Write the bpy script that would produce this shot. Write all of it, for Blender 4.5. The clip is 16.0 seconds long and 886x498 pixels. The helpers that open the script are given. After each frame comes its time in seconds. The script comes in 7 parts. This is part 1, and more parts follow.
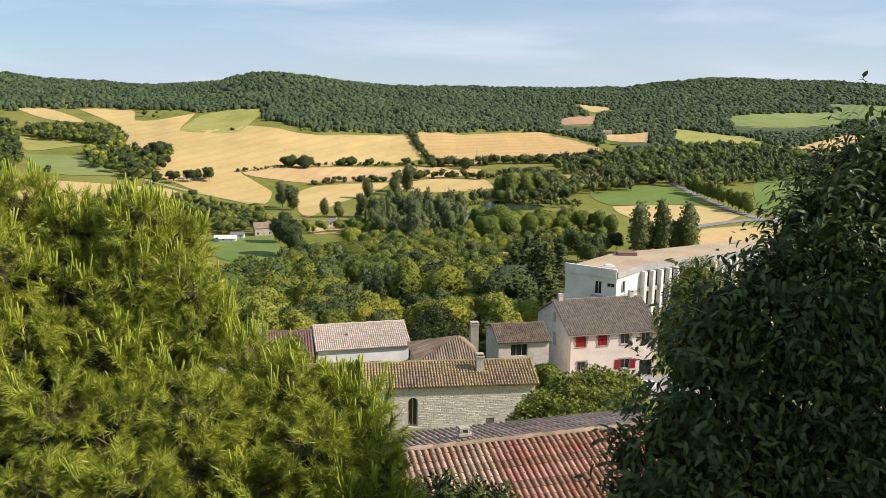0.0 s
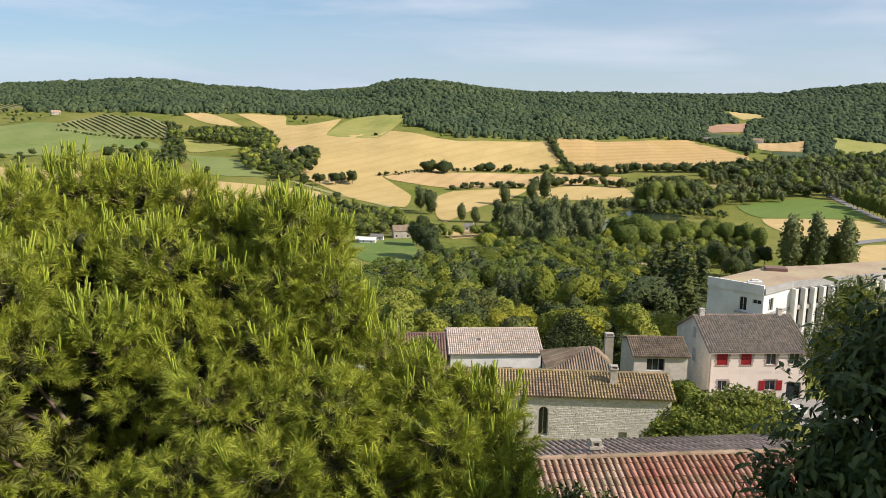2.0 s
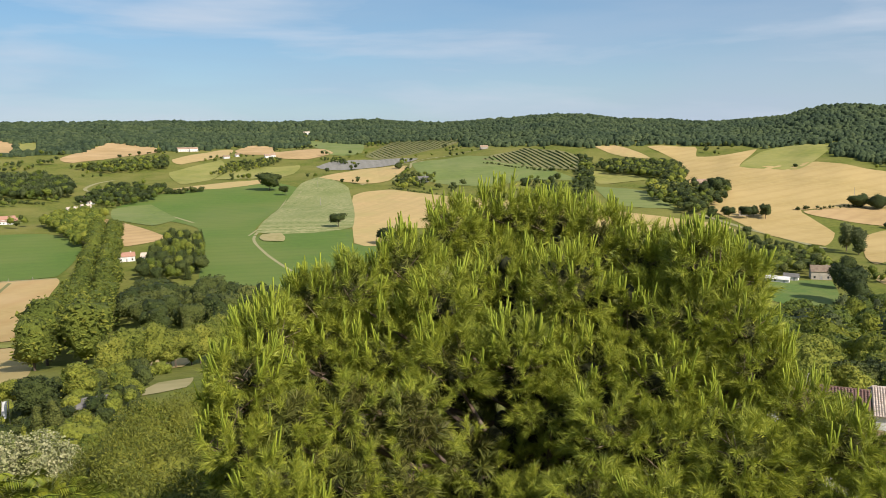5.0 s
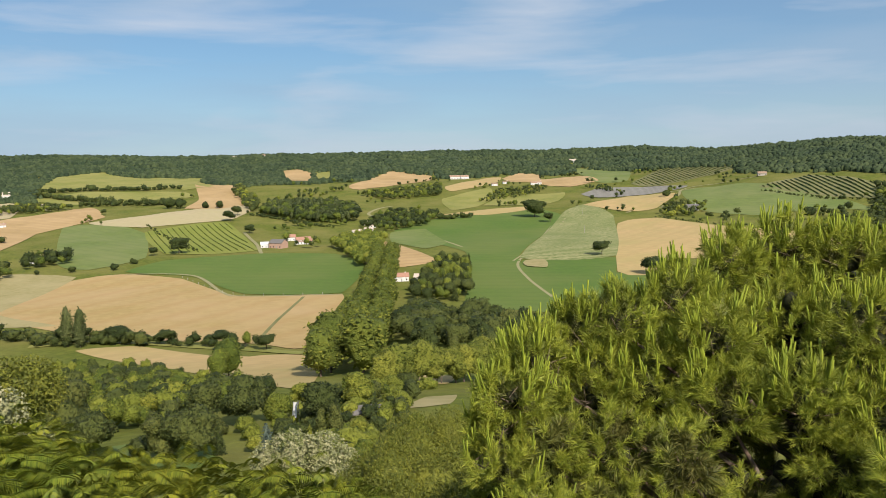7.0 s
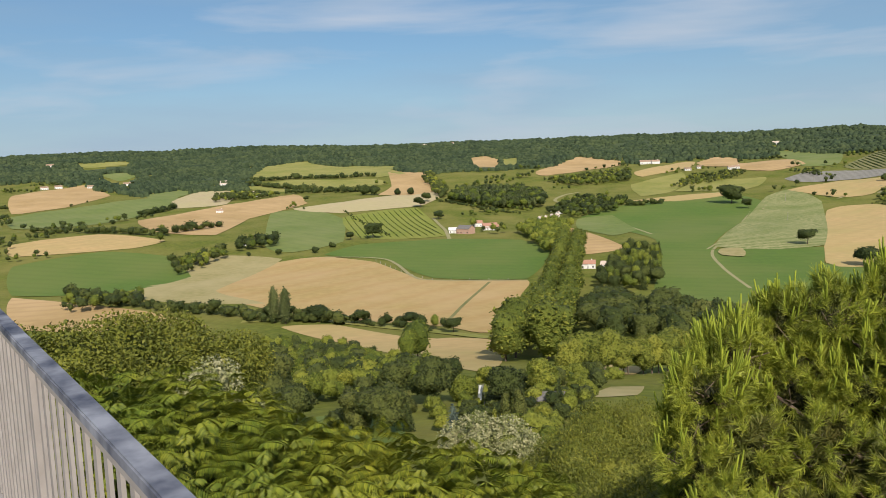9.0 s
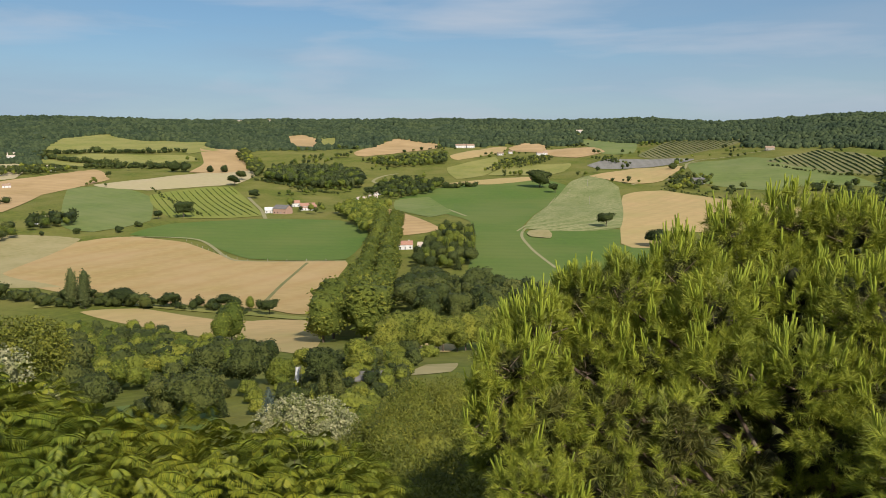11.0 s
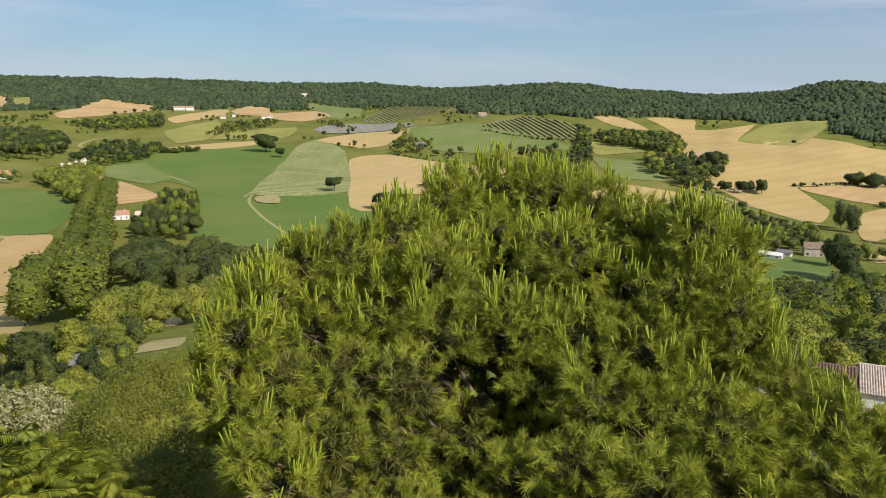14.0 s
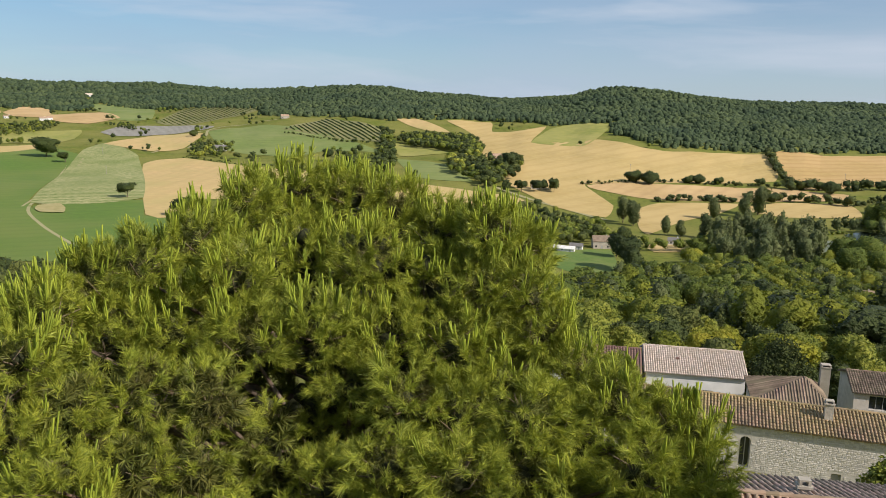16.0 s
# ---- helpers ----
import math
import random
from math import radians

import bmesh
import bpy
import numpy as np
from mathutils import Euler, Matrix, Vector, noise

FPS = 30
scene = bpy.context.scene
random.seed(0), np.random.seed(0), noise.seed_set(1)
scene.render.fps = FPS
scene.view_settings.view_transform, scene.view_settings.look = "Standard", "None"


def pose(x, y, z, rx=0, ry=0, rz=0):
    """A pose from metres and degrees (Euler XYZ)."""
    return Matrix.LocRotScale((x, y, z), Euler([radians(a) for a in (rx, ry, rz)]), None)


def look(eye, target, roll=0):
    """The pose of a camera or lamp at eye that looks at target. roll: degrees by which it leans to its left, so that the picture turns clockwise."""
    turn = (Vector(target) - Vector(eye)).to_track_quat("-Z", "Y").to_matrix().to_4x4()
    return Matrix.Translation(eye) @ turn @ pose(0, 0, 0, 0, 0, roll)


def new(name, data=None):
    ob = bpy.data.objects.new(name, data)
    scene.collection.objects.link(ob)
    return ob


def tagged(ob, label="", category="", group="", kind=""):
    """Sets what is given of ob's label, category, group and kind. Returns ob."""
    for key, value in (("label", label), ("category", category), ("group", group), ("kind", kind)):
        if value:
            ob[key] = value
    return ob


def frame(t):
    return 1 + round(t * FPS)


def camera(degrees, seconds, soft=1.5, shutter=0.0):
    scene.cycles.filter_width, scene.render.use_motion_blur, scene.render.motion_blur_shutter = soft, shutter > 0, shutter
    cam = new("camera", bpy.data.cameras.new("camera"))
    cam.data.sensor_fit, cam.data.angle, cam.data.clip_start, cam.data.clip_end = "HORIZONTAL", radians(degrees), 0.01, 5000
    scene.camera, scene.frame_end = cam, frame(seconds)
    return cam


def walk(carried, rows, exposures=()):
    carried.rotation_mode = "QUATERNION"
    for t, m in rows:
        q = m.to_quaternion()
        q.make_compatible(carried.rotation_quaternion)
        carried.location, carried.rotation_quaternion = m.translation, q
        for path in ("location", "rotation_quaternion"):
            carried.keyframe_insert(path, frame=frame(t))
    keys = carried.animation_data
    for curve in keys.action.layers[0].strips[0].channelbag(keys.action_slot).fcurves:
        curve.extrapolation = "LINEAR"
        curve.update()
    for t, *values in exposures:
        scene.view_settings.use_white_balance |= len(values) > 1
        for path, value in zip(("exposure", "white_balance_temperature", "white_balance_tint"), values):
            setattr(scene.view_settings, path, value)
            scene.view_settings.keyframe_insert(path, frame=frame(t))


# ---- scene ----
cam = camera(58.4, 16.0, soft=0.55)
EYE, ARM = 112.0, 0.2  # eye height over the valley datum; the phone is held at arm's length and swung
ROWS = [
    (0.0, 0.14, 78.99, -0.73),
    (0.5, 2.97, 78.99, -0.62),
    (1.0, 5.20, 78.97, -0.71),
    (1.5, 6.10, 79.12, -1.09),
    (2.0, 10.08, 79.30, -0.80),
    (2.5, 15.01, 79.62, -0.69),
    (3.0, 16.10, 79.94, -0.65),
    (3.5, 22.69, 80.05, 0.13),
    (4.0, 28.44, 80.96, 0.57),
    (4.5, 33.51, 81.42, 0.71),
    (5.0, 38.70, 81.53, 0.70),
    (5.2, 41.38, 81.84, 0.84),
    (5.8, 47.38, 82.42, 0.91),
    (6.6, 54.11, 83.45, 1.07),
    (7.3, 60.31, 83.93, 1.51),
    (7.5, 62.20, 83.95, 1.67),
    (8.0, 67.16, 84.01, 2.19),
    (8.2, 69.01, 83.98, 2.31),
    (8.6, 71.29, 83.76, 2.43),
    (9.0, 70.95, 83.22, 2.15),
    (9.4, 68.86, 82.54, 1.65),
    (9.9, 65.12, 81.82, 0.98),
    (10.3, 62.28, 81.58, 0.62),
    (10.5, 60.98, 81.55, 0.59),
    (11.0, 58.01, 81.56, 0.22),
    (11.5, 55.01, 81.62, 0.03),
    (12.0, 52.54, 81.15, -0.02),
    (12.5, 49.60, 80.29, -0.14),
    (13.0, 46.09, 80.35, -0.37),
    (13.5, 42.13, 80.08, -0.83),
    (14.0, 38.60, 79.13, -0.91),
    (14.5, 36.66, 79.14, -1.21),
    (15.0, 34.35, 79.28, -1.28),
    (15.5, 30.67, 79.44, -1.19),
    (16.0, 24.67, 79.56, -1.35),
]
walk(cam, [(t, pose(-ARM * math.sin(radians(yaw)), ARM * math.cos(radians(yaw)) - ARM, EYE, tilt, lean, yaw)) for t, yaw, tilt, lean in ROWS],
     exposures=[(0.0, 0.52, 6550, 15), (3.5, 0.34, 6500, 14), (5.0, 0.26, 6500, 14), (8.0, 0.11, 6500, 14), (11.0, -0.04, 6500, 14), (13.0, 0.07, 6500, 14), (14.5, 0.17, 6500, 14), (16.0, 0.20, 6450, 14)])

# ---- daylight ----
SUN_AZ, SUN_EL = 99.0, 36.0  # degrees clockwise from straight ahead, and above the horizon
sun_way = Vector((math.sin(radians(SUN_AZ)) * math.cos(radians(SUN_EL)), math.cos(radians(SUN_AZ)) * math.cos(radians(SUN_EL)), math.sin(radians(SUN_EL))))
world = bpy.data.worlds.new("sky")
scene.world = world
world.use_nodes = True
wt = world.node_tree
wt.nodes.clear()
w_out = wt.nodes.new("ShaderNodeOutputWorld")
w_bg = wt.nodes.new("ShaderNodeBackground")
w_sky = wt.nodes.new("ShaderNodeTexSky")
w_sky.sky_type, w_sky.sun_disc = "NISHITA", False
w_sky.sun_elevation, w_sky.sun_rotation = radians(SUN_EL), radians(SUN_AZ)
w_sky.altitude, w_sky.air_density, w_sky.dust_density, w_sky.ozone_density = 200, 1.0, 0.15, 2.5
w_bg.inputs["Strength"].default_value = 0.069
# thin cirrus: stretched noise over the direction of view
w_co = wt.nodes.new("ShaderNodeTexCoord")
w_map = wt.nodes.new("ShaderNodeMapping")
w_map.inputs["Scale"].default_value = (1.6, 1.6, 11.0)
w_map.inputs["Rotation"].default_value = (0.06, 0.03, 0)
w_noise = wt.nodes.new("ShaderNodeTexNoise")
w_noise.inputs["Scale"].default_value, w_noise.inputs["Detail"].default_value = 1.7, 6
w_ramp = wt.nodes.new("ShaderNodeValToRGB")
w_ramp.color_ramp.elements[0].position, w_ramp.color_ramp.elements[1].position = 0.40, 0.72
w_ramp.color_ramp.elements[0].color = (0.34, 0.34, 0.34, 1)
w_ramp.color_ramp.elements[1].color = (0.74, 0.74, 0.74, 1)
w_mix = wt.nodes.new("ShaderNodeMix")
w_mix.data_type = "RGBA"
w_mix.inputs[7].default_value = (3.9, 6.1, 8.2, 1)
w_dot = wt.nodes.new("ShaderNodeVectorMath")  # the haze is whiter towards the sun
w_dot.operation = "DOT_PRODUCT"
w_dot.inputs[1].default_value = (math.sin(radians(SUN_AZ)), math.cos(radians(SUN_AZ)), 0)
w_near = wt.nodes.new("ShaderNodeMapRange")
w_near.inputs["From Min"].default_value, w_near.inputs["From Max"].default_value = -0.85, 0.15
w_haze = wt.nodes.new("ShaderNodeMix")
w_haze.data_type = "RGBA"
w_haze.inputs[6].default_value, w_haze.inputs[7].default_value = (3.9, 6.1, 8.2, 1), (7.0, 7.5, 8.6, 1)
wt.links.new(w_co.outputs["Generated"], w_dot.inputs[0])
wt.links.new(w_dot.outputs["Value"], w_near.inputs["Value"])
wt.links.new(w_near.outputs["Result"], w_haze.inputs[0])
wt.links.new(w_haze.outputs[2], w_mix.inputs[7])
wt.links.new(w_co.outputs["Generated"], w_map.inputs["Vector"])
wt.links.new(w_map.outputs["Vector"], w_noise.inputs["Vector"])
wt.links.new(w_noise.outputs["Fac"], w_ramp.inputs["Fac"])
wt.links.new(w_ramp.outputs["Color"], w_mix.inputs[0])
w_tint = wt.nodes.new("ShaderNodeMix")  # clear, dry air: a bluer horizon
w_tint.data_type, w_tint.blend_type = "RGBA", "MULTIPLY"
w_tint.inputs[0].default_value, w_tint.inputs[7].default_value = 1.0, (0.74, 1.02, 1.17, 1)
wt.links.new(w_sky.outputs["Color"], w_tint.inputs[6])
wt.links.new(w_tint.outputs[2], w_mix.inputs[6])
w_noise2 = wt.nodes.new("ShaderNodeTexNoise")
w_noise2.inputs["Scale"].default_value, w_noise2.inputs["Detail"].default_value, w_noise2.inputs["Distortion"].default_value = 2.0, 5, 0.3
w_ramp2 = wt.nodes.new("ShaderNodeValToRGB")
w_ramp2.color_ramp.elements[0].position, w_ramp2.color_ramp.elements[1].position = 0.50, 0.74
w_ramp2.color_ramp.elements[1].color = (0.62, 0.62, 0.62, 1)
w_cloud = wt.nodes.new("ShaderNodeMix")
w_cloud.data_type = "RGBA"
w_cloud.inputs[7].default_value = (8.2, 9.0, 9.9, 1)
wt.links.new(w_map.outputs["Vector"], w_noise2.inputs["Vector"])
wt.links.new(w_noise2.outputs["Fac"], w_ramp2.inputs["Fac"])
wt.links.new(w_ramp2.outputs["Color"], w_cloud.inputs[0])
wt.links.new(w_mix.outputs[2], w_cloud.inputs[6])
w_sep = wt.nodes.new("ShaderNodeSeparateXYZ")  # pale haze low over the horizon
wt.links.new(w_co.outputs["Generated"], w_sep.inputs["Vector"])
w_low = wt.nodes.new("ShaderNodeMapRange")
w_low.interpolation_type = "SMOOTHSTEP"
w_low.inputs["From Min"].default_value, w_low.inputs["From Max"].default_value = -0.02, 0.15
w_low.inputs["To Min"].default_value, w_low.inputs["To Max"].default_value = 0.5, 0.0
wt.links.new(w_sep.outputs["Z"], w_low.inputs["Value"])
w_pale = wt.nodes.new("ShaderNodeMix")
w_pale.data_type = "RGBA"
w_pale.inputs[7].default_value = (6.0, 7.1, 8.6, 1)
wt.links.new(w_low.outputs["Result"], w_pale.inputs[0])
wt.links.new(w_cloud.outputs[2], w_pale.inputs[6])
wt.links.new(w_pale.outputs[2], w_bg.inputs["Color"])
wt.links.new(w_bg.outputs["Background"], w_out.inputs["Surface"])

sun = new("sun", bpy.data.lights.new("sun", "SUN"))
sun.data.energy, sun.data.angle, sun.data.color = 5.0, radians(0.55), (1.0, 0.93, 0.82)
sun.matrix_world = look(sun_way * 50 + Vector((0, 0, EYE)), (0, 0, EYE))

# ---- materials ----


def material(name, base, second=None, size=1.0, rough=0.85, bump=0.0, bump_size=None, patch=None, patch_size=20.0, island=0.0, metal=0.0, sheen=0.0, through_light=0.0, per_object=0.0, bands=None, stretch=None, spec=0.3):
    """A procedural material: base and second colour mixed by fine noise of that size in metres, a third by patches, brightness that varies
    by island or by object, and relief. bands: (spacing, turn in degrees, colour, strength) for rows."""
    m = bpy.data.materials.new(name)
    m.use_nodes = True
    nt = m.node_tree
    bsdf = nt.nodes["Principled BSDF"]
    bsdf.inputs["Roughness"].default_value = rough
    bsdf.inputs["Metallic"].default_value = metal
    bsdf.inputs["Specular IOR Level"].default_value = spec
    geo = nt.nodes.new("ShaderNodeNewGeometry")
    place = geo.outputs["Position"]
    if stretch:
        mp = nt.nodes.new("ShaderNodeMapping")
        mp.inputs["Scale"].default_value = stretch
        nt.links.new(place, mp.inputs["Vector"])
        place = mp.outputs["Vector"]

    def noise_node(s, detail):
        n = nt.nodes.new("ShaderNodeTexNoise")
        n.inputs["Scale"].default_value, n.inputs["Detail"].default_value = 1.0 / s, detail
        nt.links.new(place, n.inputs["Vector"])
        r = nt.nodes.new("ShaderNodeMapRange")
        r.inputs["From Min"].default_value, r.inputs["From Max"].default_value = 0.33, 0.67
        nt.links.new(n.outputs["Fac"], r.inputs["Value"])
        return r.outputs["Result"]

    def mix(fac, a, b):
        n = nt.nodes.new("ShaderNodeMix")
        n.data_type = "RGBA"
        for sock, v in ((n.inputs[0], fac), (n.inputs[6], a), (n.inputs[7], b)):
            if isinstance(v, tuple):
                sock.default_value = (*v, 1)
            elif isinstance(v, float):
                sock.default_value = v
            else:
                nt.links.new(v, sock)
        return n.outputs[2]

    def scaled(v, k, base_add):
        n = nt.nodes.new("ShaderNodeMath")
        n.operation = "MULTIPLY_ADD"
        nt.links.new(v, n.inputs[0])
        n.inputs[1].default_value, n.inputs[2].default_value = k, base_add
        return n.outputs[0]

    col = mix(noise_node(size, 5), base, second or tuple(c * 0.75 for c in base))
    if patch:
        col = mix(scaled(noise_node(patch_size, 4), 0.75, 0.0), col, patch)
    if bands:
        spacing, turn, colour, strength = bands
        mp = nt.nodes.new("ShaderNodeMapping")
        mp.inputs["Rotation"].default_value = (0, 0, radians(turn))
        nt.links.new(geo.outputs["Position"], mp.inputs["Vector"])
        wv = nt.nodes.new("ShaderNodeTexWave")
        wv.inputs["Scale"].default_value = 0.314 / spacing
        wv.inputs["Distortion"].default_value = 0.6
        wv.inputs["Detail"].default_value = 1
        wv.inputs["Detail Scale"].default_value = 0.3
        nt.links.new(mp.outputs["Vector"], wv.inputs["Vector"])
        pw = nt.nodes.new("ShaderNodeMath")
        pw.operation = "POWER"
        nt.links.new(wv.outputs["Fac"], pw.inputs[0])
        pw.inputs[1].default_value = 3
        col = mix(scaled(pw.outputs[0], strength, 0.0), col, colour)
    vary = None
    if island:
        vary = scaled(geo.outputs["Random Per Island"], 2 * island, 1 - island)
    if per_object:
        info = nt.nodes.new("ShaderNodeObjectInfo")
        v2 = scaled(info.outputs["Random"], 2 * per_object, 1 - per_object)
        if vary:
            mu = nt.nodes.new("ShaderNodeMath")
            mu.operation = "MULTIPLY"
            nt.links.new(vary, mu.inputs[0])
            nt.links.new(v2, mu.inputs[1])
            vary = mu.outputs[0]
        else:
            vary = v2
    if vary:
        hs = nt.nodes.new("ShaderNodeHueSaturation")
        nt.links.new(vary, hs.inputs["Value"])
        hue = nt.nodes.new("ShaderNodeMath")
        hue.operation = "MULTIPLY_ADD"
        nt.links.new(vary, hue.inputs[0])
        hue.inputs[1].default_value, hue.inputs[2].default_value = -0.05, 0.55
        nt.links.new(hue.outputs[0], hs.inputs["Hue"])
        nt.links.new(col, hs.inputs["Color"])
        col = hs.outputs["Color"]
    nt.links.new(col, bsdf.inputs["Base Color"])
    if bump:
        b = nt.nodes.new("ShaderNodeBump")
        b.inputs["Strength"].default_value, b.inputs["Distance"].default_value = min(1.0, bump * 10), bump
        nt.links.new(noise_node(bump_size or size, 6), b.inputs["Height"])
        nt.links.new(b.outputs["Normal"], bsdf.inputs["Normal"])
    if through_light:
        tr = nt.nodes.new("ShaderNodeBsdfTranslucent")
        nt.links.new(col, tr.inputs["Color"])
        ms = nt.nodes.new("ShaderNodeMixShader")
        ms.inputs[0].default_value = through_light
        nt.links.new(bsdf.outputs[0], ms.inputs[1])
        nt.links.new(tr.outputs[0], ms.inputs[2])
        nt.links.new(ms.outputs[0], nt.nodes["Material Output"].inputs["Surface"])
    return m


GROUND = material("rough_grass", (0.155, 0.18, 0.030), (0.095, 0.118, 0.020), 4, 0.95, 0.15, 2, (0.23, 0.21, 0.06), 45, spec=0.1)
WHEAT = material("ripe_wheat", (0.45, 0.335, 0.125), (0.385, 0.28, 0.105), 6, 0.95, patch=(0.52, 0.38, 0.16), patch_size=70, bands=(24, 25, (0.36, 0.25, 0.08), 0.25))
WHEAT2 = material("tan_wheat", (0.45, 0.325, 0.125), (0.385, 0.275, 0.10), 6, 0.95, patch=(0.50, 0.35, 0.17), patch_size=60, bands=(28, -35, (0.40, 0.24, 0.09), 0.3))
ORANGE = material("orange_wheat", (0.455, 0.315, 0.115), (0.385, 0.262, 0.095), 9, 0.95, patch=(0.51, 0.34, 0.15), patch_size=70, bands=(22, 60, (0.34, 0.20, 0.07), 0.4))
STUBBLE = material("stubble", (0.45, 0.312, 0.13), (0.385, 0.262, 0.11), 8, 0.95, patch=(0.58, 0.40, 0.20), patch_size=70, bands=(18, 10, (0.36, 0.23, 0.10), 0.35))
PALE = material("dry_straw", (0.55, 0.38, 0.17), (0.46, 0.33, 0.14), 7, 0.95, patch=(0.40, 0.33, 0.12), patch_size=60, bands=(20, -20, (0.42, 0.30, 0.12), 0.3))
WHITE = material("bleached_straw", (0.50, 0.41, 0.24), (0.42, 0.35, 0.19), 7, 0.95, patch=(0.46, 0.40, 0.20), patch_size=60)
DRYGRASS = material("dry_olive_grass", (0.36, 0.30, 0.13), (0.27, 0.25, 0.09), 5, 0.95, patch=(0.42, 0.35, 0.17), patch_size=35)
REDDISH = material("bare_red_earth", (0.36, 0.215, 0.14), (0.31, 0.19, 0.125), 6, 0.95, patch=(0.42, 0.24, 0.12), patch_size=40)
CROP = material("green_crop", (0.102, 0.174, 0.022), (0.086, 0.150, 0.020), 5, 0.9, patch=(0.155, 0.19, 0.04), patch_size=80, bands=(16, 40, (0.07, 0.12, 0.018), 0.15))
CROP2 = material("grey_green_crop", (0.17, 0.22, 0.048), (0.13, 0.18, 0.04), 8, 0.9, patch=(0.22, 0.24, 0.08), patch_size=60, bands=(16, 70, (0.10, 0.15, 0.035), 0.18))
CUT = material("mown_crop", (0.125, 0.172, 0.034), (0.34, 0.325, 0.14), 4, 0.95, patch=(0.13, 0.18, 0.036), patch_size=45, bands=(9, 62, (0.46, 0.42, 0.21), 0.5))
MEADOW = material("summer_meadow", (0.26, 0.26, 0.055), (0.19, 0.21, 0.04), 8, 0.92, patch=(0.33, 0.30, 0.09), patch_size=60)
GRASS = material("green_grass", (0.11, 0.18, 0.03), (0.08, 0.14, 0.025), 2, 0.92, 0.05, 1, (0.17, 0.20, 0.05), 15)
VINEYARD = material("vineyard_soil", (0.20, 0.19, 0.07), (0.14, 0.16, 0.05), 8, 0.95, patch=(0.24, 0.22, 0.09), patch_size=50)
VINEYARD2 = material("vineyard_grass", (0.22, 0.25, 0.035), (0.18, 0.22, 0.03), 8, 0.95, patch=(0.25, 0.26, 0.05), patch_size=50)
VINE = material("orchard_grass", (0.16, 0.20, 0.06), (0.10, 0.15, 0.04), 10, 0.95, bands=(16, 30, (0.06, 0.10, 0.03), 0.7))
NET = material("crop_net", (0.25, 0.235, 0.19), (0.19, 0.18, 0.145), 6, 0.95, bands=(14, 15, (0.38, 0.365, 0.32), 0.6))
# the bluish tint puts distance haze into the leaf colour
WOODS = material("hazed_woodland_leaf", (0.052, 0.082, 0.034), (0.030, 0.052, 0.026), 2.4, 0.9, 0.6, 1.5, (0.072, 0.100, 0.036), 110, island=0.38, through_light=0.1)
# the dark second colours below paint shaded gaps between leaf clumps
LEAF_MID = material("broadleaf", (0.198, 0.250, 0.030), (0.106, 0.140, 0.020), 0.7, 0.7, bump=0.5, bump_size=0.6, island=0.42, per_object=0.25, through_light=0.22, patch=(0.205, 0.242, 0.032), patch_size=9)
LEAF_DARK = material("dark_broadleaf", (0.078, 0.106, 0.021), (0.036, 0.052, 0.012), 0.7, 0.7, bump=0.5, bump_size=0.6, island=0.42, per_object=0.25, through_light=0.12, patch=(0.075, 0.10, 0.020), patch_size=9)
LEAF_YELLOW = material("yellow_green_leaf", (0.225, 0.262, 0.022), (0.12, 0.148, 0.016), 0.7, 0.7, bump=0.5, bump_size=0.6, island=0.3, per_object=0.2, through_light=0.28, patch=(0.32, 0.325, 0.026), patch_size=7)
LEAF_POPLAR = material("poplar_leaf", (0.165, 0.200, 0.058), (0.088, 0.112, 0.034), 0.7, 0.65, bump=0.5, bump_size=0.6, island=0.3, per_object=0.2, through_light=0.2, patch=(0.15, 0.17, 0.060), patch_size=8)
LEAF_PLANE = material("plane_leaf", (0.182, 0.225, 0.030), (0.092, 0.120, 0.018), 0.7, 0.7, bump=0.5, bump_size=0.6, island=0.42, per_object=0.15, through_light=0.2, patch=(0.22, 0.25, 0.034), patch_size=6)
LEAF_BLUE = material("blue_spruce_needle", (0.13, 0.17, 0.125), (0.07, 0.10, 0.08), 0.4, 0.7, bump=0.3, bump_size=0.4, island=0.4, through_light=0.1)
BARK = material("grey_brown_bark", (0.16, 0.12, 0.085), (0.09, 0.07, 0.05), 0.12, 0.95, 0.02, 0.06, stretch=(1, 1, 0.3))
DARKWATER = material("dark_pond_water", (0.045, 0.06, 0.035), (0.03, 0.045, 0.025), 12, 0.2, spec=0.3)
WATER = material("pond_water", (0.16, 0.18, 0.11), (0.12, 0.14, 0.08), 12, 0.5, spec=0.15)

# ---- the land ----
NEAR_R = np.array([0, 4, 8, 16, 30, 64, 100, 135, 200, 280, 370, 470, 600, 760.0])  # distance from the lookout
NEAR_Z = np.array([-2, -6, -9, -13, -18, -28, -37, -43, -56, -72, -85, -91, -92, -92.0])  # fall of the village hill
HILL_AZ = np.array([-60, -20, 0, 14, 30, 50, 75, 100, 140.0])  # degrees to the left of straight ahead
HILL_FOOT = np.array([620, 640, 680, 680, 680, 720, 680, 640, 640.0])
HILL_TOP = np.array([3000, 2900, 2000, 1750, 1900, 2800, 3000, 3300, 3300.0])
HILL_CREST = np.array([30, 26, 14, 26, 18, 26, 28, 26, 26.0])
WOOD_AZ = np.array([-60, -23, -14.5, -11, -7, 2.5, 9, 13.4, 18, 24, 28, 37, 44, 52, 58, 67, 84, 92, 98, 140.0])
WOOD_R = np.array([990, 990, 985, 1170, 1260, 1130, 1085, 1180, 1297, 1320, 1300, 1480, 1700, 1850, 1800, 1680, 1560, 1560, 2000, 2200.0])

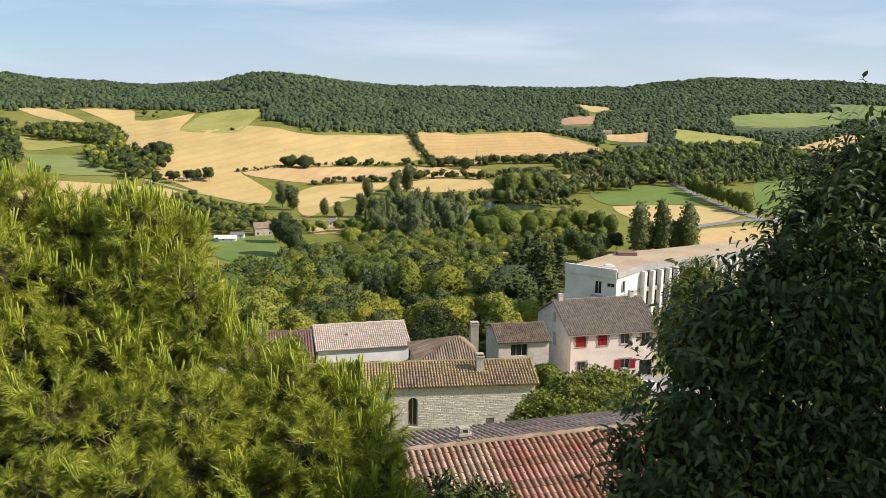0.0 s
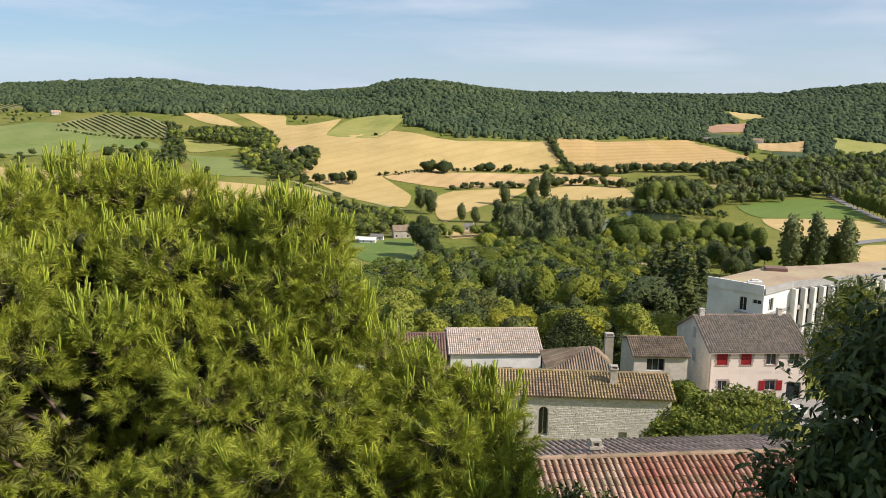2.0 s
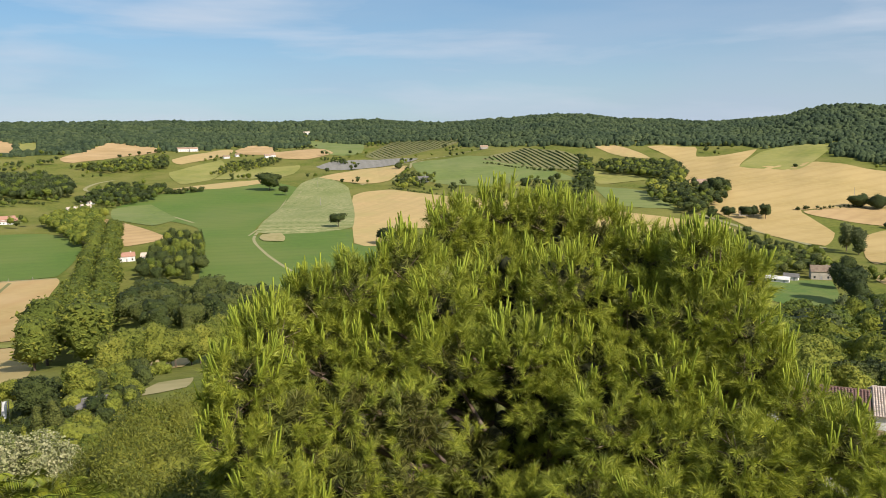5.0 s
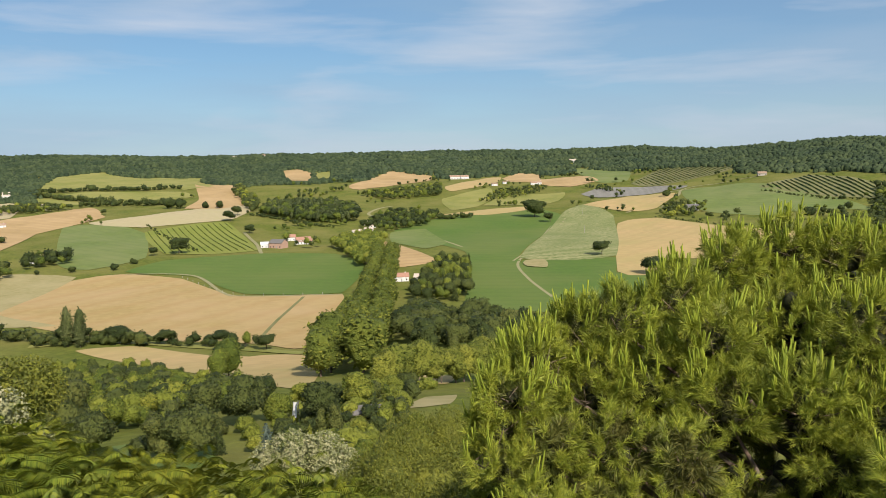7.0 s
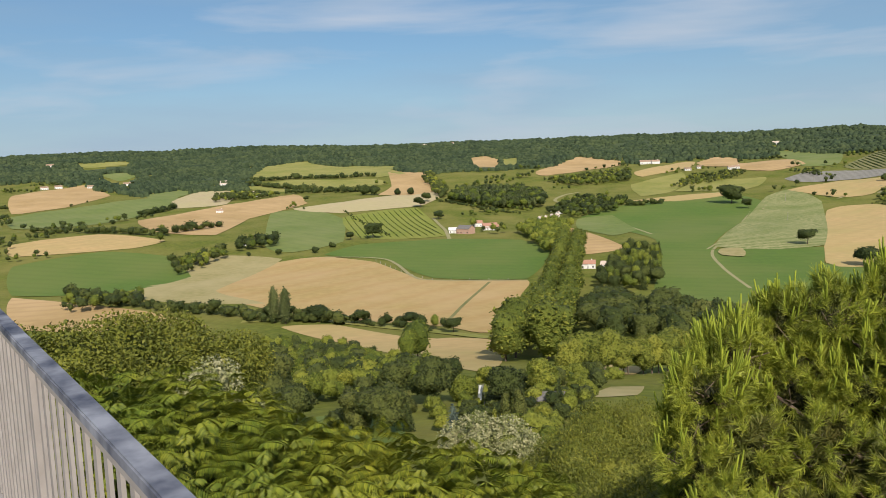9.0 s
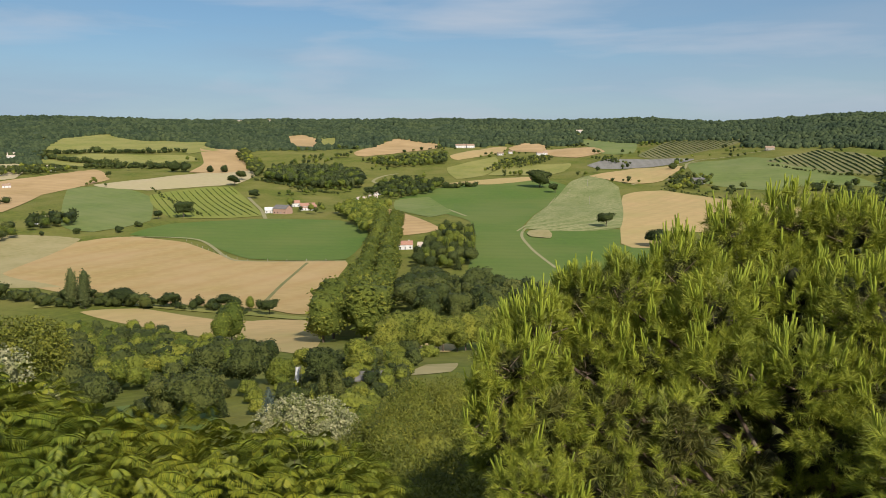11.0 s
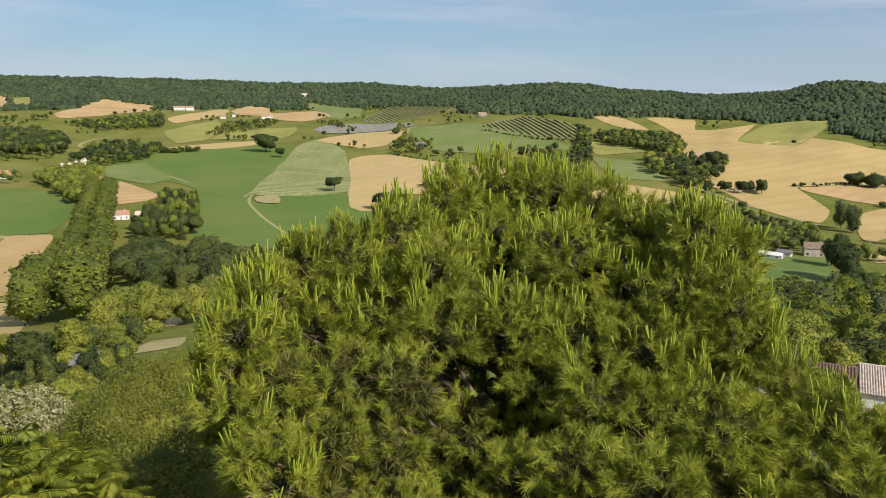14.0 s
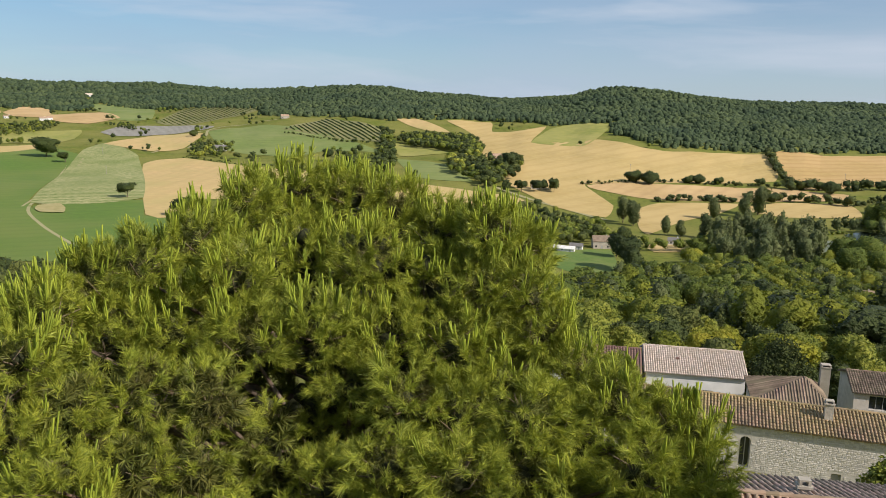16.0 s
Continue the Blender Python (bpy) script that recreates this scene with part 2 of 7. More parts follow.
SKY_AZ = np.array([-60, -28.5, -25.7, -22, -18.9, -15.3, -12.3, -8.4, -3.8, 0, 4.3, 6.6, 9, 11, 14, 15.6, 18, 22, 26, 29, 31.6, 34, 36, 38, 40.3, 43, 46, 51, 58.4, 66, 71.5, 78, 83, 88.6, 93, 100, 140])
SKY_EL = np.array([0.97, 0.97, 1.2, 1.29, 1.35, 1.14, 0.81, 0.69, 0.73, 0.72, 0.73, 0.98, 1.28, 1.40, 1.35, 0.93, 0.71, 0.72, 0.84, 1.17, 1.18, 0.99, 0.85, 0.72, 0.71, 0.88, 0.92, 0.84, 0.92, 0.95, 0.92, 0.97, 1.1, 0.94, 1.0, 0.95, 0.95])  # the ridge line, in degrees over the eye

CLEARING = [(-42, 296), (-31, 299), (-18, 190), (-28, 188)]  # grassy gap in the grove


def glide(x, xs, ys):
    """Smooth interpolation through a row of heights."""
    x = np.clip(x, xs[0], xs[-1])
    i = np.clip(np.searchsorted(xs, x, side="right") - 1, 0, len(xs) - 2)
    s = np.gradient(ys, xs)
    h = xs[i + 1] - xs[i]
    u = (x - xs[i]) / h
    return (2 * u**3 - 3 * u**2 + 1) * ys[i] + (u**3 - 2 * u * u + u) * h * s[i] + (-2 * u**3 + 3 * u * u) * ys[i + 1] + (u**3 - u * u) * h * s[i + 1]


def land(x, y):
    """Height of the ground at plan points."""
    x, y = np.asarray(x, float), np.asarray(y, float)
    r, az = np.hypot(x, y) + 1e-6, np.degrees(np.arctan2(-x, y))
    foot, top, crest = (glide(az, HILL_AZ, v) for v in (HILL_FOOT, HILL_TOP, HILL_CREST))
    crest = crest + 9 * np.exp(-(((az - 10.5) / 4.5) ** 2)) + 2.0 * np.sin(az * 1.1) + 1.2 * np.sin(az * 2.7 + 1)
    u = np.clip((r - foot) / (top - foot), 0, 1)
    ext = np.clip((r - top) / 1500, 0, 1)
    far = (crest + 92) * (0.35 * u + 0.65 * u * u * (3 - 2 * u)) - 18 * ext * ext
    ridge = np.tan(np.radians(glide(az, SKY_AZ, SKY_EL))) * top - 11 - crest  # the wooded crests
    k = np.clip((r / top - 0.62) / 0.38, 0, 1)
    far = far + ridge * k * k * (3 - 2 * k)
    wood = np.interp(az, WOOD_AZ, WOOD_R)
    k = np.clip((r - wood - 60) / 260, 0, 1) * np.clip((top - r) / 250, 0, 1)
    far = far + 6.5 * k * np.sin(x / 120 + 1.3 * np.sin(y / 170)) * np.cos(y / 190 + 0.9 * np.sin(x / 210))  # spurs and hollows under the woods
    und = (3.5 * np.sin(x / 170 + 1) * np.cos(y / 210 + 0.4) + 2 * np.sin(x / 83 - y / 120)) * np.clip((r - 550) / 400, 0, 1) * np.clip((top - r) / 300 + 0.3, 0, 1)
    return EYE + glide(r, NEAR_R, NEAR_Z) + far + und


def mesh_of(name, verts, faces, mats, smooth=False, index=None):
    me = bpy.data.meshes.new(name)
    me.from_pydata([tuple(v) for v in verts], [], [tuple(f) for f in faces])
    for m in mats if isinstance(mats, (list, tuple)) else [mats]:
        me.materials.append(m)
    if smooth:
        me.polygons.foreach_set("use_smooth", [True] * len(me.polygons))
    if index is not None:
        me.polygons.foreach_set("material_index", list(index))
    me.update()
    return me


def tri_mesh(name, verts, tris, mat, smooth=False):
    """A mesh from numpy arrays of triangles, for foliage."""
    me = bpy.data.meshes.new(name)
    v, t = np.asarray(verts, np.float32), np.asarray(tris, np.int32)
    me.vertices.add(len(v))
    me.vertices.foreach_set("co", v.ravel())
    me.loops.add(t.size)
    me.loops.foreach_set("vertex_index", t.ravel())
    me.polygons.add(len(t))
    me.polygons.foreach_set("loop_start", np.arange(0, t.size, 3, dtype=np.int32))
    me.materials.append(mat)
    if smooth:
        me.polygons.foreach_set("use_smooth", [True] * len(t))
    me.update()
    me.validate()
    return me


def build_ground():
    az = np.radians(np.concatenate([np.arange(-64, 124, 0.7), np.arange(124, 296, 4.0)]))
    rr = np.concatenate([[1.2, 2.2, 3.2, 4.2, 5.5, 7], np.geomspace(8.5, 4900, 230)])
    A, Rr = np.meshgrid(az, rr)
    X, Y = -np.sin(A) * Rr, np.cos(A) * Rr
    Zz = land(X, Y)
    behind = np.clip((np.abs(((np.degrees(A) - 30 + 180) % 360) - 180) - 100) / 30, 0, 1)
    Zz = Zz * (1 - behind) + behind * (EYE - 1.8 - 0.01 * Rr)
    n = len(az)
    verts = [(0, 0, EYE - 2.2)] + list(zip(X.ravel(), Y.ravel(), Zz.ravel()))
    faces = [(0, 1 + j, 1 + (j + 1) % n) for j in range(n)]
    for i in range(len(rr) - 1):
        for j in range(n):
            a, b = 1 + i * n + j, 1 + i * n + (j + 1) % n
            faces.append((a, a + n, b + n, b))
    ob = new("ground", mesh_of("ground", verts, [f[::-1] for f in faces], GROUND, True))
    return tagged(ob, "rough green and dry grass of hill and valley", "ground", kind="structure")


ground = build_ground()
PLOTS = []


def inside(px, py, pts):
    """Which plan points lie inside a closed outline."""
    c = np.zeros(px.shape, bool)
    for (x0, y0), (x1, y1) in zip(pts, pts[1:] + pts[:1]):
        if y0 == y1:
            continue
        c ^= ((y0 > py) != (y1 > py)) & (px < (x1 - x0) * (py - y0) / (y1 - y0) + x0)
    return c


def rounded(pts, step):
    """A closed outline with softly bent sides."""
    out, n = [], len(pts)
    for i in range(n):
        p0, p1, p2, p3 = (Vector(pts[(i + k - 1) % n]) for k in range(4))
        m = max(1, int((p2 - p1).length / step))
        for k in range(m):
            u = k / m
            straight = p1.lerp(p2, u)
            curve = 0.5 * (2 * p1 + (p2 - p0) * u + (2 * p0 - 5 * p1 + 4 * p2 - p3) * u * u + (3 * p1 - p0 - 3 * p2 + p3) * u**3)
            q = straight.lerp(curve, 0.45)
            out.append((q.x, q.y))
    return out


def drape(outline, lift, step):
    """Triangles that lie on the land inside an outline."""
    from mathutils.geometry import delaunay_2d_cdt
    xs, ys = [p[0] for p in outline], [p[1] for p in outline]
    gx, gy = np.meshgrid(np.arange(min(xs), max(xs), step), np.arange(min(ys), max(ys), step))
    keep = inside(gx.ravel(), gy.ravel(), outline)
    pts = [Vector(p) for p in outline] + [Vector((a, b)) for a, b in zip(gx.ravel()[keep], gy.ravel()[keep])]
    v, _, f, *_ = delaunay_2d_cdt(pts, [(i, (i + 1) % len(outline)) for i in range(len(outline))], [], 1, 0.01)
    z = land([p.x for p in v], [p.y for p in v]) + lift
    return [(p.x, p.y, h) for p, h in zip(v, z)], f


def field(name, mat, label, pts, lift=0.28):
    """One field: a sheet on the land with bent sides."""
    far = sum(math.hypot(*p) for p in pts) / len(pts)
    line = rounded(pts, max(4, far / 90))
    verts, faces = drape(line, lift * (0.9 + 0.02 * (len(PLOTS) % 8)) * (far / 500) ** 0.75, max(6, far / 60))
    ob = new(name, mesh_of(name, verts, faces, mat))
    PLOTS.append(pts)
    return tagged(ob, label, name.replace("_", " "), kind="structure")


# ---- fields, in plan metres ----
field("wheat_field", WHEAT, "ripe golden wheat field on the valley slope", [(-540, 1192), (-470, 1211), (-435, 1129), (-395, 1153), (-376, 1209), (-346, 1046), (-263, 1091), (-168, 1047), (-48, 1114), (-30, 949), (-169, 847), (-209, 814), (-190, 781), (-158, 725), (-151, 664), (-200, 689), (-238, 729), (-302, 802), (-321, 936), (-364, 922), (-448, 1091)])
field("hay_field", PALE, "narrow pale straw field below the wood", [(-623, 1171), (-597, 1193), (-525, 1135), (-490, 1094), (-538, 1102)])
field("meadow", MEADOW, "yellow-green meadow between wheat fields", [(-362, 1178), (-342, 1239), (-279, 1231), (-268, 1095), (-272, 1037), (-346, 1046)])
field("wheat_field", ORANGE, "orange ripe wheat field with tramlines", [(-39, 1147), (27, 1159), (96, 1203), (153, 1247), (213, 1100), (190, 1035), (79, 975), (9, 915), (-16, 931)])
field("stubble_field", STUBBLE, "pale reddish stubble strip beside a hedge", [(-206, 811), (-169, 847), (-30, 905), (41, 902), (33, 861), (-126, 778), (-191, 795)])
field("wheat_field", WHEAT, "ripe golden wheat field on the valley slope", [(-135, 716), (-123, 763), (-55, 800), (-66, 736), (-90, 677), (-101, 589), (-114, 619)])
field("wheat_field", WHEAT, "ripe golden wheat field on the valley slope", [(-53, 772), (-21, 822), (39, 842), (48, 771), (-13, 741)])
field("wheat_field", WHEAT, "ripe golden wheat field on the valley slope", [(100, 855), (203, 877), (178, 818), (95, 780)])
field("crop_field", CROP, "green crop field beside the valley road", [(137, 736), (212, 791), (240, 737), (223, 689), (144, 678)])
field("stubble_field", PALE, "pale dry stubble field beside the road", [(145, 672), (217, 680), (239, 632), (188, 573), (147, 608)])
field("crop_field", CROP, "bright green crop field beside the road", [(333, 849), (410, 879), (303, 634), (260, 644)])
field("stubble_field", PALE, "pale dry grass plot beside the road", [(187, 562), (254, 591), (210, 513), (164, 497)])
field("meadow", MEADOW, "yellow-green meadow on the far slope", [(395, 1373), (481, 1302), (503, 1157), (469, 1087), (412, 1133), (351, 1200)])
field("meadow", CROP2, "green meadow on the far slope", [(557, 1575), (806, 1682), (727, 1469), (526, 1426)])
field("orchard_field", VINE, "striped green orchard plot on the far slope", [(894, 1882), (1132, 1989), (883, 1544), (770, 1558)])
field("wheat_field", STUBBLE, "orange stubble field on the far slope", [(517, 1192), (659, 1308), (691, 1264), (599, 1121), (496, 1086)])
field("stubble_field", REDDISH, "reddish bare field below the wood", [(207, 1451), (295, 1568), (263, 1410), (204, 1360)])
field("wheat_field", PALE, "small pale field among woods", [(297, 1780), (370, 1743), (304, 1647)])
field("stubble_field", STUBBLE, "pinkish stubble field beside a hedge", [(246, 1253), (340, 1326), (304, 1183), (246, 1185)])
field("meadow", GRASS, "mown green meadow beside a farmhouse", [(-145, 478), (-112, 510), (-90, 433), (-110, 415), (-124, 428)])
field("meadow", PALE, "dry grass clearing among trees", [(-96, 543), (-74, 554), (-66, 531), (-84, 516)])
field("meadow", PALE, "dry golden glade among trees", [(-40, 266), (-33, 311), (-20, 197), (-27, 190)])
field("wheat_field", PALE, "tan wheat field below the farms", [(-732, 726), (-721, 784), (-568, 757), (-414, 730), (-256, 720), (-230, 693), (-246, 665), (-359, 623), (-483, 547), (-435, 471), (-465, 461)])
field("meadow", MEADOW, "yellow-green meadow beside a hedge", [(-527, 990), (-470, 976), (-419, 935), (-469, 895)])
field("crop_field", CROP2, "green meadow beside a hedge", [(-464, 874), (-378, 845), (-316, 767), (-376, 757)])
field("crop_field", CROP2, "pale green crop on a gentle hill", [(-868, 1001), (-813, 1084), (-627, 1003), (-504, 916), (-586, 909), (-599, 847), (-711, 855)])
field("vineyard_plot", VINEYARD, "dark green vineyard in rows on the hill", [(-756, 1039), (-744, 1153), (-582, 1078), (-543, 994), (-609, 989)])
field("vineyard_plot", VINEYARD, "dark green orchard rows on the hill", [(-1046, 1070), (-1115, 1234), (-968, 1276), (-951, 1171), (-962, 1048)])
field("stubble_field", PALE, "pale straw field below a net cover", [(-907, 828), (-920, 934), (-854, 974), (-775, 843), (-795, 806)])
field("net_cover", NET, "grey-blue crop net over an orchard", [(-1034, 938), (-1053, 1019), (-905, 1059), (-890, 983), (-959, 907)])
field("meadow", CROP2, "green meadow on the far hill", [(-1435, 1279), (-1214, 1234), (-1079, 1096), (-1119, 1053)])
field("wheat_field", STUBBLE, "orange field on the far hill", [(-1311, 1067), (-1256, 1142), (-1132, 1073), (-1128, 997), (-1204, 993)])
field("wheat_field", STUBBLE, "orange field on the far hill", [(-1412, 1050), (-1499, 1155), (-1428, 1170), (-1250, 1017), (-1310, 994)])
field("wheat_field", PALE, "tan strip field on the far hill", [(-1332, 849), (-1474, 1045), (-1444, 1070), (-1319, 967), (-1263, 822)])
field("meadow", MEADOW, "yellow-green meadow on the far hill", [(-1189, 751), (-1262, 905), (-1142, 830), (-1048, 729), (-1032, 669)])
field("meadow", MEADOW, "yellow-green meadow on the far hill", [(-1054, 744), (-1137, 850), (-1082, 942), (-999, 857), (-981, 796)])
field("wheat_field", STUBBLE, "orange rounded field on the far hill", [(-1462, 701), (-1760, 956), (-1577, 979), (-1477, 898), (-1386, 688)])
field("stubble_field", PALE, "pale ploughed strip by the road", [(-989, 623), (-998, 704), (-968, 785), (-937, 760), (-936, 679)])
field("wheat_field", WHEAT2, "wide tan wheat field above the plane trees", [(-609, 25), (-699, 54), (-729, 109), (-724, 135), (-674, 166), (-584, 172), (-553, 179), (-514, 238), (-460, 208), (-344, 138), (-378, 127), (-456, 71), (-566, 23)])
field("wheat_field", PALE, "narrow dry field below the hedge", [(-428, 51), (-418, 79), (-360, 98), (-328, 113), (-296, 104), (-258, 84), (-283, 76), (-336, 72)])
field("wheat_field", PALE, "narrow dry field beside plane trees", [(-336, 108), (-320, 129), (-241, 102), (-181, 73), (-213, 73)])
field("crop_field", CROP, "dark green crop field above the wheat", [(-738, 133), (-784, 178), (-778, 272), (-730, 332), (-643, 321), (-521, 241), (-563, 183), (-681, 177)])
field("vineyard_plot", VINEYARD2, "bright green vineyard in straight rows", [(-1066, 220), (-1101, 337), (-807, 279), (-828, 189)])
field("stubble_field", WHITE, "whitish straw strip above the vineyard", [(-1192, 171), (-1298, 418), (-1249, 432), (-1123, 353), (-1111, 226)])
field("stubble_field", STUBBLE, "orange stubble field on the slope", [(-1175, 57), (-1410, 183), (-1247, 203), (-1165, 136), (-1060, 50)])
field("stubble_field", STUBBLE, "orange stubble field on the slope", [(-1725, 466), (-1626, 514), (-1311, 442), (-1266, 380), (-1290, 328), (-1430, 390)])
field("meadow", MEADOW, "yellow-green hilltop meadow", [(-1865, 174), (-2164, 248), (-2248, 366), (-2102, 394), (-1974, 500), (-1950, 554), (-1649, 416), (-1773, 191)])
field("meadow", MEADOW, "yellow-green meadow below the hilltop", [(-1642, 138), (-1701, 233), (-1568, 395), (-1473, 386), (-1467, 217)])
field("crop_field", CROP, "large dark green crop field in the valley", [(-902, 495), (-991, 665), (-980, 774), (-850, 737), (-784, 661), (-591, 457), (-418, 353), (-366, 303), (-428, 287), (-514, 351), (-654, 439), (-775, 465)])
field("meadow", DRYGRASS, "dry yellow grass in a gap of the grove", [(-46, 300), (-31, 304), (-15, 170), (-27, 167)])
field("mown_field", CUT, "partly mown pale green field with swaths", [(-882, 770), (-913, 836), (-789, 774), (-530, 524), (-582, 452), (-784, 661)])
field("crop_field", CROP, "dark green crop field in the valley", [(-568, 443), (-524, 516), (-462, 457), (-432, 471), (-384, 403), (-399, 339)])
field("stubble_field", STUBBLE, "orange stubble plot by the road", [(-772, 395), (-808, 432), (-627, 389), (-609, 342), (-638, 329)])
field("meadow", CROP2, "grey-green plot by the road", [(-890, 484), (-888, 533), (-743, 475), (-706, 424), (-798, 434)])
field("wheat_field", PALE, "dry grass plot below plane trees", [(-193, 101), (-194, 113), (-182, 118), (-160, 101), (-170, 91)])
field("meadow", DRYGRASS, "dry grass plot below the garden shed", [(-121, 67), (-135, 80), (-134, 87), (-121, 77)])
field("meadow", GRASS, "rough green grass slope below the village", [(-126, 18), (-122, 30), (-108, 30), (-97, 25), (-99, 15), (-112, 13)])
field("wheat_field", STUBBLE, "orange wheat field on the far slope", [(-1686, -283), (-1879, -177), (-1628, -107), (-1454, -165), (-1394, -237)])
field("crop_field", CROP2, "green meadow on the far slope", [(-1352, -230), (-1491, -90), (-1556, 13), (-1320, -9), (-1143, -105), (-1129, -193)])
field("crop_field", CROP, "dark green crop field below the hedge", [(-812, -142), (-861, -71), (-807, -9), (-681, 11), (-628, -43), (-655, -117)])
field("stubble_field", PALE, "dry pale field below the hedge", [(-954, -165), (-1000, -81), (-908, -9), (-867, -41), (-872, -152)])
field("wheat_field", STUBBLE, "tan wheat field below the hedge", [(-645, -115), (-535, -22), (-456, 15), (-469, -34), (-514, -93)])
field("stubble_field", DRYGRASS, "dry olive grass field beside the wheat", [(-620, -39), (-784, 31), (-735, 93), (-594, 26), (-519, 53), (-557, -5)])
field("stubble_field", STUBBLE, "orange stubble strip on the slope", [(-1182, -45), (-1294, 65), (-1410, 205), (-1282, 203), (-1151, 110), (-927, 45), (-993, -21)])
field("stubble_field", WHITE, "whitish straw field on the slope", [(-1452, 0), (-1616, 53), (-1578, 123), (-1318, 84), (-1325, 8)])
field("meadow", CROP2, "green meadow below the farm", [(-1168, 136), (-1157, 199), (-1048, 217), (-814, 167), (-767, 108), (-817, 87)])

field("stubble_field", STUBBLE, "orange stubble among the far woods", [(-2007, 773), (-2012, 815), (-1904, 810), (-1659, 699), (-1679, 666)])
field("meadow", MEADOW, "small yellow-green meadow among the far woods", [(-1912, 821), (-1875, 853), (-1700, 765), (-1740, 753)])
field("meadow", CROP2, "pale green meadow among the far woods", [(-2040, -156), (-2028, -99), (-1936, -70), (-1876, -104)])
field("meadow", MEADOW, "distant pale meadow among woods", [(-2572, -254), (-2582, -123), (-2505, -99), (-2469, -218)])
field("meadow", CROP2, "green meadow among the far woods", [(-1600, -44), (-1698, 21), (-1593, 38), (-1466, -24)])
field("meadow", MEADOW, "yellow-green meadow among hedges", [(-1779, 423), (-1772, 486), (-1640, 480), (-1594, 406)])

# ---- far woods: one mass of crowns over the hills ----
rng = np.random.default_rng(7)


def crown_lumps(count, seed):
    """A few unit crown shapes: open-bottomed, uneven domes of two rings and a tip."""
    shapes = []
    gen = np.random.default_rng(seed)
    for k in range(count):
        V, T = [], []
        for z, q in ((0.0, 0.46), (0.62, 0.42)):
            for j in range(5):
                w = 6.2832 * (j + 0.5 * (z > 0) + gen.uniform(-0.25, 0.25)) / 5
                rr = q * gen.uniform(0.8, 1.15)
                V.append((rr * math.cos(w), rr * math.sin(w), z + gen.uniform(-0.1, 0.14) * (z > 0)))
        V.append((gen.uniform(-0.1, 0.1), gen.uniform(-0.1, 0.1), gen.uniform(0.9, 1.0)))
        for j in range(5):
            i = (j + 1) % 5
            T += [(j, i, 5 + j), (i, 5 + i, 5 + j), (5 + j, 5 + i, 10)]
        shapes.append((np.array(V), np.array(T)))
    return shapes


LUMPS = crown_lumps(12, 3)


def mass_of_crowns(name, label, xs, ys, widths, heights, mat, sink=0.0):
    zs = land(xs, ys) - sink
    turn = rng.uniform(0, 6.28, len(xs))
    pick = rng.integers(0, len(LUMPS), len(xs))
    V, T, base = [], [], 0
    for k, (lv, lt) in enumerate(LUMPS):
        s = np.where(pick == k)[0]
        if not len(s):
            continue
        c, sn = np.cos(turn[s])[:, None], np.sin(turn[s])[:, None]
        x = (lv[:, 0] * c - lv[:, 1] * sn) * widths[s][:, None] + xs[s][:, None]
        y = (lv[:, 0] * sn + lv[:, 1] * c) * widths[s][:, None] + ys[s][:, None]
        z = lv[:, 2] * heights[s][:, None] + zs[s][:, None]
        V.append(np.stack([x, y, z], -1).reshape(-1, 3))
        T.append((lt[None] + (base + np.arange(len(s)) * len(lv))[:, None, None]).reshape(-1, 3))
        base += len(s) * len(lv)
    ob = new(name, tri_mesh(name, np.concatenate(V), np.concatenate(T), mat, True))
    return tagged(ob, label, "woodland", kind="stuff")


HOUSE_SPOTS = [(-2688, 973), (-2715, 871), (-1524, 1355), (-1714, 106), (-1755, 110), (-1435, 144), (-1477, 144), (-1815, -244), (-1844, -221), (-1817, -156), (-1814, -85), (-2530, -320), (347, 1005), (259, 1273), (181, 1258)]


def before_house(x, y, r, near):
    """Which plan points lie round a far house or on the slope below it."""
    out = np.zeros(np.shape(x), bool)
    for hx, hy in HOUSE_SPOTS:
        for d in (0, 20, 40, 60):
            out |= np.hypot(x * (1 + d / r) - hx, y * (1 + d / r) - hy) < near
    return out


def crown_width(r):
    return 6.2 + (r - 1000) * 0.0042


def far_woods():
    n = 330000
    az = np.radians(rng.uniform(-44, 112, n))
    r = np.sqrt(rng.uniform(950**2, 3300**2, n))
    deg = np.degrees(az)
    keep = (r > np.interp(deg, WOOD_AZ, WOOD_R)) & (r < glide(deg, HILL_AZ, HILL_TOP) + 40)
    keep &= rng.uniform(size=n) < (6.1 / crown_width(r)) ** 2
    az, r = az[keep], r[keep]
    x, y = -np.sin(az) * r, np.cos(az) * r
    for pts in PLOTS:  # the woods stand back from the lower edges of the fields
        k = np.ones(len(x), bool)
        for d in (0, 35, 70, 105):
            k &= ~inside(x * (1 + d / r), y * (1 + d / r), pts)
        x, y, r = x[k], y[k], r[k]
    k = ~before_house(x, y, r, 9)
    return x[k], y[k], r[k]


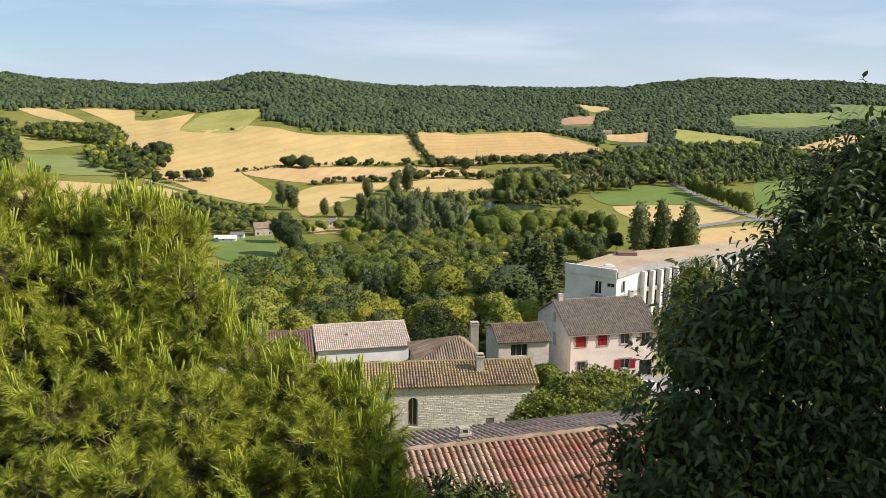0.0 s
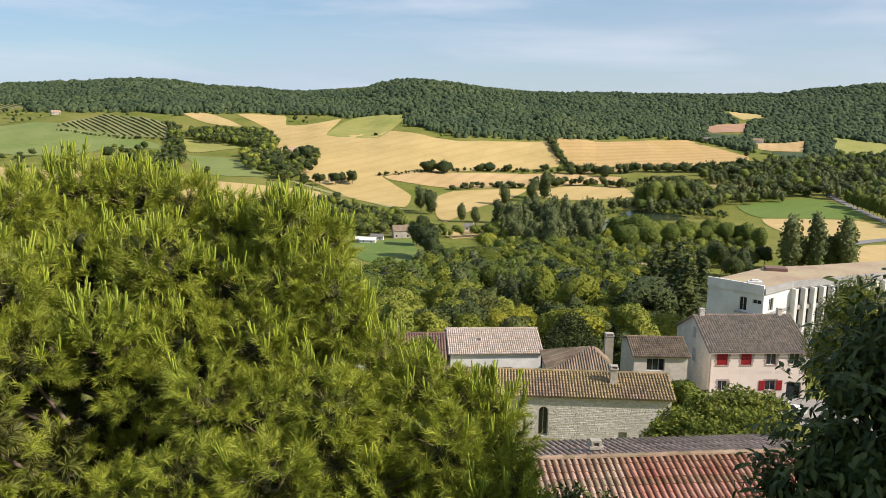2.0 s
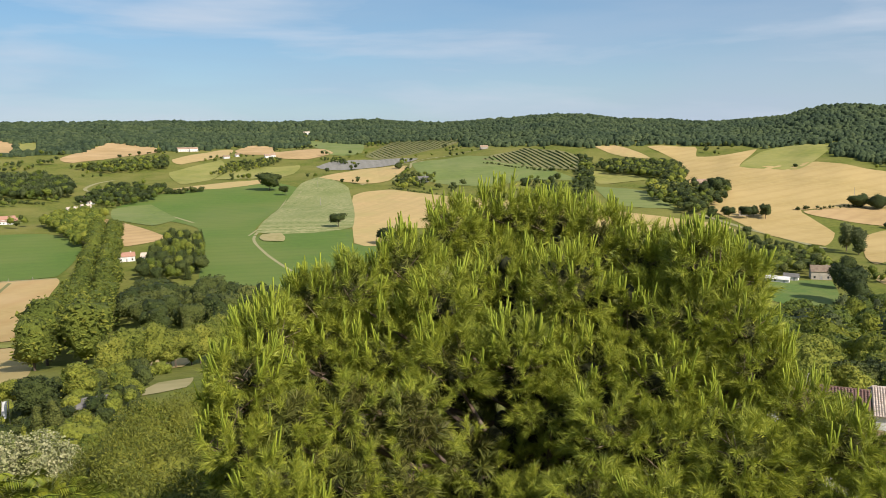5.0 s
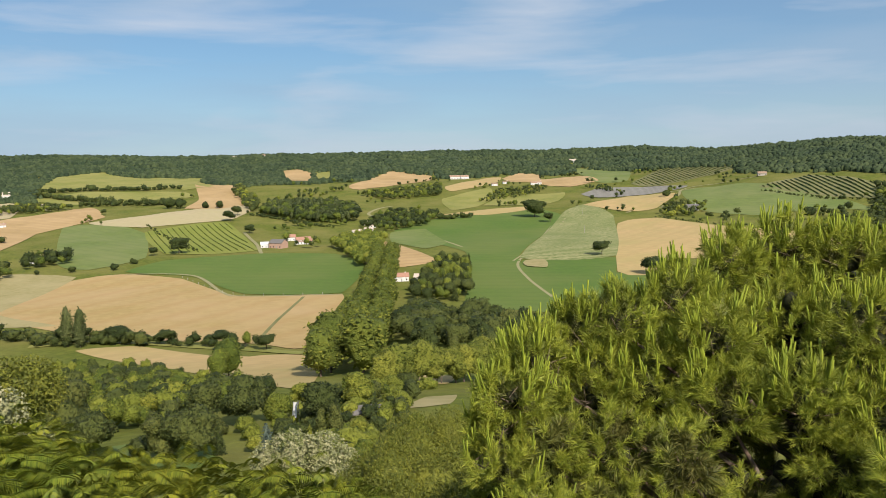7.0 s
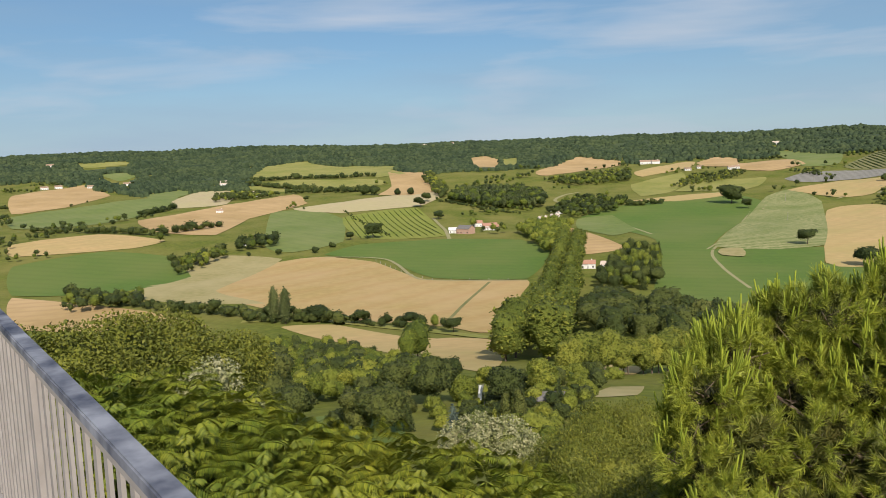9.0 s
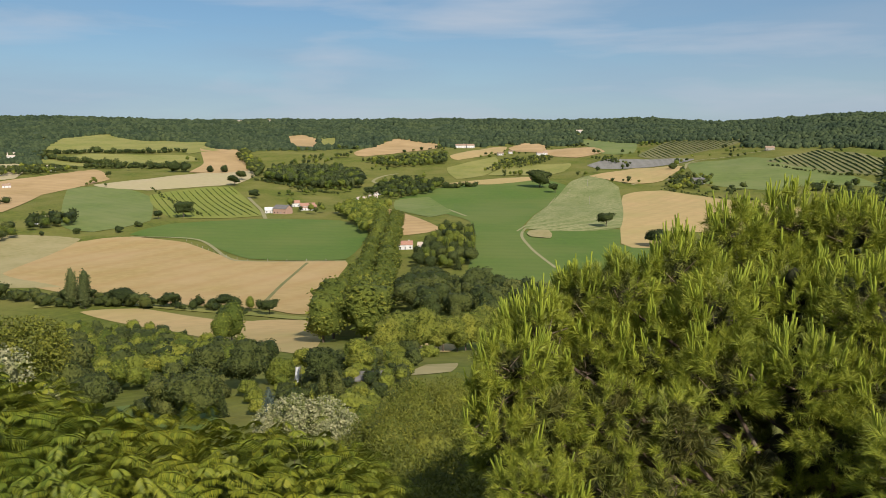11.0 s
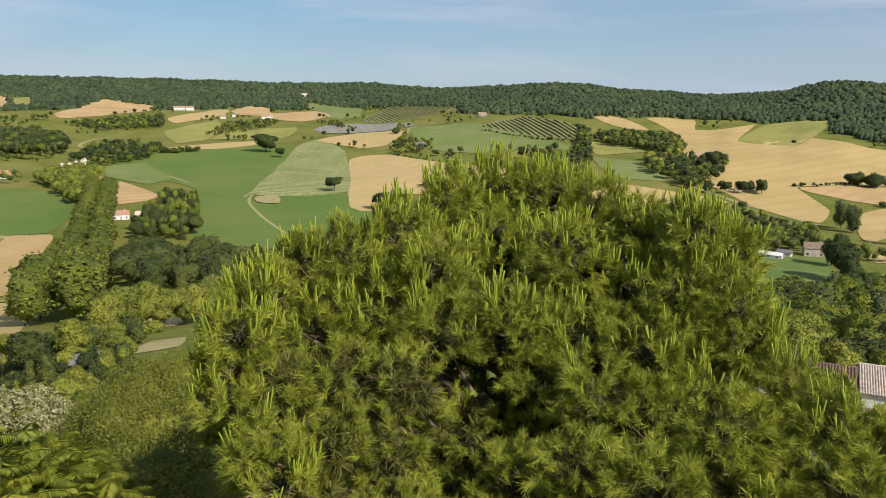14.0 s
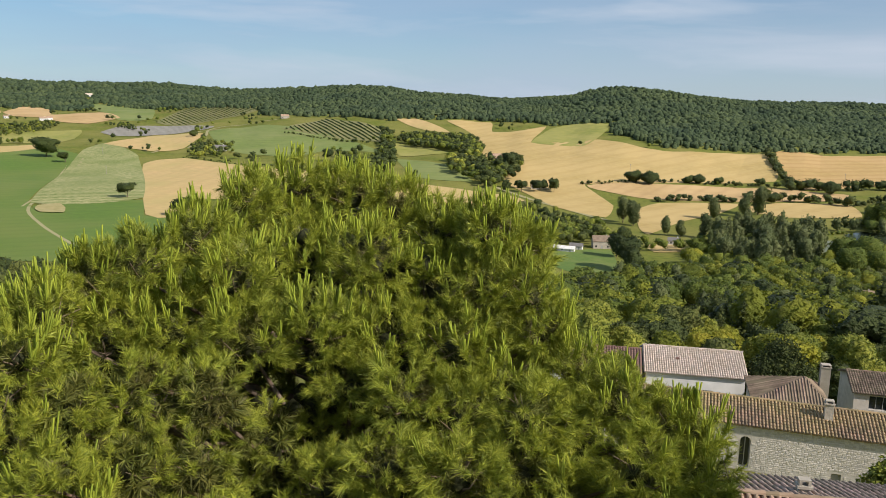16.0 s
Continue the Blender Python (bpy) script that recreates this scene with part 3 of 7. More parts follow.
def forest_floor():
    """The shaded undergrowth that closes the gaps between the crowns."""
    az, rr = np.radians(np.arange(-44, 112, 0.7)), np.geomspace(960, 3300, 110)
    A, Q = np.meshgrid(az, rr)
    X, Y = -np.sin(A) * Q, np.cos(A) * Q
    Z = land(X, Y) + 2.8
    deg = np.degrees(A)
    ok = (Q > np.interp(deg, WOOD_AZ, WOOD_R) + 34) & (Q < glide(deg, HILL_AZ, HILL_TOP) + 40)
    for dx, dy, d in ((0, 0, 0), (28, 0, 0), (-28, 0, 0), (0, 28, 0), (0, -28, 0), (0, 0, 30)):
        for pts in PLOTS:
            ok &= ~inside(X * (1 + d / Q) + dx, Y * (1 + d / Q) + dy, pts)
    ok &= ~before_house(X, Y, Q, 18)
    n = len(az)
    F = []
    for i in range(len(rr) - 1):
        for j in range(n - 1):
            if ok[i, j] and ok[i + 1, j] and ok[i, j + 1] and ok[i + 1, j + 1]:
                a = i * n + j
                F.append((a, a + 1, a + n + 1, a + n))
    ob = new("undergrowth", mesh_of("undergrowth", np.stack([X.ravel(), Y.ravel(), Z.ravel()], 1), F, WOODS, True))
    return tagged(ob, "dark green undergrowth of the oak woods", "undergrowth", kind="stuff")


forest_floor()
wx, wy, wr = far_woods()
stand = np.array([noise.noise(Vector((a / 140, b / 140, 2))) + 0.6 * noise.noise(Vector((a / 45, b / 45, 7))) for a, b in zip(wx, wy)])
ww = crown_width(wr) * rng.uniform(0.8, 1.45, len(wx)) * (1 + 0.25 * stand)
# loose trees on the bare slopes in front of the woods
sa, sr = np.radians(rng.uniform(-44, 112, 24000)), np.sqrt(rng.uniform(850**2, 2600**2, 24000))
sx, sy = -np.sin(sa) * sr, np.cos(sa) * sr
sk = (sr < np.interp(np.degrees(sa), WOOD_AZ, WOOD_R)) & (np.array([noise.noise(Vector((a / 95, b / 95, 4))) + 0.5 * noise.noise(Vector((a / 30, b / 30, 9))) for a, b in zip(sx, sy)]) > 0.20)
for pts in PLOTS:
    sk &= ~inside(sx, sy, pts)
sx, sy, sr = sx[sk], sy[sk], sr[sk]
sw = rng.uniform(6, 13, len(sx))
mass_of_crowns("woodland", "dense dark green oak woodland on the far hills", wx, wy, ww, 4.6 + 0.34 * ww * rng.uniform(0.6, 1.4, len(wx)) + 3.0 * stand, WOODS)

# ---- tree kit ----


def part(name, me, parent, label="", place=None):
    """Links mesh data as one part under a thing."""
    ob = new(name, me)
    ob.parent = parent
    if place is not None:
        ob.matrix_basis = place
    if label:
        ob["label"] = label
    return ob


def unit_rows(v):
    return v / (np.linalg.norm(v, axis=1)[:, None] + 1e-9)


def leaf_cards(centres, normals, size, gen, bend=0.25, aspect=1.0):
    """Bent leaf-like cards (two triangles each), lying roughly square to the normals."""
    n = len(centres)
    a = unit_rows(np.cross(normals, gen.normal(size=(n, 3))))
    b = np.cross(normals, a)
    s = (size * gen.uniform(0.6, 1.35, n))[:, None] if np.isscalar(size) else (size * gen.uniform(0.7, 1.3, n))[:, None]
    p = np.stack([centres - a * s, centres - b * s * aspect * 0.6 - normals * s * bend, centres + a * s, centres + b * s * aspect * 0.6 - normals * s * bend], 1)
    t = (np.array([[0, 1, 2], [0, 2, 3]])[None] + 4 * np.arange(n)[:, None, None]).reshape(-1, 3)
    return p.reshape(-1, 3), t


def lobe_points(lobes, per_area, gen, low=-0.5):
    """Points with normals, scattered on the outer skin of overlapping lobes."""
    C, N = [], []
    L = np.array(lobes, float)
    for i, (x, y, z, r) in enumerate(L):
        n = max(6, int(per_area * 4 * math.pi * r * r))
        d = unit_rows(gen.normal(size=(n, 3)))
        d = d[d[:, 2] > low]
        p = np.array([x, y, z]) + d * (r * gen.uniform(0.78, 1.08, len(d)))[:, None]
        deep = np.zeros(len(p), bool)
        for j, (x2, y2, z2, r2) in enumerate(L):
            if i != j:
                deep |= np.linalg.norm(p - [x2, y2, z2], axis=1) < r2 * 0.72
        C.append(p[~deep])
        N.append(d[~deep])
    return np.concatenate(C), np.concatenate(N)


def cores(lobes, shrink, seed, fine=1):
    """Uneven balls inside the lobes, so that no daylight falls through."""
    V, T, base = [], [], 0
    for k, (x, y, z, r) in enumerate(lobes):
        bm = bmesh.new()
        bmesh.ops.create_icosphere(bm, subdivisions=fine, radius=r * shrink)
        for v in bm.verts:
            v.co *= 1 + 0.5 * noise.noise(v.co / r * 2.3 + Vector((seed, k, 0)))
        bm.verts.index_update()
        V.append(np.array([v.co[:] for v in bm.verts]) + [x, y, z])
        T.append(np.array([[v.index for v in f.verts] for f in bm.faces]) + base)
        base += len(bm.verts)
        bm.free()
    return np.concatenate(V), np.concatenate(T)


def joined(*pieces):
    V, T, base = [], [], 0
    for v, t in pieces:
        V.append(v)
        T.append(t + base)
        base += len(v)
    return np.concatenate(V), np.concatenate(T)


def tube(points, radii, sides=7):
    """A bent, tapered limb through points."""
    V, T = [], []
    pts = [Vector(p) for p in points]
    for i, (p, r) in enumerate(zip(pts, radii)):
        d = (pts[min(i + 1, len(pts) - 1)] - pts[max(i - 1, 0)]).normalized()
        a = d.orthogonal().normalized()
        b = d.cross(a)
        for k in range(sides):
            w = 2 * math.pi * k / sides
            V.append((p + (a * math.cos(w) + b * math.sin(w)) * r)[:])
    for i in range(len(pts) - 1):
        for k in range(sides):
            a0, b0 = i * sides + k, i * sides + (k + 1) % sides
            T += [(a0, b0, b0 + sides), (a0, b0 + sides, a0 + sides)]
    return np.array(V), np.array(T)


def shape_lobes(kind, gen):
    """Lobes of a crown for a tree one metre high."""
    out = []
    if kind == "round":
        for k in range(8):
            a, q = gen.uniform(0, 6.28), gen.uniform(0.0, 0.26)
            z = gen.uniform(0.36, 0.80)
            out.append((q * math.cos(a), q * math.sin(a), z, gen.uniform(0.13, 0.20) * (1.15 - 0.3 * abs(z - 0.55))))
    elif kind == "tall":
        for k in range(9):
            z = 0.19 + 0.68 * k / 8
            a, q = gen.uniform(0, 6.28), gen.uniform(0.02, 0.12)
            out.append((q * math.cos(a), q * math.sin(a), z, gen.uniform(0.10, 0.16) * (1.2 - 0.6 * abs(z - 0.5))))
    elif kind == "poplar":
        for k in range(9):
            z = 0.14 + 0.78 * k / 8
            a, q = gen.uniform(0, 6.28), gen.uniform(0.0, 0.035)
            out.append((q * math.cos(a), q * math.sin(a), z, 0.115 * (1.15 - 0.95 * abs(z - 0.42))))
    elif kind == "bush":
        for k in range(7):
            a, q = gen.uniform(0, 6.28), gen.uniform(0.0, 0.38)
            out.append((q * math.cos(a), q * math.sin(a), gen.uniform(0.25, 0.68), gen.uniform(0.2, 0.32)))
    return out


def star_crown(lobes, squash, fine, gen):
    """One closed, billowing skin over a crown's lobes and the smaller clumps that sit on them."""
    L = [l for l in lobes]
    for x, y, z, r in lobes:
        for d in unit_rows(gen.normal(size=(7 if fine > 2 else 4, 3)) + [0, 0, 0.25]):
            q = r * gen.uniform(0.26, 0.5)
            L.append((x + d[0] * r * 0.85, y + d[1] * r * 0.85, z + d[2] * r * 0.85, q))
    L = np.array(L)
    mid = np.array([0, 0, 0.5 * (L[:, 2].min() + L[:, 2].max())])
    bm = bmesh.new()
    bmesh.ops.create_icosphere(bm, subdivisions=fine, radius=1)
    bm.verts.index_update()
    D = np.array([v.co[:] for v in bm.verts])
    T = np.array([[v.index for v in f.verts] for f in bm.faces])
    bm.free()
    D = unit_rows(D + gen.normal(size=D.shape) * 0.05) * [1, 1, 1 / squash]
    reach = np.full(len(D), 0.05)
    for x, y, z, r in L:
        o = mid - [x, y, z]
        aa, bb, cc = (D * D).sum(1), D @ o, o @ o - r * r
        disc = bb * bb - aa * cc
        hit = disc > 0
        reach[hit] = np.maximum(reach[hit], (-bb[hit] + np.sqrt(disc[hit])) / aa[hit])
    reach *= gen.uniform(0.76, 1.03, len(D))
    return mid + D * reach[:, None], T


def crown_mesh(kind, seed, count, size, fine=2):
    gen = np.random.default_rng(seed)
    if kind == "conifer":
        C, N, S = [], [], []
        for k in range(26):
            z = 0.1 + 0.88 * k / 25
            reach = 0.24 * (1 - z) ** 0.75 + 0.015
            for j in range(int(5 + 16 * (1 - z))):
                a = gen.uniform(0, 6.28)
                for u in (0.4, 0.7, 1.0):
                    q = reach * u * gen.uniform(0.8, 1.15)
                    C.append((q * math.cos(a), q * math.sin(a), z - 0.09 * q / 0.25 * u + gen.uniform(-0.012, 0.012)))
                    N.append((0.35 * math.cos(a) + gen.normal() * 0.2, 0.35 * math.sin(a) + gen.normal() * 0.2, 1))
                    S.append(0.02 + 0.02 * (1 - z))
        v, t = leaf_cards(np.array(C), unit_rows(np.array(N)), np.array(S), gen, 0.5)
        cone = tube([(0, 0, 0.08), (0, 0, 0.5), (0, 0, 0.97)], [0.14, 0.08, 0.004], 8)
        v, t = joined((v, t), cone)
    else:
        v, t = star_crown(shape_lobes(kind, gen), {"tall": 0.5, "poplar": 0.28}.get(kind, 0.9), fine, gen)
        a, b, c = v[t[:, 0]], v[t[:, 1]], v[t[:, 2]]
        n = np.cross(b - a, c - a)
        area = np.linalg.norm(n, axis=1)
        pick = gen.choice(len(t), count, p=area / area.sum())
        w = gen.dirichlet((1, 1, 1), count)
        p = a[pick] * w[:, :1] + b[pick] * w[:, 1:2] + c[pick] * w[:, 2:]
        n = unit_rows(n[pick])
        p = p + n * (gen.uniform(-0.2, 2.0, count) * size)[:, None]
        v, t = joined((v, t), leaf_cards(p, unit_rows(n + gen.normal(size=n.shape) * 0.75), size, gen, 0.4))
    return v, t


def trunk_mesh(kind, seed):
    gen = np.random.default_rng(seed)
    top = 0.8 if kind in ("poplar", "conifer", "tall") else 0.55
    w = 0.014 if kind != "bush" else 0.010
    pieces = [tube([(0, 0, -0.03), (gen.normal() * 0.008, gen.normal() * 0.008, top * 0.5), (0, 0, top)], [w, w * 0.75, w * 0.3])]
    for k in range(5):
        a = gen.uniform(0, 6.28)
        z = gen.uniform(0.2, top * 0.8)
        reach = 0.06 if kind in ("poplar", "conifer") else 0.2
        pieces.append(tube([(0, 0, z), (reach * 0.5 * math.cos(a), reach * 0.5 * math.sin(a), z + 0.07), (reach * math.cos(a), reach * math.sin(a), z + 0.17)], [w * 0.5, w * 0.35, w * 0.15], 5))
    v, t = joined(*pieces)
    return tri_mesh("trunk", v, t, BARK, True)


KINDS = {
    "broadleaf": ("round", LEAF_MID, 1250, 0.0235, "leafy green broadleaf tree among the valley trees"),
    "dark": ("round", LEAF_DARK, 1250, 0.0235, "dark green broadleaf tree with a dense crown"),
    "yellow": ("round", LEAF_YELLOW, 1250, 0.0235, "yellow-green leafy tree in full sun"),
    "lime": ("round", LEAF_PLANE, 1250, 0.022, "young yellow-green lime tree with a bare stem"),
    "plane": ("tall", LEAF_PLANE, 1500, 0.020, "tall green plane tree lining the avenue"),
    "poplar": ("poplar", LEAF_POPLAR, 600, 0.023, "slender dark green poplar with an upright crown"),
    "upright": ("tall", LEAF_POPLAR, 800, 0.026, "tall grey-green poplar with an open crown"),
    "conifer": ("conifer", LEAF_DARK, 0, 0, "dark green conifer with drooping tiers of twigs"),
    "cypress": ("poplar", LEAF_DARK, 700, 0.020, "slim dark green garden cypress"),
    "spruce": ("conifer", LEAF_BLUE, 0, 0, "small blue-grey spruce in the garden"),
    "bush": ("bush", LEAF_MID, 1500, 0.028, "rounded green shrub on the slope"),
    "dark_bush": ("bush", LEAF_DARK, 1500, 0.028, "rounded dark green shrub beside the field"),
}
STOCK, SLIM, THIN, FAR = {}, {}, {}, {}
for i, (kind, (form, leaf, count, size, label)) in enumerate(KINDS.items()):
    STOCK[kind] = [(tri_mesh("crown", *crown_mesh(form, 100 + 10 * i + k, count, size * 0.9, 3), leaf), trunk_mesh(form, 200 + 10 * i + k)) for k in range(4)]
    SLIM[kind] = [(tri_mesh("crown", *crown_mesh(form, 500 + 10 * i + k, 480, size * 1.25, 2), leaf), trunk_mesh(form, 200 + 10 * i + k)) for k in range(4)]
    THIN[kind] = [crown_mesh(form, 300 + 10 * i + k, 230, size * 1.6, 2) for k in range(8)]
    FAR[kind] = [crown_mesh(form, 400 + 10 * i + k, 56, size * 2.7, 1) for k in range(10)]
tree_rng = random.Random(5)


def tree(kind, x, y, height, spread=1.0, group=""):
    """One tree of a stock kind, standing on the land."""
    crown, trunk = tree_rng.choice((STOCK if math.hypot(x, y) < 230 else SLIM)[kind])
    name = "shrub" if "bush" in kind else "tree"
    ob = new(name)
    ob.empty_display_size = 0.2
    s = height * tree_rng.uniform(0.92, 1.08) * spread
    ob.matrix_basis = Matrix.LocRotScale((x, y, float(land(x, y)) - 0.1), Euler((0, 0, tree_rng.uniform(0, 6.28))), (s, s, height))
    part("trunk", trunk, ob)
    part("crown", crown, ob)
    return tagged(ob, KINDS[kind][4], name, group)


def trees(kind, places, spread=1.0, group=""):
    for x, y, h in places:
        tree(kind, x, y, h, spread, group)


def tree_row(kind, x0, y0, x1, y1, count, height, jitter=1.5, spread=1.0, group="trees in a row"):
    for k in range(count):
        u = k / max(1, count - 1)
        tree(kind, x0 + (x1 - x0) * u + tree_rng.uniform(-jitter, jitter), y0 + (y1 - y0) * u + tree_rng.uniform(-jitter, jitter), height * tree_rng.uniform(0.8, 1.15), spread, group)


def mass_of_trees(name, label, kinds, x, y, h, spread, detail):
    """Trees past counting, as one object: each a crown of leaf clumps."""
    z = land(x, y)
    V, T, M, base, mats = [], [], [], 0, []
    for k in range(len(x)):
        kind = kinds[int(rng.integers(len(kinds)))]
        v, t = detail[kind][int(rng.integers(len(detail[kind])))]
        a, s = rng.uniform(0, 6.28), h[k] * spread * rng.uniform(0.85, 1.15)
        c, sn = math.cos(a) * s, math.sin(a) * s
        V.append(np.stack([v[:, 0] * c - v[:, 1] * sn + x[k], v[:, 0] * sn + v[:, 1] * c + y[k], v[:, 2] * h[k] + z[k]], 1))
        T.append(t + base)
        base += len(v)
        leaf = KINDS[kind][1]
        if leaf not in mats:
            mats.append(leaf)
        M.append(np.full(len(t), mats.index(leaf)))
    me = tri_mesh(name, np.concatenate(V), np.concatenate(T), mats[0])
    for m in mats[1:]:
        me.materials.append(m)
    me.polygons.foreach_set("material_index", np.concatenate(M).astype(np.int32))
    return tagged(new(name, me), label, name, kind="stuff")


def scatter(pts, spacing):
    xs, ys = [p[0] for p in pts], [p[1] for p in pts]
    gx, gy = np.meshgrid(np.arange(min(xs), max(xs), spacing), np.arange(min(ys), max(ys), spacing * 0.9))
    gx = gx + (np.arange(gx.shape[0]) % 2)[:, None] * spacing / 2
    x, y = gx.ravel() + rng.uniform(-0.35, 0.35, gx.size) * spacing, gy.ravel() + rng.uniform(-0.35, 0.35, gx.size) * spacing
    k = inside(x, y, pts)
    for d in (0, 0.05, 0.1, 0.15, 0.2, 0.25):  # the clearing stays open to view from the hill
        k &= ~inside(x * (1 + d), y * (1 + d), CLEARING)
    return x[k], y[k]


def grove(kinds, pts, spacing, low, high, spread=1.0, apart=False, label="mixed leafy grove of broad green crowns"):
    """Trees of mixed kinds all over an outline, as things of their own or as one mass."""
    x, y = scatter(pts, spacing)
    h = rng.uniform(low, high, len(x))
    if apart:
        for k in range(len(x)):
            tree(kinds[int(rng.integers(len(kinds)))], float(x[k]), float(y[k]), float(h[k]), spread, "trees of the slope")
    elif len(x):
        mass_of_trees("grove", label, kinds, x, y, h, spread, THIN)


COPSE_KIND = {WOODS: ["dark", "dark", "broadleaf"], LEAF_POPLAR: ["upright", "dark", "broadleaf", "upright"], LEAF_MID: ["broadleaf"], LEAF_DARK: ["dark"]}


def copse(label, pts, spacing, low, high, mat=WOODS):
    """Far trees that nobody could count, as one mass."""
    x, y = scatter(pts, spacing)
    if len(x) < 3:
        x, y = (np.array(v, float) for v in zip(*pts))
    mass_of_trees("copse", label, COPSE_KIND[mat], x, y, rng.uniform(low, high, len(x)), 1.15, FAR)


def hedge(label, pts, step, low, high, mat=WOODS):
    """A hedgerow of low crowns along a line."""
    X, Y = [], []
    for (x0, y0), (x1, y1) in zip(pts, pts[1:]):
        n = max(1, int(math.hypot(x1 - x0, y1 - y0) / (step * 0.5)))
        u = (np.arange(n) + rng.uniform(-0.4, 0.4, n)) / n
        X.append(x0 + (x1 - x0) * u)
        Y.append(y0 + (y1 - y0) * u)
    x, y = np.concatenate(X), np.concatenate(Y)
    x, y = x + rng.normal(0, step * 0.2, len(x)), y + rng.normal(0, step * 0.2, len(y))
    h = rng.uniform(low, high, len(x)) * np.where(rng.uniform(size=len(x)) < 0.15, 1.4, 1)
    kinds = ["dark_bush", "dark_bush", "dark"] if mat in (WOODS, LEAF_DARK) else ["bush"]
    mass_of_trees("hedgerow", label, kinds, x, y, h, 1.2, FAR)


mass_of_trees("woodland", "scattered dark green trees on the far slopes", ["dark", "dark", "broadleaf"], sx, sy, sw * rng.uniform(0.75, 1.0, len(sx)), 1.15, FAR)
# ---- trees of the valley, in plan metres ----
grove(['broadleaf', 'dark', 'broadleaf', 'upright', 'broadleaf', 'yellow', 'broadleaf', 'broadleaf', 'yellow', 'dark'], [(-89, 303), (-75, 393), (-46, 439), (6, 492), (32, 435), (25, 332), (12, 150), (8, 150), (-2, 150), (-19, 199), (-22, 148), (-24, 148), (-33, 146), (-41, 144)], 9.5, 8, 15, 1.15, False)
grove(['broadleaf'], [(-45, 428), (6, 492), (15, 456), (10, 386), (-23, 369)], 8, 9, 12, 1.0, False)
grove(['yellow'], [(-23, 330), (-13, 395), (14, 410), (15, 354), (-5, 287)], 8, 9, 12, 1.0, False)
grove(['yellow', 'broadleaf'], [(-44, 176), (-47, 225), (-29, 196), (-21, 149), (-24, 148), (-35, 146)], 7, 8, 11, 1.0, False)
grove(['dark', 'broadleaf', 'conifer'], [(-32, 303), (-14, 303), (-6, 150), (-15, 149)], 8, 9, 13, 1.0, False)
grove(['upright', 'poplar', 'upright'], [(-55, 565), (-39, 645), (13, 631), (13, 483), (-31, 460), (-51, 503)], 11, 11, 23, 1.05, False)
trees("bush", [(9.4, 89.0, 3.8), (12.4, 90.0, 4.3)], 1.1, "")
trees("conifer", [(18, 195, 20.3), (22, 180, 22.1), (30, 200, 21.0), (8, 224, 17.4), (21, 196, 21.9), (23, 173, 19.4)], 1.25, "tall conifers")
trees("dark", [(72, 416, 23.1), (84, 427, 19.0), (102, 459, 15.4), (49, 306, 15.9), (74, 398, 17.7)], 1.0, "")
trees("poplar", [(113, 450, 33.0), (126, 452, 34.8)], 1.2, "poplars behind the school")
trees("poplar", [(144, 460, 32.2), (121, 461, 20.8), (137, 463, 21.7)], 1.4, "poplars behind the school")
trees("broadleaf", [(29, 472, 24.0), (42, 484, 21.2), (53, 500, 20.1), (65, 508, 18.5), (76, 509, 18.6)], 1.0, "")
trees("broadleaf", [(93, 521, 21.1), (102, 521, 21.1), (110, 511, 19.7), (89, 543, 17.9)], 0.9, "")
trees("plane", [(61, 711, 23.6), (74, 712, 25.7), (86, 718, 23.9), (51, 717, 21.7)], 1.5, "tall trees beside the pond")
trees("upright", [(-132, 644, 22.7), (-121, 632, 20.8), (-68, 704, 20.3), (-45, 729, 23.6), (-35, 746, 26.8), (-90, 593, 15.1), (-79, 594, 13.0), (-62, 595, 19.4)], 1.2, "")
trees("dark", [(-88, 443, 23.0), (-102, 485, 18.0), (-82, 433, 17.6), (-109, 528, 15.6)], 1.1, "")
grove(['dark', 'broadleaf'], [(-226, 649), (-221, 678), (-193, 649), (-133, 586), (-124, 530), (-140, 508), (-168, 520), (-200, 572)], 10, 7, 11, 1.1, False)
tree_row("plane", 239, 743, 248, 638, 14, 17, 1.5, 1.2, "roadside plane trees")
tree_row("plane", 238, 776, 237, 736, 4, 15, 1.5, 1.2, "roadside plane trees")
copse("belt of grey-green trees beside a field", [(290, 1041), (409, 1148), (524, 1036), (415, 839), (314, 810), (258, 762), (194, 812), (130, 850), (124, 895), (192, 990)], 12, 10, 17, LEAF_POPLAR)
copse("belt of trees by the stream", [(48, 715), (69, 849), (107, 859), (123, 801), (180, 804), (186, 756), (110, 718)], 10, 9, 15, LEAF_POPLAR)
copse("dark thicket beside the pond", [(44, 721), (89, 706), (120, 682), (116, 658), (83, 663), (47, 685)], 6, 4, 7, WOODS)
copse("trees around a farmyard", [(233, 982), (280, 1059), (297, 1012), (377, 1079), (324, 943), (254, 908)], 9, 8, 13, WOODS)
copse("green orchard below the wood", [(-50, 479), (6, 542), (24, 508), (-27, 435)], 6, 5, 8, LEAF_MID)
hedge("dark hedgerow with bushes between wheat fields", [(-209, 814), (-171, 852), (-117, 885), (-27, 917)], 9, 3, 6, WOODS)
hedge("dark hedgerow between wheat fields", [(-48, 1132), (-34, 1031), (-14, 924)], 8, 6, 9, WOODS)
hedge("hedgerow along the stream", [(-127, 769), (-94, 796), (-55, 807)], 8, 5, 9, WOODS)
hedge("hedgerow along the stream", [(-52, 843), (38, 830), (110, 884)], 8, 5, 10, WOODS)
hedge("tree belt below the orange wheat", [(-10, 909), (77, 944), (146, 958), (189, 972), (237, 1001)], 9, 8, 15, WOODS)
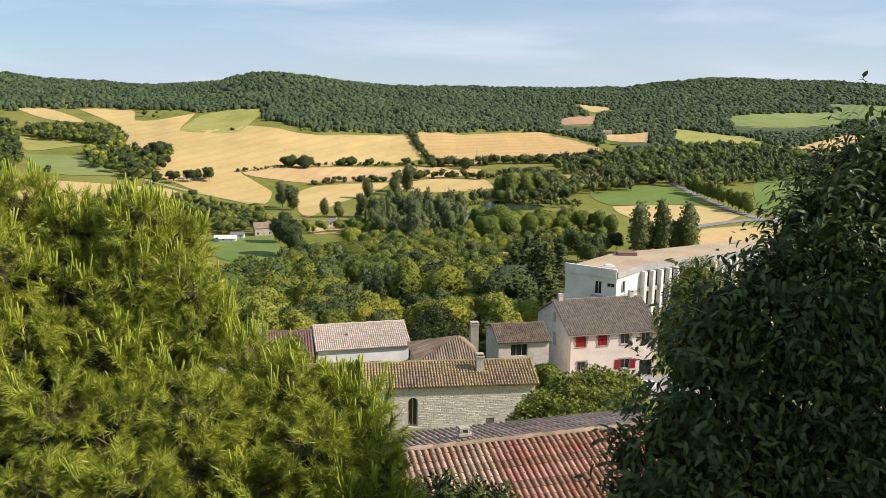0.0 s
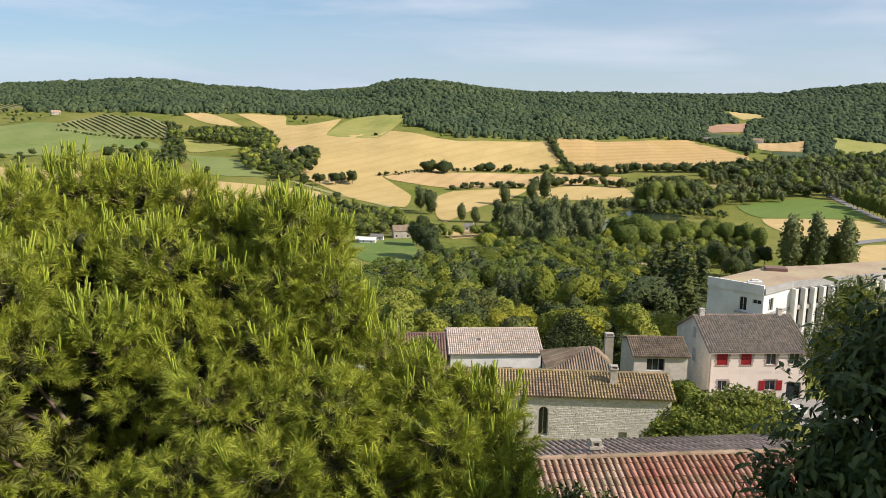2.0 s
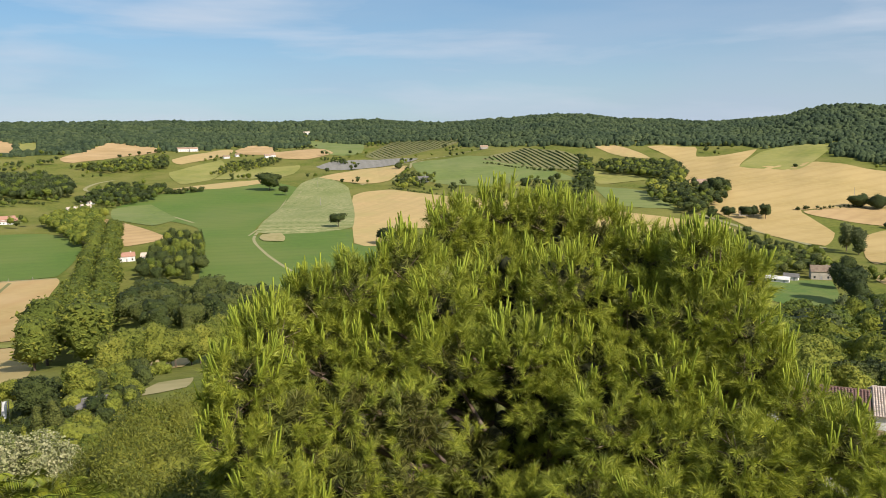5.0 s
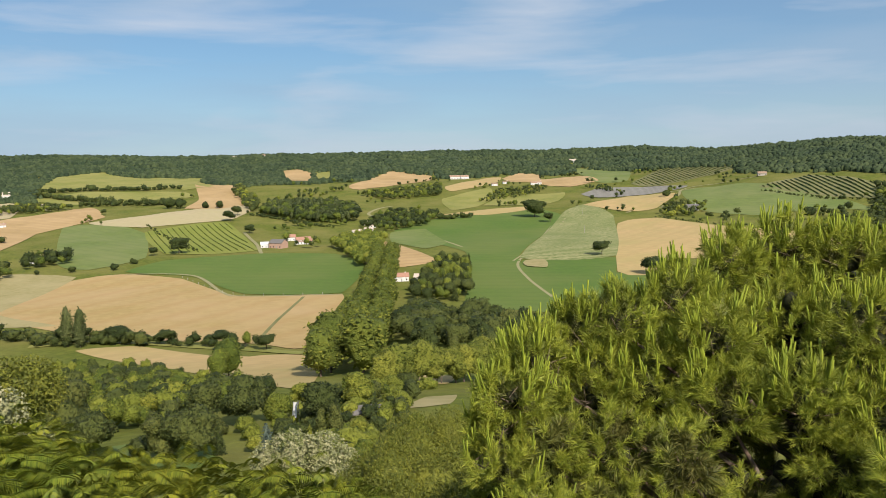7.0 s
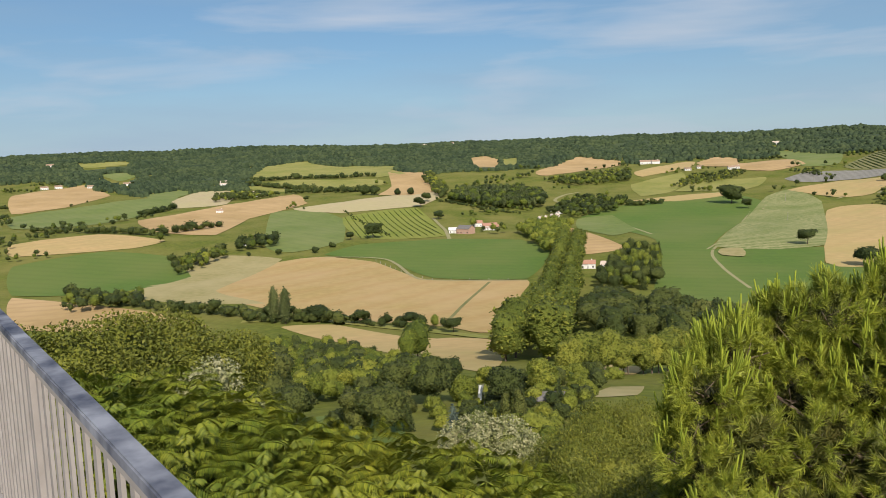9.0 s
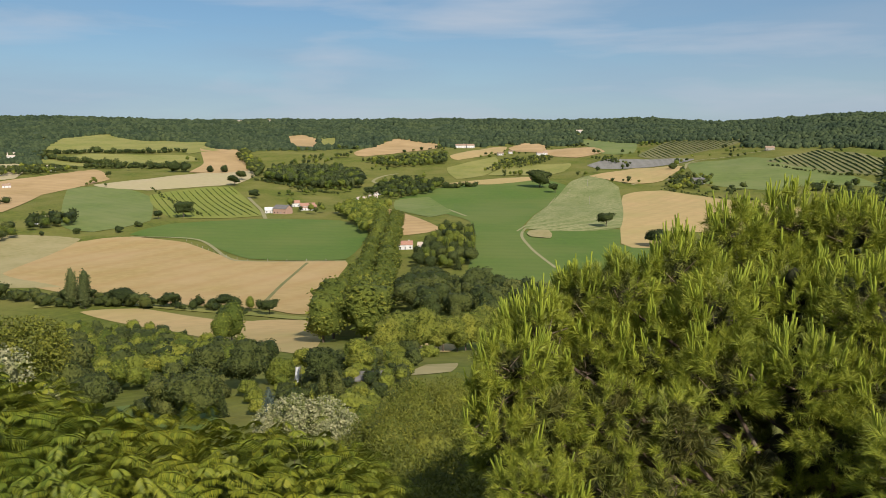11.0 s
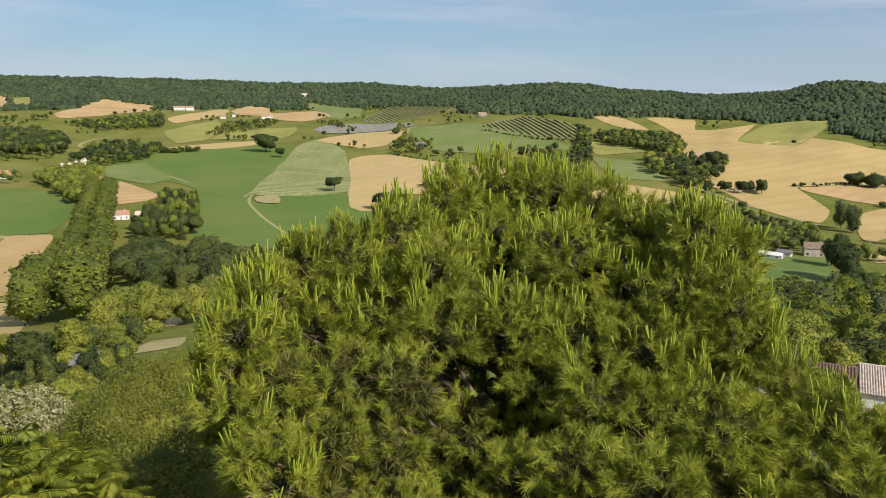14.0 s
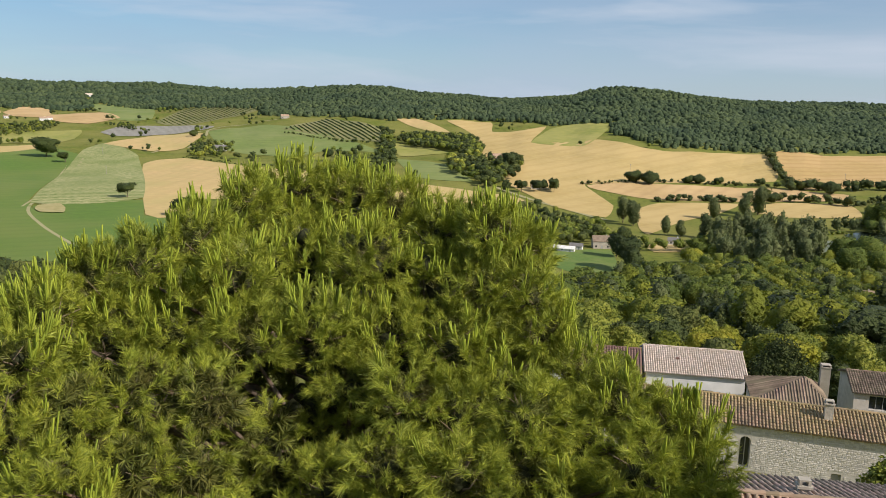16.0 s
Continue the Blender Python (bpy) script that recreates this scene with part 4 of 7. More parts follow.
hedge("tree belt below the orange wheat", [(128, 928), (180, 925), (232, 950)], 9, 10, 16, WOODS)
hedge("tree belt beside the green field", [(96, 769), (148, 780), (222, 809)], 9, 9, 15, WOODS)
trees("dark_bush", [(-166, 852, 14.9), (-150, 855, 14.9), (-114, 883, 10.2), (-103, 885, 11.5), (-84, 899, 9.0), (-27, 817, 11.7), (-43, 916, 9.2), (25, 901, 14.2), (-281, 1057, 5.5), (-328, 923, 9.8)], 1.3, "")
trees("dark", [(-305, 847, 22.5), (-310, 830, 17.8), (-301, 862, 16.3), (-249, 765, 10.4), (-239, 768, 12.7), (-229, 771, 14.4), (-264, 760, 10.4), (-276, 757, 10.4), (-384, 769, 7.4), (-299, 767, 16.5), (-319, 797, 14.8)], 1.2, "")
copse("dark trees between fields", [(-552, 1048), (-484, 1043), (-432, 1044), (-388, 978), (-393, 930), (-500, 973)], 9, 8, 14, WOODS)
copse("dark trees around a farm", [(-396, 877), (-396, 979), (-332, 841), (-306, 888), (-283, 819), (-288, 739), (-323, 795), (-356, 799)], 10, 8, 14, WOODS)
copse("dark trees between fields", [(-583, 1050), (-563, 1055), (-413, 772), (-422, 754)], 9, 8, 14, WOODS)
grove(["broadleaf", "dark", "broadleaf", "yellow"], [(-30, 99), (-6, 101), (4, 104), (12, 118), (18, 150), (-12, 168), (-44, 158)], 8.0, 7, 11, 1.1, True, "village_garden")
grove(['broadleaf', 'dark'], [(24, 517), (85, 547), (118, 525), (97, 450), (37, 438)], 9, 7, 12, 1.1, False)
copse("mixed trees by the stream", [(-193, 589), (-122, 557), (-102, 533), (-57, 549), (-55, 525), (-91, 517), (-144, 518)], 9, 6, 11, LEAF_MID)
grove(['broadleaf', 'broadleaf', 'yellow', 'upright'], [(-59, 485), (12, 511), (27, 529), (50, 535), (91, 537), (76, 444), (10, 413), (-46, 385)], 9, 8, 13, 1.15, False)
trees("broadleaf", [(27, 518, 23.3), (35, 511, 24.5), (44, 522, 20.8), (54, 533, 17.4), (64, 535, 18.7), (73, 537, 18.0), (83, 543, 17.9)], 1.15, "")
hedge("dark hedge behind the pond", [(52, 695), (75, 712), (114, 705)], 7, 5, 9, WOODS)
copse("trees between the ponds and the fields", [(15, 689), (52, 735), (119, 745), (113, 687), (62, 678)], 9, 8, 14, LEAF_POPLAR)
hedge("bushes round the pond", [(14, 649), (27, 679), (39, 675)], 6, 2, 4, LEAF_MID)
grove(['dark', 'broadleaf'], [(-70, 572), (-55, 597), (-20, 590), (13, 584), (12, 531), (-60, 498)], 10, 7, 12, 1.1, False)
tree_row("plane", -224, 96, -667, 349, 34, 20, 1.2, 1.6, "plane trees of the avenue")
tree_row("plane", -218, 106, -636, 345, 34, 20, 1.2, 1.6, "plane trees of the avenue")
tree_row("lime", -160, 85, -164, 117, 11, 11, 1.0, 1.3, "young lime trees in a row")
grove(['dark'], [(-379, 202), (-399, 243), (-368, 247), (-337, 252), (-309, 254), (-238, 194), (-245, 175), (-280, 157)], 11.5, 9, 17, 1.2, False)
grove(['dark', 'broadleaf', 'conifer'], [(-494, 284), (-605, 381), (-575, 390), (-435, 294), (-450, 259)], 9, 9, 13, 1.05, False)
trees("poplar", [(-445, 50, 21.5), (-437, 55, 21.8)], 1.0, "pair of slim poplars")
trees("dark", [(-433, 73, 10.9), (-410, 94, 9.5), (-389, 114, 8.9), (-391, 109, 6.5), (-354, 124, 9.3), (-441, 69, 7.8), (-422, 84, 5.6), (-418, 90, 5.0)], 1.75, "trees of a hedge")
trees("broadleaf", [(-372, 120, 8.0), (-259, 77, 15.1), (-253, 72, 11.6)], 1.1, "")
hedge("low bushy hedge below the wheat field", [(-499, 20), (-470, 45), (-441, 69), (-401, 97), (-361, 122)], 7, 2.5, 6, LEAF_DARK)
hedge("low grassy hedge below the wheat field", [(-468, 34), (-438, 52)], 6, 4, 7, LEAF_DARK)
grove(['bush', 'dark_bush', 'bush', 'broadleaf', 'dark'], [(-360, -2), (-373, 14), (-361, 43), (-323, 63), (-200, 62), (-160, 58), (-141, 42), (-138, 27), (-150, 12), (-182, 6), (-210, -2)], 6.5, 3.5, 7, 1.1, False, "grey-green scrub and young trees on the slope")
trees("dark", [(-104.7, 25.2, 8.5), (-107.8, 23.0, 6.8), (-130.7, 35.0, 8.3), (-125.0, 39.8, 8.8), (-114.2, 48.4, 8.0)], 1.25, "trees of the slope")
trees("dark", [(-127, 12.4, 12.0), (-112, 14.6, 9.0), (-119, 10.8, 11.0)], 1.0, "trees of the slope")
trees("broadleaf", [(-126.7, 60.5, 7.4), (-137.5, 54.6, 5.4), (-150, 30, 5.5), (-143, 22, 6.0)], 1.3, "trees of the slope")
trees("dark_bush", [(-114, 21.3, 3.2), (-111.2, 23.4, 2.9), (-110.5, 41.0, 2.9), (-135, 62, 3.2), (-121, 33.5, 3.0)], 1.3, "shrubs of the slope")
trees("bush", [(-127.3, 46.5, 5.2), (-122.1, 66.4, 4.4), (-97.5, 56.2, 3.4), (-138.5, 76.2, 3.3), (-149.5, 20.7, 5.4), (-101.8, 33.4, 2.6), (-103.9, 50.4, 2.4), (-88.8, 41.0, 2.0), (-132, 28, 4.2), (-118, 37, 3.0), (-112, 36, 2.8), (-140, 70, 4.0), (-150, 80, 4.4), (-91, 51, 3.4), (-82, 45, 3.2), (-74, 41, 4.0), (-66, 36, 4.4), (-95, 62, 3.0), (-86, 57, 3.2), (-72, 50, 3.6)], 1.25, "shrubs of the slope")
grove(["bush", "dark_bush", "bush"], [(-140, 66), (-122, 68), (-104, 58), (-70, 43), (-72, 33), (-100, 37), (-118, 41), (-133, 48)], 3.7, 1.4, 3.3, 1.2, False, "low rough scrub in the gardens")
grove(["bush", "dark_bush", "broadleaf"], [(-168, 74), (-140, 66), (-128, 72), (-150, 92), (-170, 92)], 5.5, 2.2, 4.5, 1.2, False, "low rough scrub in the gardens")
trees("cypress", [(-102.3, 43.2, 5.2), (-101.1, 44.8, 5.8)], 1.3, "slim dark cypresses")
trees("conifer", [(-104.7, 29.3, 4.5)], 1.0, "")
trees("spruce", [(-88.5, 30.4, 5.7)], 1.3, "")
trees("dark", [(-822, 201, 19.4), (-983, 330, 13.3), (-1104, 343, 18.2), (-1155, 370, 17.3), (-867, 700, 30.3), (-817, 686, 15.3), (-543, 518, 16.2), (-439, 471, 16.7), (-933, 769, 13.8), (-824, 177, 10.3)], 1.6, "lone field trees")
trees("dark_bush", [(-780, 149, 6.8), (-755, 127, 6.6), (-763, 93, 7.2), (-767, 66, 5.5), (-1277, 358, 13.2), (-1277, 381, 14.3), (-1308, 311, 19.2), (-1303, 325, 17.3), (-845, 940, 10.8)], 1.2, "")
copse("grey-green pine plantation above the farm", [(-1132, 394), (-1256, 471), (-1216, 555), (-1103, 543), (-1002, 493), (-1032, 436)], 9, 12, 18, LEAF_POPLAR)
hedge("orchard row above the farm", [(-1147, 390), (-1060, 414), (-970, 442)], 6, 3, 5, LEAF_DARK)
hedge("orchard row above the farm", [(-1172, 412), (-1094, 436), (-999, 463)], 6, 3, 5, LEAF_DARK)
copse("trees of the hamlet by the road", [(-949, 465), (-1054, 574), (-988, 617), (-906, 553), (-896, 487)], 10, 9, 14, WOODS)
copse("trees along the road", [(-793, 357), (-861, 422), (-813, 434), (-614, 317), (-639, 313)], 8, 10, 15, LEAF_MID)
copse("dark trees on the hillside", [(-1324, 650), (-1234, 672), (-1217, 767), (-1336, 842), (-1340, 767)], 10, 9, 14, WOODS)
copse("trees of the hilltop hamlet", [(-1109, 773), (-1195, 877), (-1190, 967), (-1154, 971), (-1104, 884), (-1087, 786)], 9, 5, 9, WOODS)
hedge("hedge of dark bushes", [(-1012, 541), (-979, 569), (-933, 636)], 9, 5, 8, WOODS)
copse("trees around the farmstead", [(-728, 793), (-779, 873), (-728, 891), (-691, 842), (-694, 784)], 9, 6, 11, WOODS)
copse("trees between the fields", [(-535, 996), (-502, 1043), (-432, 1054), (-382, 960), (-380, 912), (-459, 971)], 10, 9, 13, WOODS)
copse("trees between the fields", [(-370, 812), (-362, 885), (-312, 908), (-282, 824), (-282, 738), (-318, 765)], 10, 9, 13, WOODS)
copse("dark grove beside the farm", [(-503, 818), (-474, 861), (-412, 768), (-436, 737)], 9, 9, 14, WOODS)
trees("dark", [(-537, 833, 17.0), (-379, 756, 7.9), (-268, 737, 12.4), (-254, 744, 13.5), (-241, 753, 13.6), (-226, 761, 14.8)], 1.3, "")
hedge("hedge along a field edge", [(-724, 788), (-625, 774), (-512, 758), (-405, 749)], 9, 2, 3, WOODS)
hedge("hedge around the hillside fields", [(-719, 1002), (-599, 974), (-530, 979)], 9, 3, 5, WOODS)
hedge("hedge around the hillside fields", [(-946, 596), (-936, 641)], 7, 7, 10, WOODS)
copse("trees on the far hill", [(-1085, 986), (-1012, 972), (-957, 971), (-1068, 1026)], 10, 5, 9, WOODS)
hedge("dark hedge beside fields", [(-1059, -158), (-1008, -76), (-947, -14), (-1023, 57)], 9, 7, 11, WOODS)
hedge("dark hedge beside fields", [(-643, -78), (-564, -36), (-522, -5), (-465, 47), (-416, 83)], 7, 5, 9, LEAF_DARK)
copse("dark trees beside the pale field", [(-749, -6), (-806, 46), (-761, 45), (-681, 2)], 9, 8, 14, WOODS)
copse("dark trees between fields", [(-589, -75), (-594, -27), (-548, -22), (-547, -67)], 8, 7, 12, WOODS)
copse("dark trees of a farmstead", [(-836, 59), (-865, 105), (-808, 97), (-792, 58)], 9, 9, 14, WOODS)
hedge("hedge on the far slope", [(-1241, -43), (-1333, 8)], 9, 8, 12, WOODS)
hedge("hedge on the far slope", [(-1688, 155), (-1437, 259), (-1386, 331)], 9, 8, 12, WOODS)
hedge("hedge on the far slope", [(-1135, 236), (-967, 228), (-833, 221)], 9, 2, 3, WOODS)
hedge("hedge below the hilltop", [(-1786, 151), (-1689, 283), (-1625, 410)], 9, 8, 11, WOODS)
hedge("hedge below the hilltop", [(-1436, 195), (-1420, 281), (-1348, 348)], 9, 8, 12, WOODS)
copse("wood on the far slope", [(-1479, 489), (-1312, 462), (-1137, 387), (-1506, 476), (-1574, 521)], 10, 10, 15, WOODS)
copse("wood on the far slope", [(-1351, 67), (-1382, 115), (-1400, 182), (-1508, 135), (-1455, 73)], 10, 8, 13, WOODS)
# ---- near foliage: boughs as x, y, height over the eye, radius in metres ----
PINE_TOP = [(-6.16, 8.7, -1.21, 0.45), (-6.33, 7.87, -1.27, 0.36), (-5.48, 8.91, -1.24, 0.42), (-4.91, 9.09, -1.39, 0.41), (-4.23, 9.11, -1.6, 0.4), (-3.45, 8.78, -1.54, 0.38), (-3.12, 9.03, -1.74, 0.37), (-6.52, 7.17, -1.64, 0.39), (-6.83, 6.52, -1.88, 0.41), (-7.24, 6.25, -2.1, 0.37), (-7.18, 5.53, -2.29, 0.38)]
PINE_SIDES = [(-2.86, 8.58, -2.15, 0.38), (-2.71, 8.53, -2.56, 0.4), (-2.2, 8.36, -3.01, 0.39), (-1.61, 7.98, -3.05, 0.35), (-1.24, 8.06, -3.3, 0.36), (-7.0, 5.11, -2.59, 0.38), (-7.14, 5.01, -2.98, 0.36), (-6.83, 4.81, -3.29, 0.35), (-6.11, 4.63, -3.49, 0.34), (-5.85, 4.68, -3.79, 0.34), (-1.2, 7.92, -3.2, 0.28), (-0.84, 7.98, -3.2, 0.26), (-0.72, 7.64, -3.5, 0.31), (-0.62, 7.28, -3.82, 0.36), (-0.84, 6.95, -3.95, 0.40), (-0.5, 7.08, -4.16, 0.38)]
PINE_UPPER = [(-5.72, 8.11, -1.95, 0.55), (-5.94, 7.13, -2.05, 0.52), (-4.78, 8.2, -1.98, 0.53), (-4.06, 8.6, -2.22, 0.53), (-3.41, 8.56, -2.17, 0.49), (-6.84, 6.14, -2.66, 0.51), (-6.4, 6.64, -2.59, 0.51), (-5.53, 6.85, -2.67, 0.5), (-4.93, 7.35, -2.6, 0.52), (-4.34, 7.89, -2.74, 0.51), (-3.54, 8.0, -2.74, 0.5), (-3.05, 8.15, -3.06, 0.47)]
PINE_LOWER = [(-3.76, 7.24, -3.16, 0.48), (-3.23, 7.39, -3.32, 0.48), (-2.42, 7.42, -3.17, 0.46), (-4.53, 7.35, -3.19, 0.44), (-4.28, 6.55, -3.97, 0.43), (-3.59, 6.62, -3.65, 0.46), (-2.89, 6.69, -3.64, 0.45), (-2.37, 7.09, -3.63, 0.46), (-1.94, 7.77, -3.55, 0.48), (-1.28, 7.32, -3.47, 0.45)]
PINE_FOOT = [(-5.53, 8.34, -4.27, 0.59), (-4.91, 7.39, -3.93, 0.46), (-4.38, 6.2, -4.56, 0.54), (-3.41, 6.35, -4.27, 0.54), (-2.62, 6.83, -4.26, 0.55), (-1.77, 6.93, -3.92, 0.53), (-1.06, 7.15, -3.86, 0.53)]
PINE_HOLLOW = [(-6.55, 5.3, -3.15, 0.44), (-6.1, 5.78, -3.08, 0.47), (-5.51, 6.15, -3.14, 0.45), (-5.83, 5.35, -3.61, 0.47), (-5.37, 5.72, -3.73, 0.44), (-6.19, 7.25, -4.21, 0.57), (-5.39, 6.51, -4.31, 0.45), (-5.53, 4.9, -4.2, 0.52), (-4.88, 5.34, -4.22, 0.51), (-5.92, 7.85, -4.1, 0.62), (-5.28, 6.83, -3.84, 0.48), (-4.93, 6.76, -4.33, 0.51)]
DARK_TREE_UPPER = [(3.6, 6.67, -0.52, 0.33), (3.35, 6.55, -0.79, 0.32), (3.9, 6.72, -0.66, 0.5), (3.05, 6.56, -0.97, 0.23), (3.2, 6.35, -1.14, 0.39), (2.86, 6.38, -1.25, 0.28), (3.7, 6.41, -1.19, 0.48), (2.6, 6.33, -1.48, 0.22), (2.82, 6.21, -1.58, 0.37), (3.27, 6.2, -1.62, 0.46), (2.34, 6.28, -1.63, 0.2), (2.46, 6.17, -1.86, 0.34), (2.14, 6.19, -1.82, 0.24), (3.72, 6.17, -1.7, 0.47)]
DARK_TREE_LOWER = [(2.88, 6.04, -2.05, 0.45), (3.32, 5.92, -2.1, 0.46), (2.05, 6.12, -2.14, 0.29), (2.37, 5.96, -2.26, 0.39), (1.93, 5.95, -2.41, 0.24), (1.77, 5.79, -2.63, 0.26), (2.08, 5.69, -2.62, 0.38), (2.58, 5.73, -2.59, 0.44), (3.02, 5.66, -2.55, 0.47), (3.48, 5.63, -2.57, 0.48), (1.72, 5.56, -2.89, 0.32), (2.13, 5.51, -2.95, 0.42), (2.61, 5.42, -2.94, 0.45), (3.14, 5.39, -2.96, 0.47), (1.47, 5.82, -2.74, 0.13), (1.48, 5.6, -2.96, 0.19)]
SUMAC = [(-11.43, 0.45, -4.33, 0.77), (-10.81, 1.11, -4.42, 0.78), (-10.61, 1.89, -4.61, 0.78), (-10.35, 2.71, -4.78, 0.78), (-10.31, 3.56, -5.02, 0.76), (-10.15, 4.26, -5.25, 0.68), (-9.81, 0.56, -4.33, 0.82), (-9.5, 1.41, -4.56, 0.82), (-9.22, 2.31, -4.75, 0.82), (-9.03, 3.23, -5.0, 0.76), (-8.97, 4.13, -5.3, 0.71), (-11.01, -0.17, -4.05, 0.9), (-10.24, -0.51, -4.09, 0.92), (-11.04, -0.94, -3.88, 0.9)]
SUMAC_BACK = [(-14.55, -1.03, -5.18, 0.96), (-15.54, 0.08, -5.44, 0.91), (-14.42, 0.99, -5.56, 0.86), (-18.61, -0.41, -5.61, 0.95), (-17.51, 0.82, -5.75, 0.9), (-17.51, -2.0, -5.45, 1.16)]
HACKBERRY = [(-29.28, -3.85, -6.96, 1.71), (-31.42, -2.44, -7.23, 1.83), (-33.45, -0.75, -7.66, 1.82), (-35.23, 1.2, -8.78, 1.54), (-27.16, -2.73, -7.71, 1.8), (-30.19, -0.98, -8.39, 1.77), (-26.05, -3.98, -7.39, 1.73), (-35.49, -2.05, -7.46, 1.28), (-37.5, -0.06, -7.84, 1.08), (-39.08, 2.65, -9.57, 1.43), (-28.96, -5.77, -7.0, 1.93), (-25.72, -5.53, -7.55, 1.93)]
ELDER = [(-25.33, 0.77, -6.79, 0.79), (-24.35, 0.26, -6.64, 0.61), (-23.09, 1.54, -7.24, 0.56)]
CLEMATIS = [(-48.41, 18.22, -19.05, 1.65), (-47.56, 20.08, -19.28, 1.65), (-48.89, 16.82, -19.12, 1.18), (-47.78, 21.62, -19.95, 1.0)]
OLIVE_BUSH = [(-32.73, 18.57, -13.85, 1.71), (-31.94, 20.22, -13.35, 1.43), (-29.68, 15.52, -13.46, 1.67), (-23.91, 14.1, -11.62, 1.6), (-24.81, 16.58, -11.8, 1.37), (-21.01, 10.91, -10.99, 1.39), (-17.1, 10.19, -9.58, 1.33), (-15.93, 10.66, -8.77, 1.12), (-18.42, 9.0, -10.63, 1.31), (-13.93, 9.6, -8.81, 1.08), (-14.61, 8.22, -9.13, 1.22), (-30.17, 13.54, -14.49, 1.28), (-31.64, 15.37, -14.65, 1.35)]
FIG = [(5.75, 42.29, -17.91, 1.48), (7.56, 44.36, -17.79, 1.64), (9.29, 45.17, -17.65, 1.68), (11.04, 45.76, -17.94, 1.5), (6.51, 41.16, -18.06, 1.6), (8.43, 41.96, -17.95, 1.8), (10.08, 42.63, -18.12, 1.68), (4.89, 41.26, -18.02, 1.12), (7.22, 39.98, -17.99, 1.73), (9.37, 40.53, -18.25, 1.6)]
CHURCH_BUSH = [(-14.15, 69.84, -23.39, 1.5), (-15.13, 69.39, -24.12, 1.34), (-13.06, 69.71, -24.39, 1.18)]
GARDEN_TREE = [(-0.35, 90.77, -28.03, 2.84), (-1.96, 89.47, -28.75, 2.55), (1.34, 89.43, -28.9, 2.41), (-0.43, 91.34, -26.11, 1.69), (-0.9, 88.04, -29.94, 2.65)]
ACACIA = [(27.8, 83.37, -19.39, 2.57), (25.7, 81.61, -20.54, 2.2), (28.7, 80.49, -20.98, 3.14), (23.9, 79.43, -22.68, 2.02), (25.89, 78.73, -22.94, 3.07), (23.14, 77.91, -24.87, 1.7), (27.74, 76.53, -24.44, 3.64)]
FRONT_SHRUB = [(-0.49, 15.96, -8.61, 0.39), (0.12, 16.0, -8.52, 0.41), (0.75, 16.4, -8.79, 0.37), (1.41, 16.75, -9.09, 0.35), (-0.82, 14.96, -8.36, 0.48), (0.22, 14.88, -8.49, 0.55)]

LEAF_OLIVE = material("olive_green_leaf", (0.178, 0.198, 0.026), (0.095, 0.112, 0.017), 0.6, 0.6, island=0.3, through_light=0.25, patch=(0.225, 0.235, 0.03), patch_size=2.5)
NEEDLE = material("pine_needle", (0.325, 0.375, 0.044), (0.205, 0.245, 0.033), 0.5, 0.5, island=0.35, through_light=0.24, patch=(0.365, 0.40, 0.046), patch_size=1.1)
# a darker copy of the pine needle: shade inside the crown as colour
SHADE_NEEDLE = material("shaded_pine_needle", (0.165, 0.195, 0.028), (0.10, 0.12, 0.02), 0.4, 0.6, island=0.35, through_light=0.12, patch=(0.13, 0.115, 0.03), patch_size=0.8)
# near-black green for core balls: the crown's inner shade as colour
CROWN_SHADE = material("dark_crown_shade", (0.045, 0.048, 0.016), (0.024, 0.027, 0.010), 0.15, 0.9, 0.03, 0.06)
CANDLE = material("young_pine_shoot", (0.36, 0.42, 0.042), (0.27, 0.33, 0.036), 0.2, 0.6, island=0.2, through_light=0.25)
PINE_BARK = material("pine_bark", (0.20, 0.12, 0.075), (0.09, 0.06, 0.045), 0.08, 0.95, 0.02, 0.05, (0.24, 0.19, 0.15), 0.4)
DEAD_TWIG = material("dead_twig", (0.24, 0.18, 0.12), (0.15, 0.11, 0.075), 0.1, 0.9)
DARK_LEAF = material("hackberry_leaf", (0.082, 0.112, 0.022), (0.046, 0.070, 0.015), 0.3, 0.5, island=0.45, through_light=0.15, patch=(0.055, 0.08, 0.016), patch_size=0.9, spec=0.3)
FROND = material("ailanthus_leaf", (0.150, 0.205, 0.020), (0.080, 0.118, 0.014), 0.8, 0.5, island=0.35, through_light=0.25, patch=(0.25, 0.26, 0.020), patch_size=1.6)
FLOWER = material("cream_blossom", (0.46, 0.44, 0.25), (0.17, 0.20, 0.05), 0.55, 0.8, island=0.3, through_light=0.25)
near_rng = np.random.default_rng(21)


def lifted(lobes):
    return [(x, y, z + EYE, r) for x, y, z, r in lobes]


def frames_for(axes):
    """Two side directions for each axis."""
    ref = np.where(np.abs(axes[:, 2:3]) < 0.9, np.array([[0, 0, 1.0]]), np.array([[1.0, 0, 0]]))
    a = unit_rows(np.cross(axes, ref))
    return a, np.cross(axes, a)


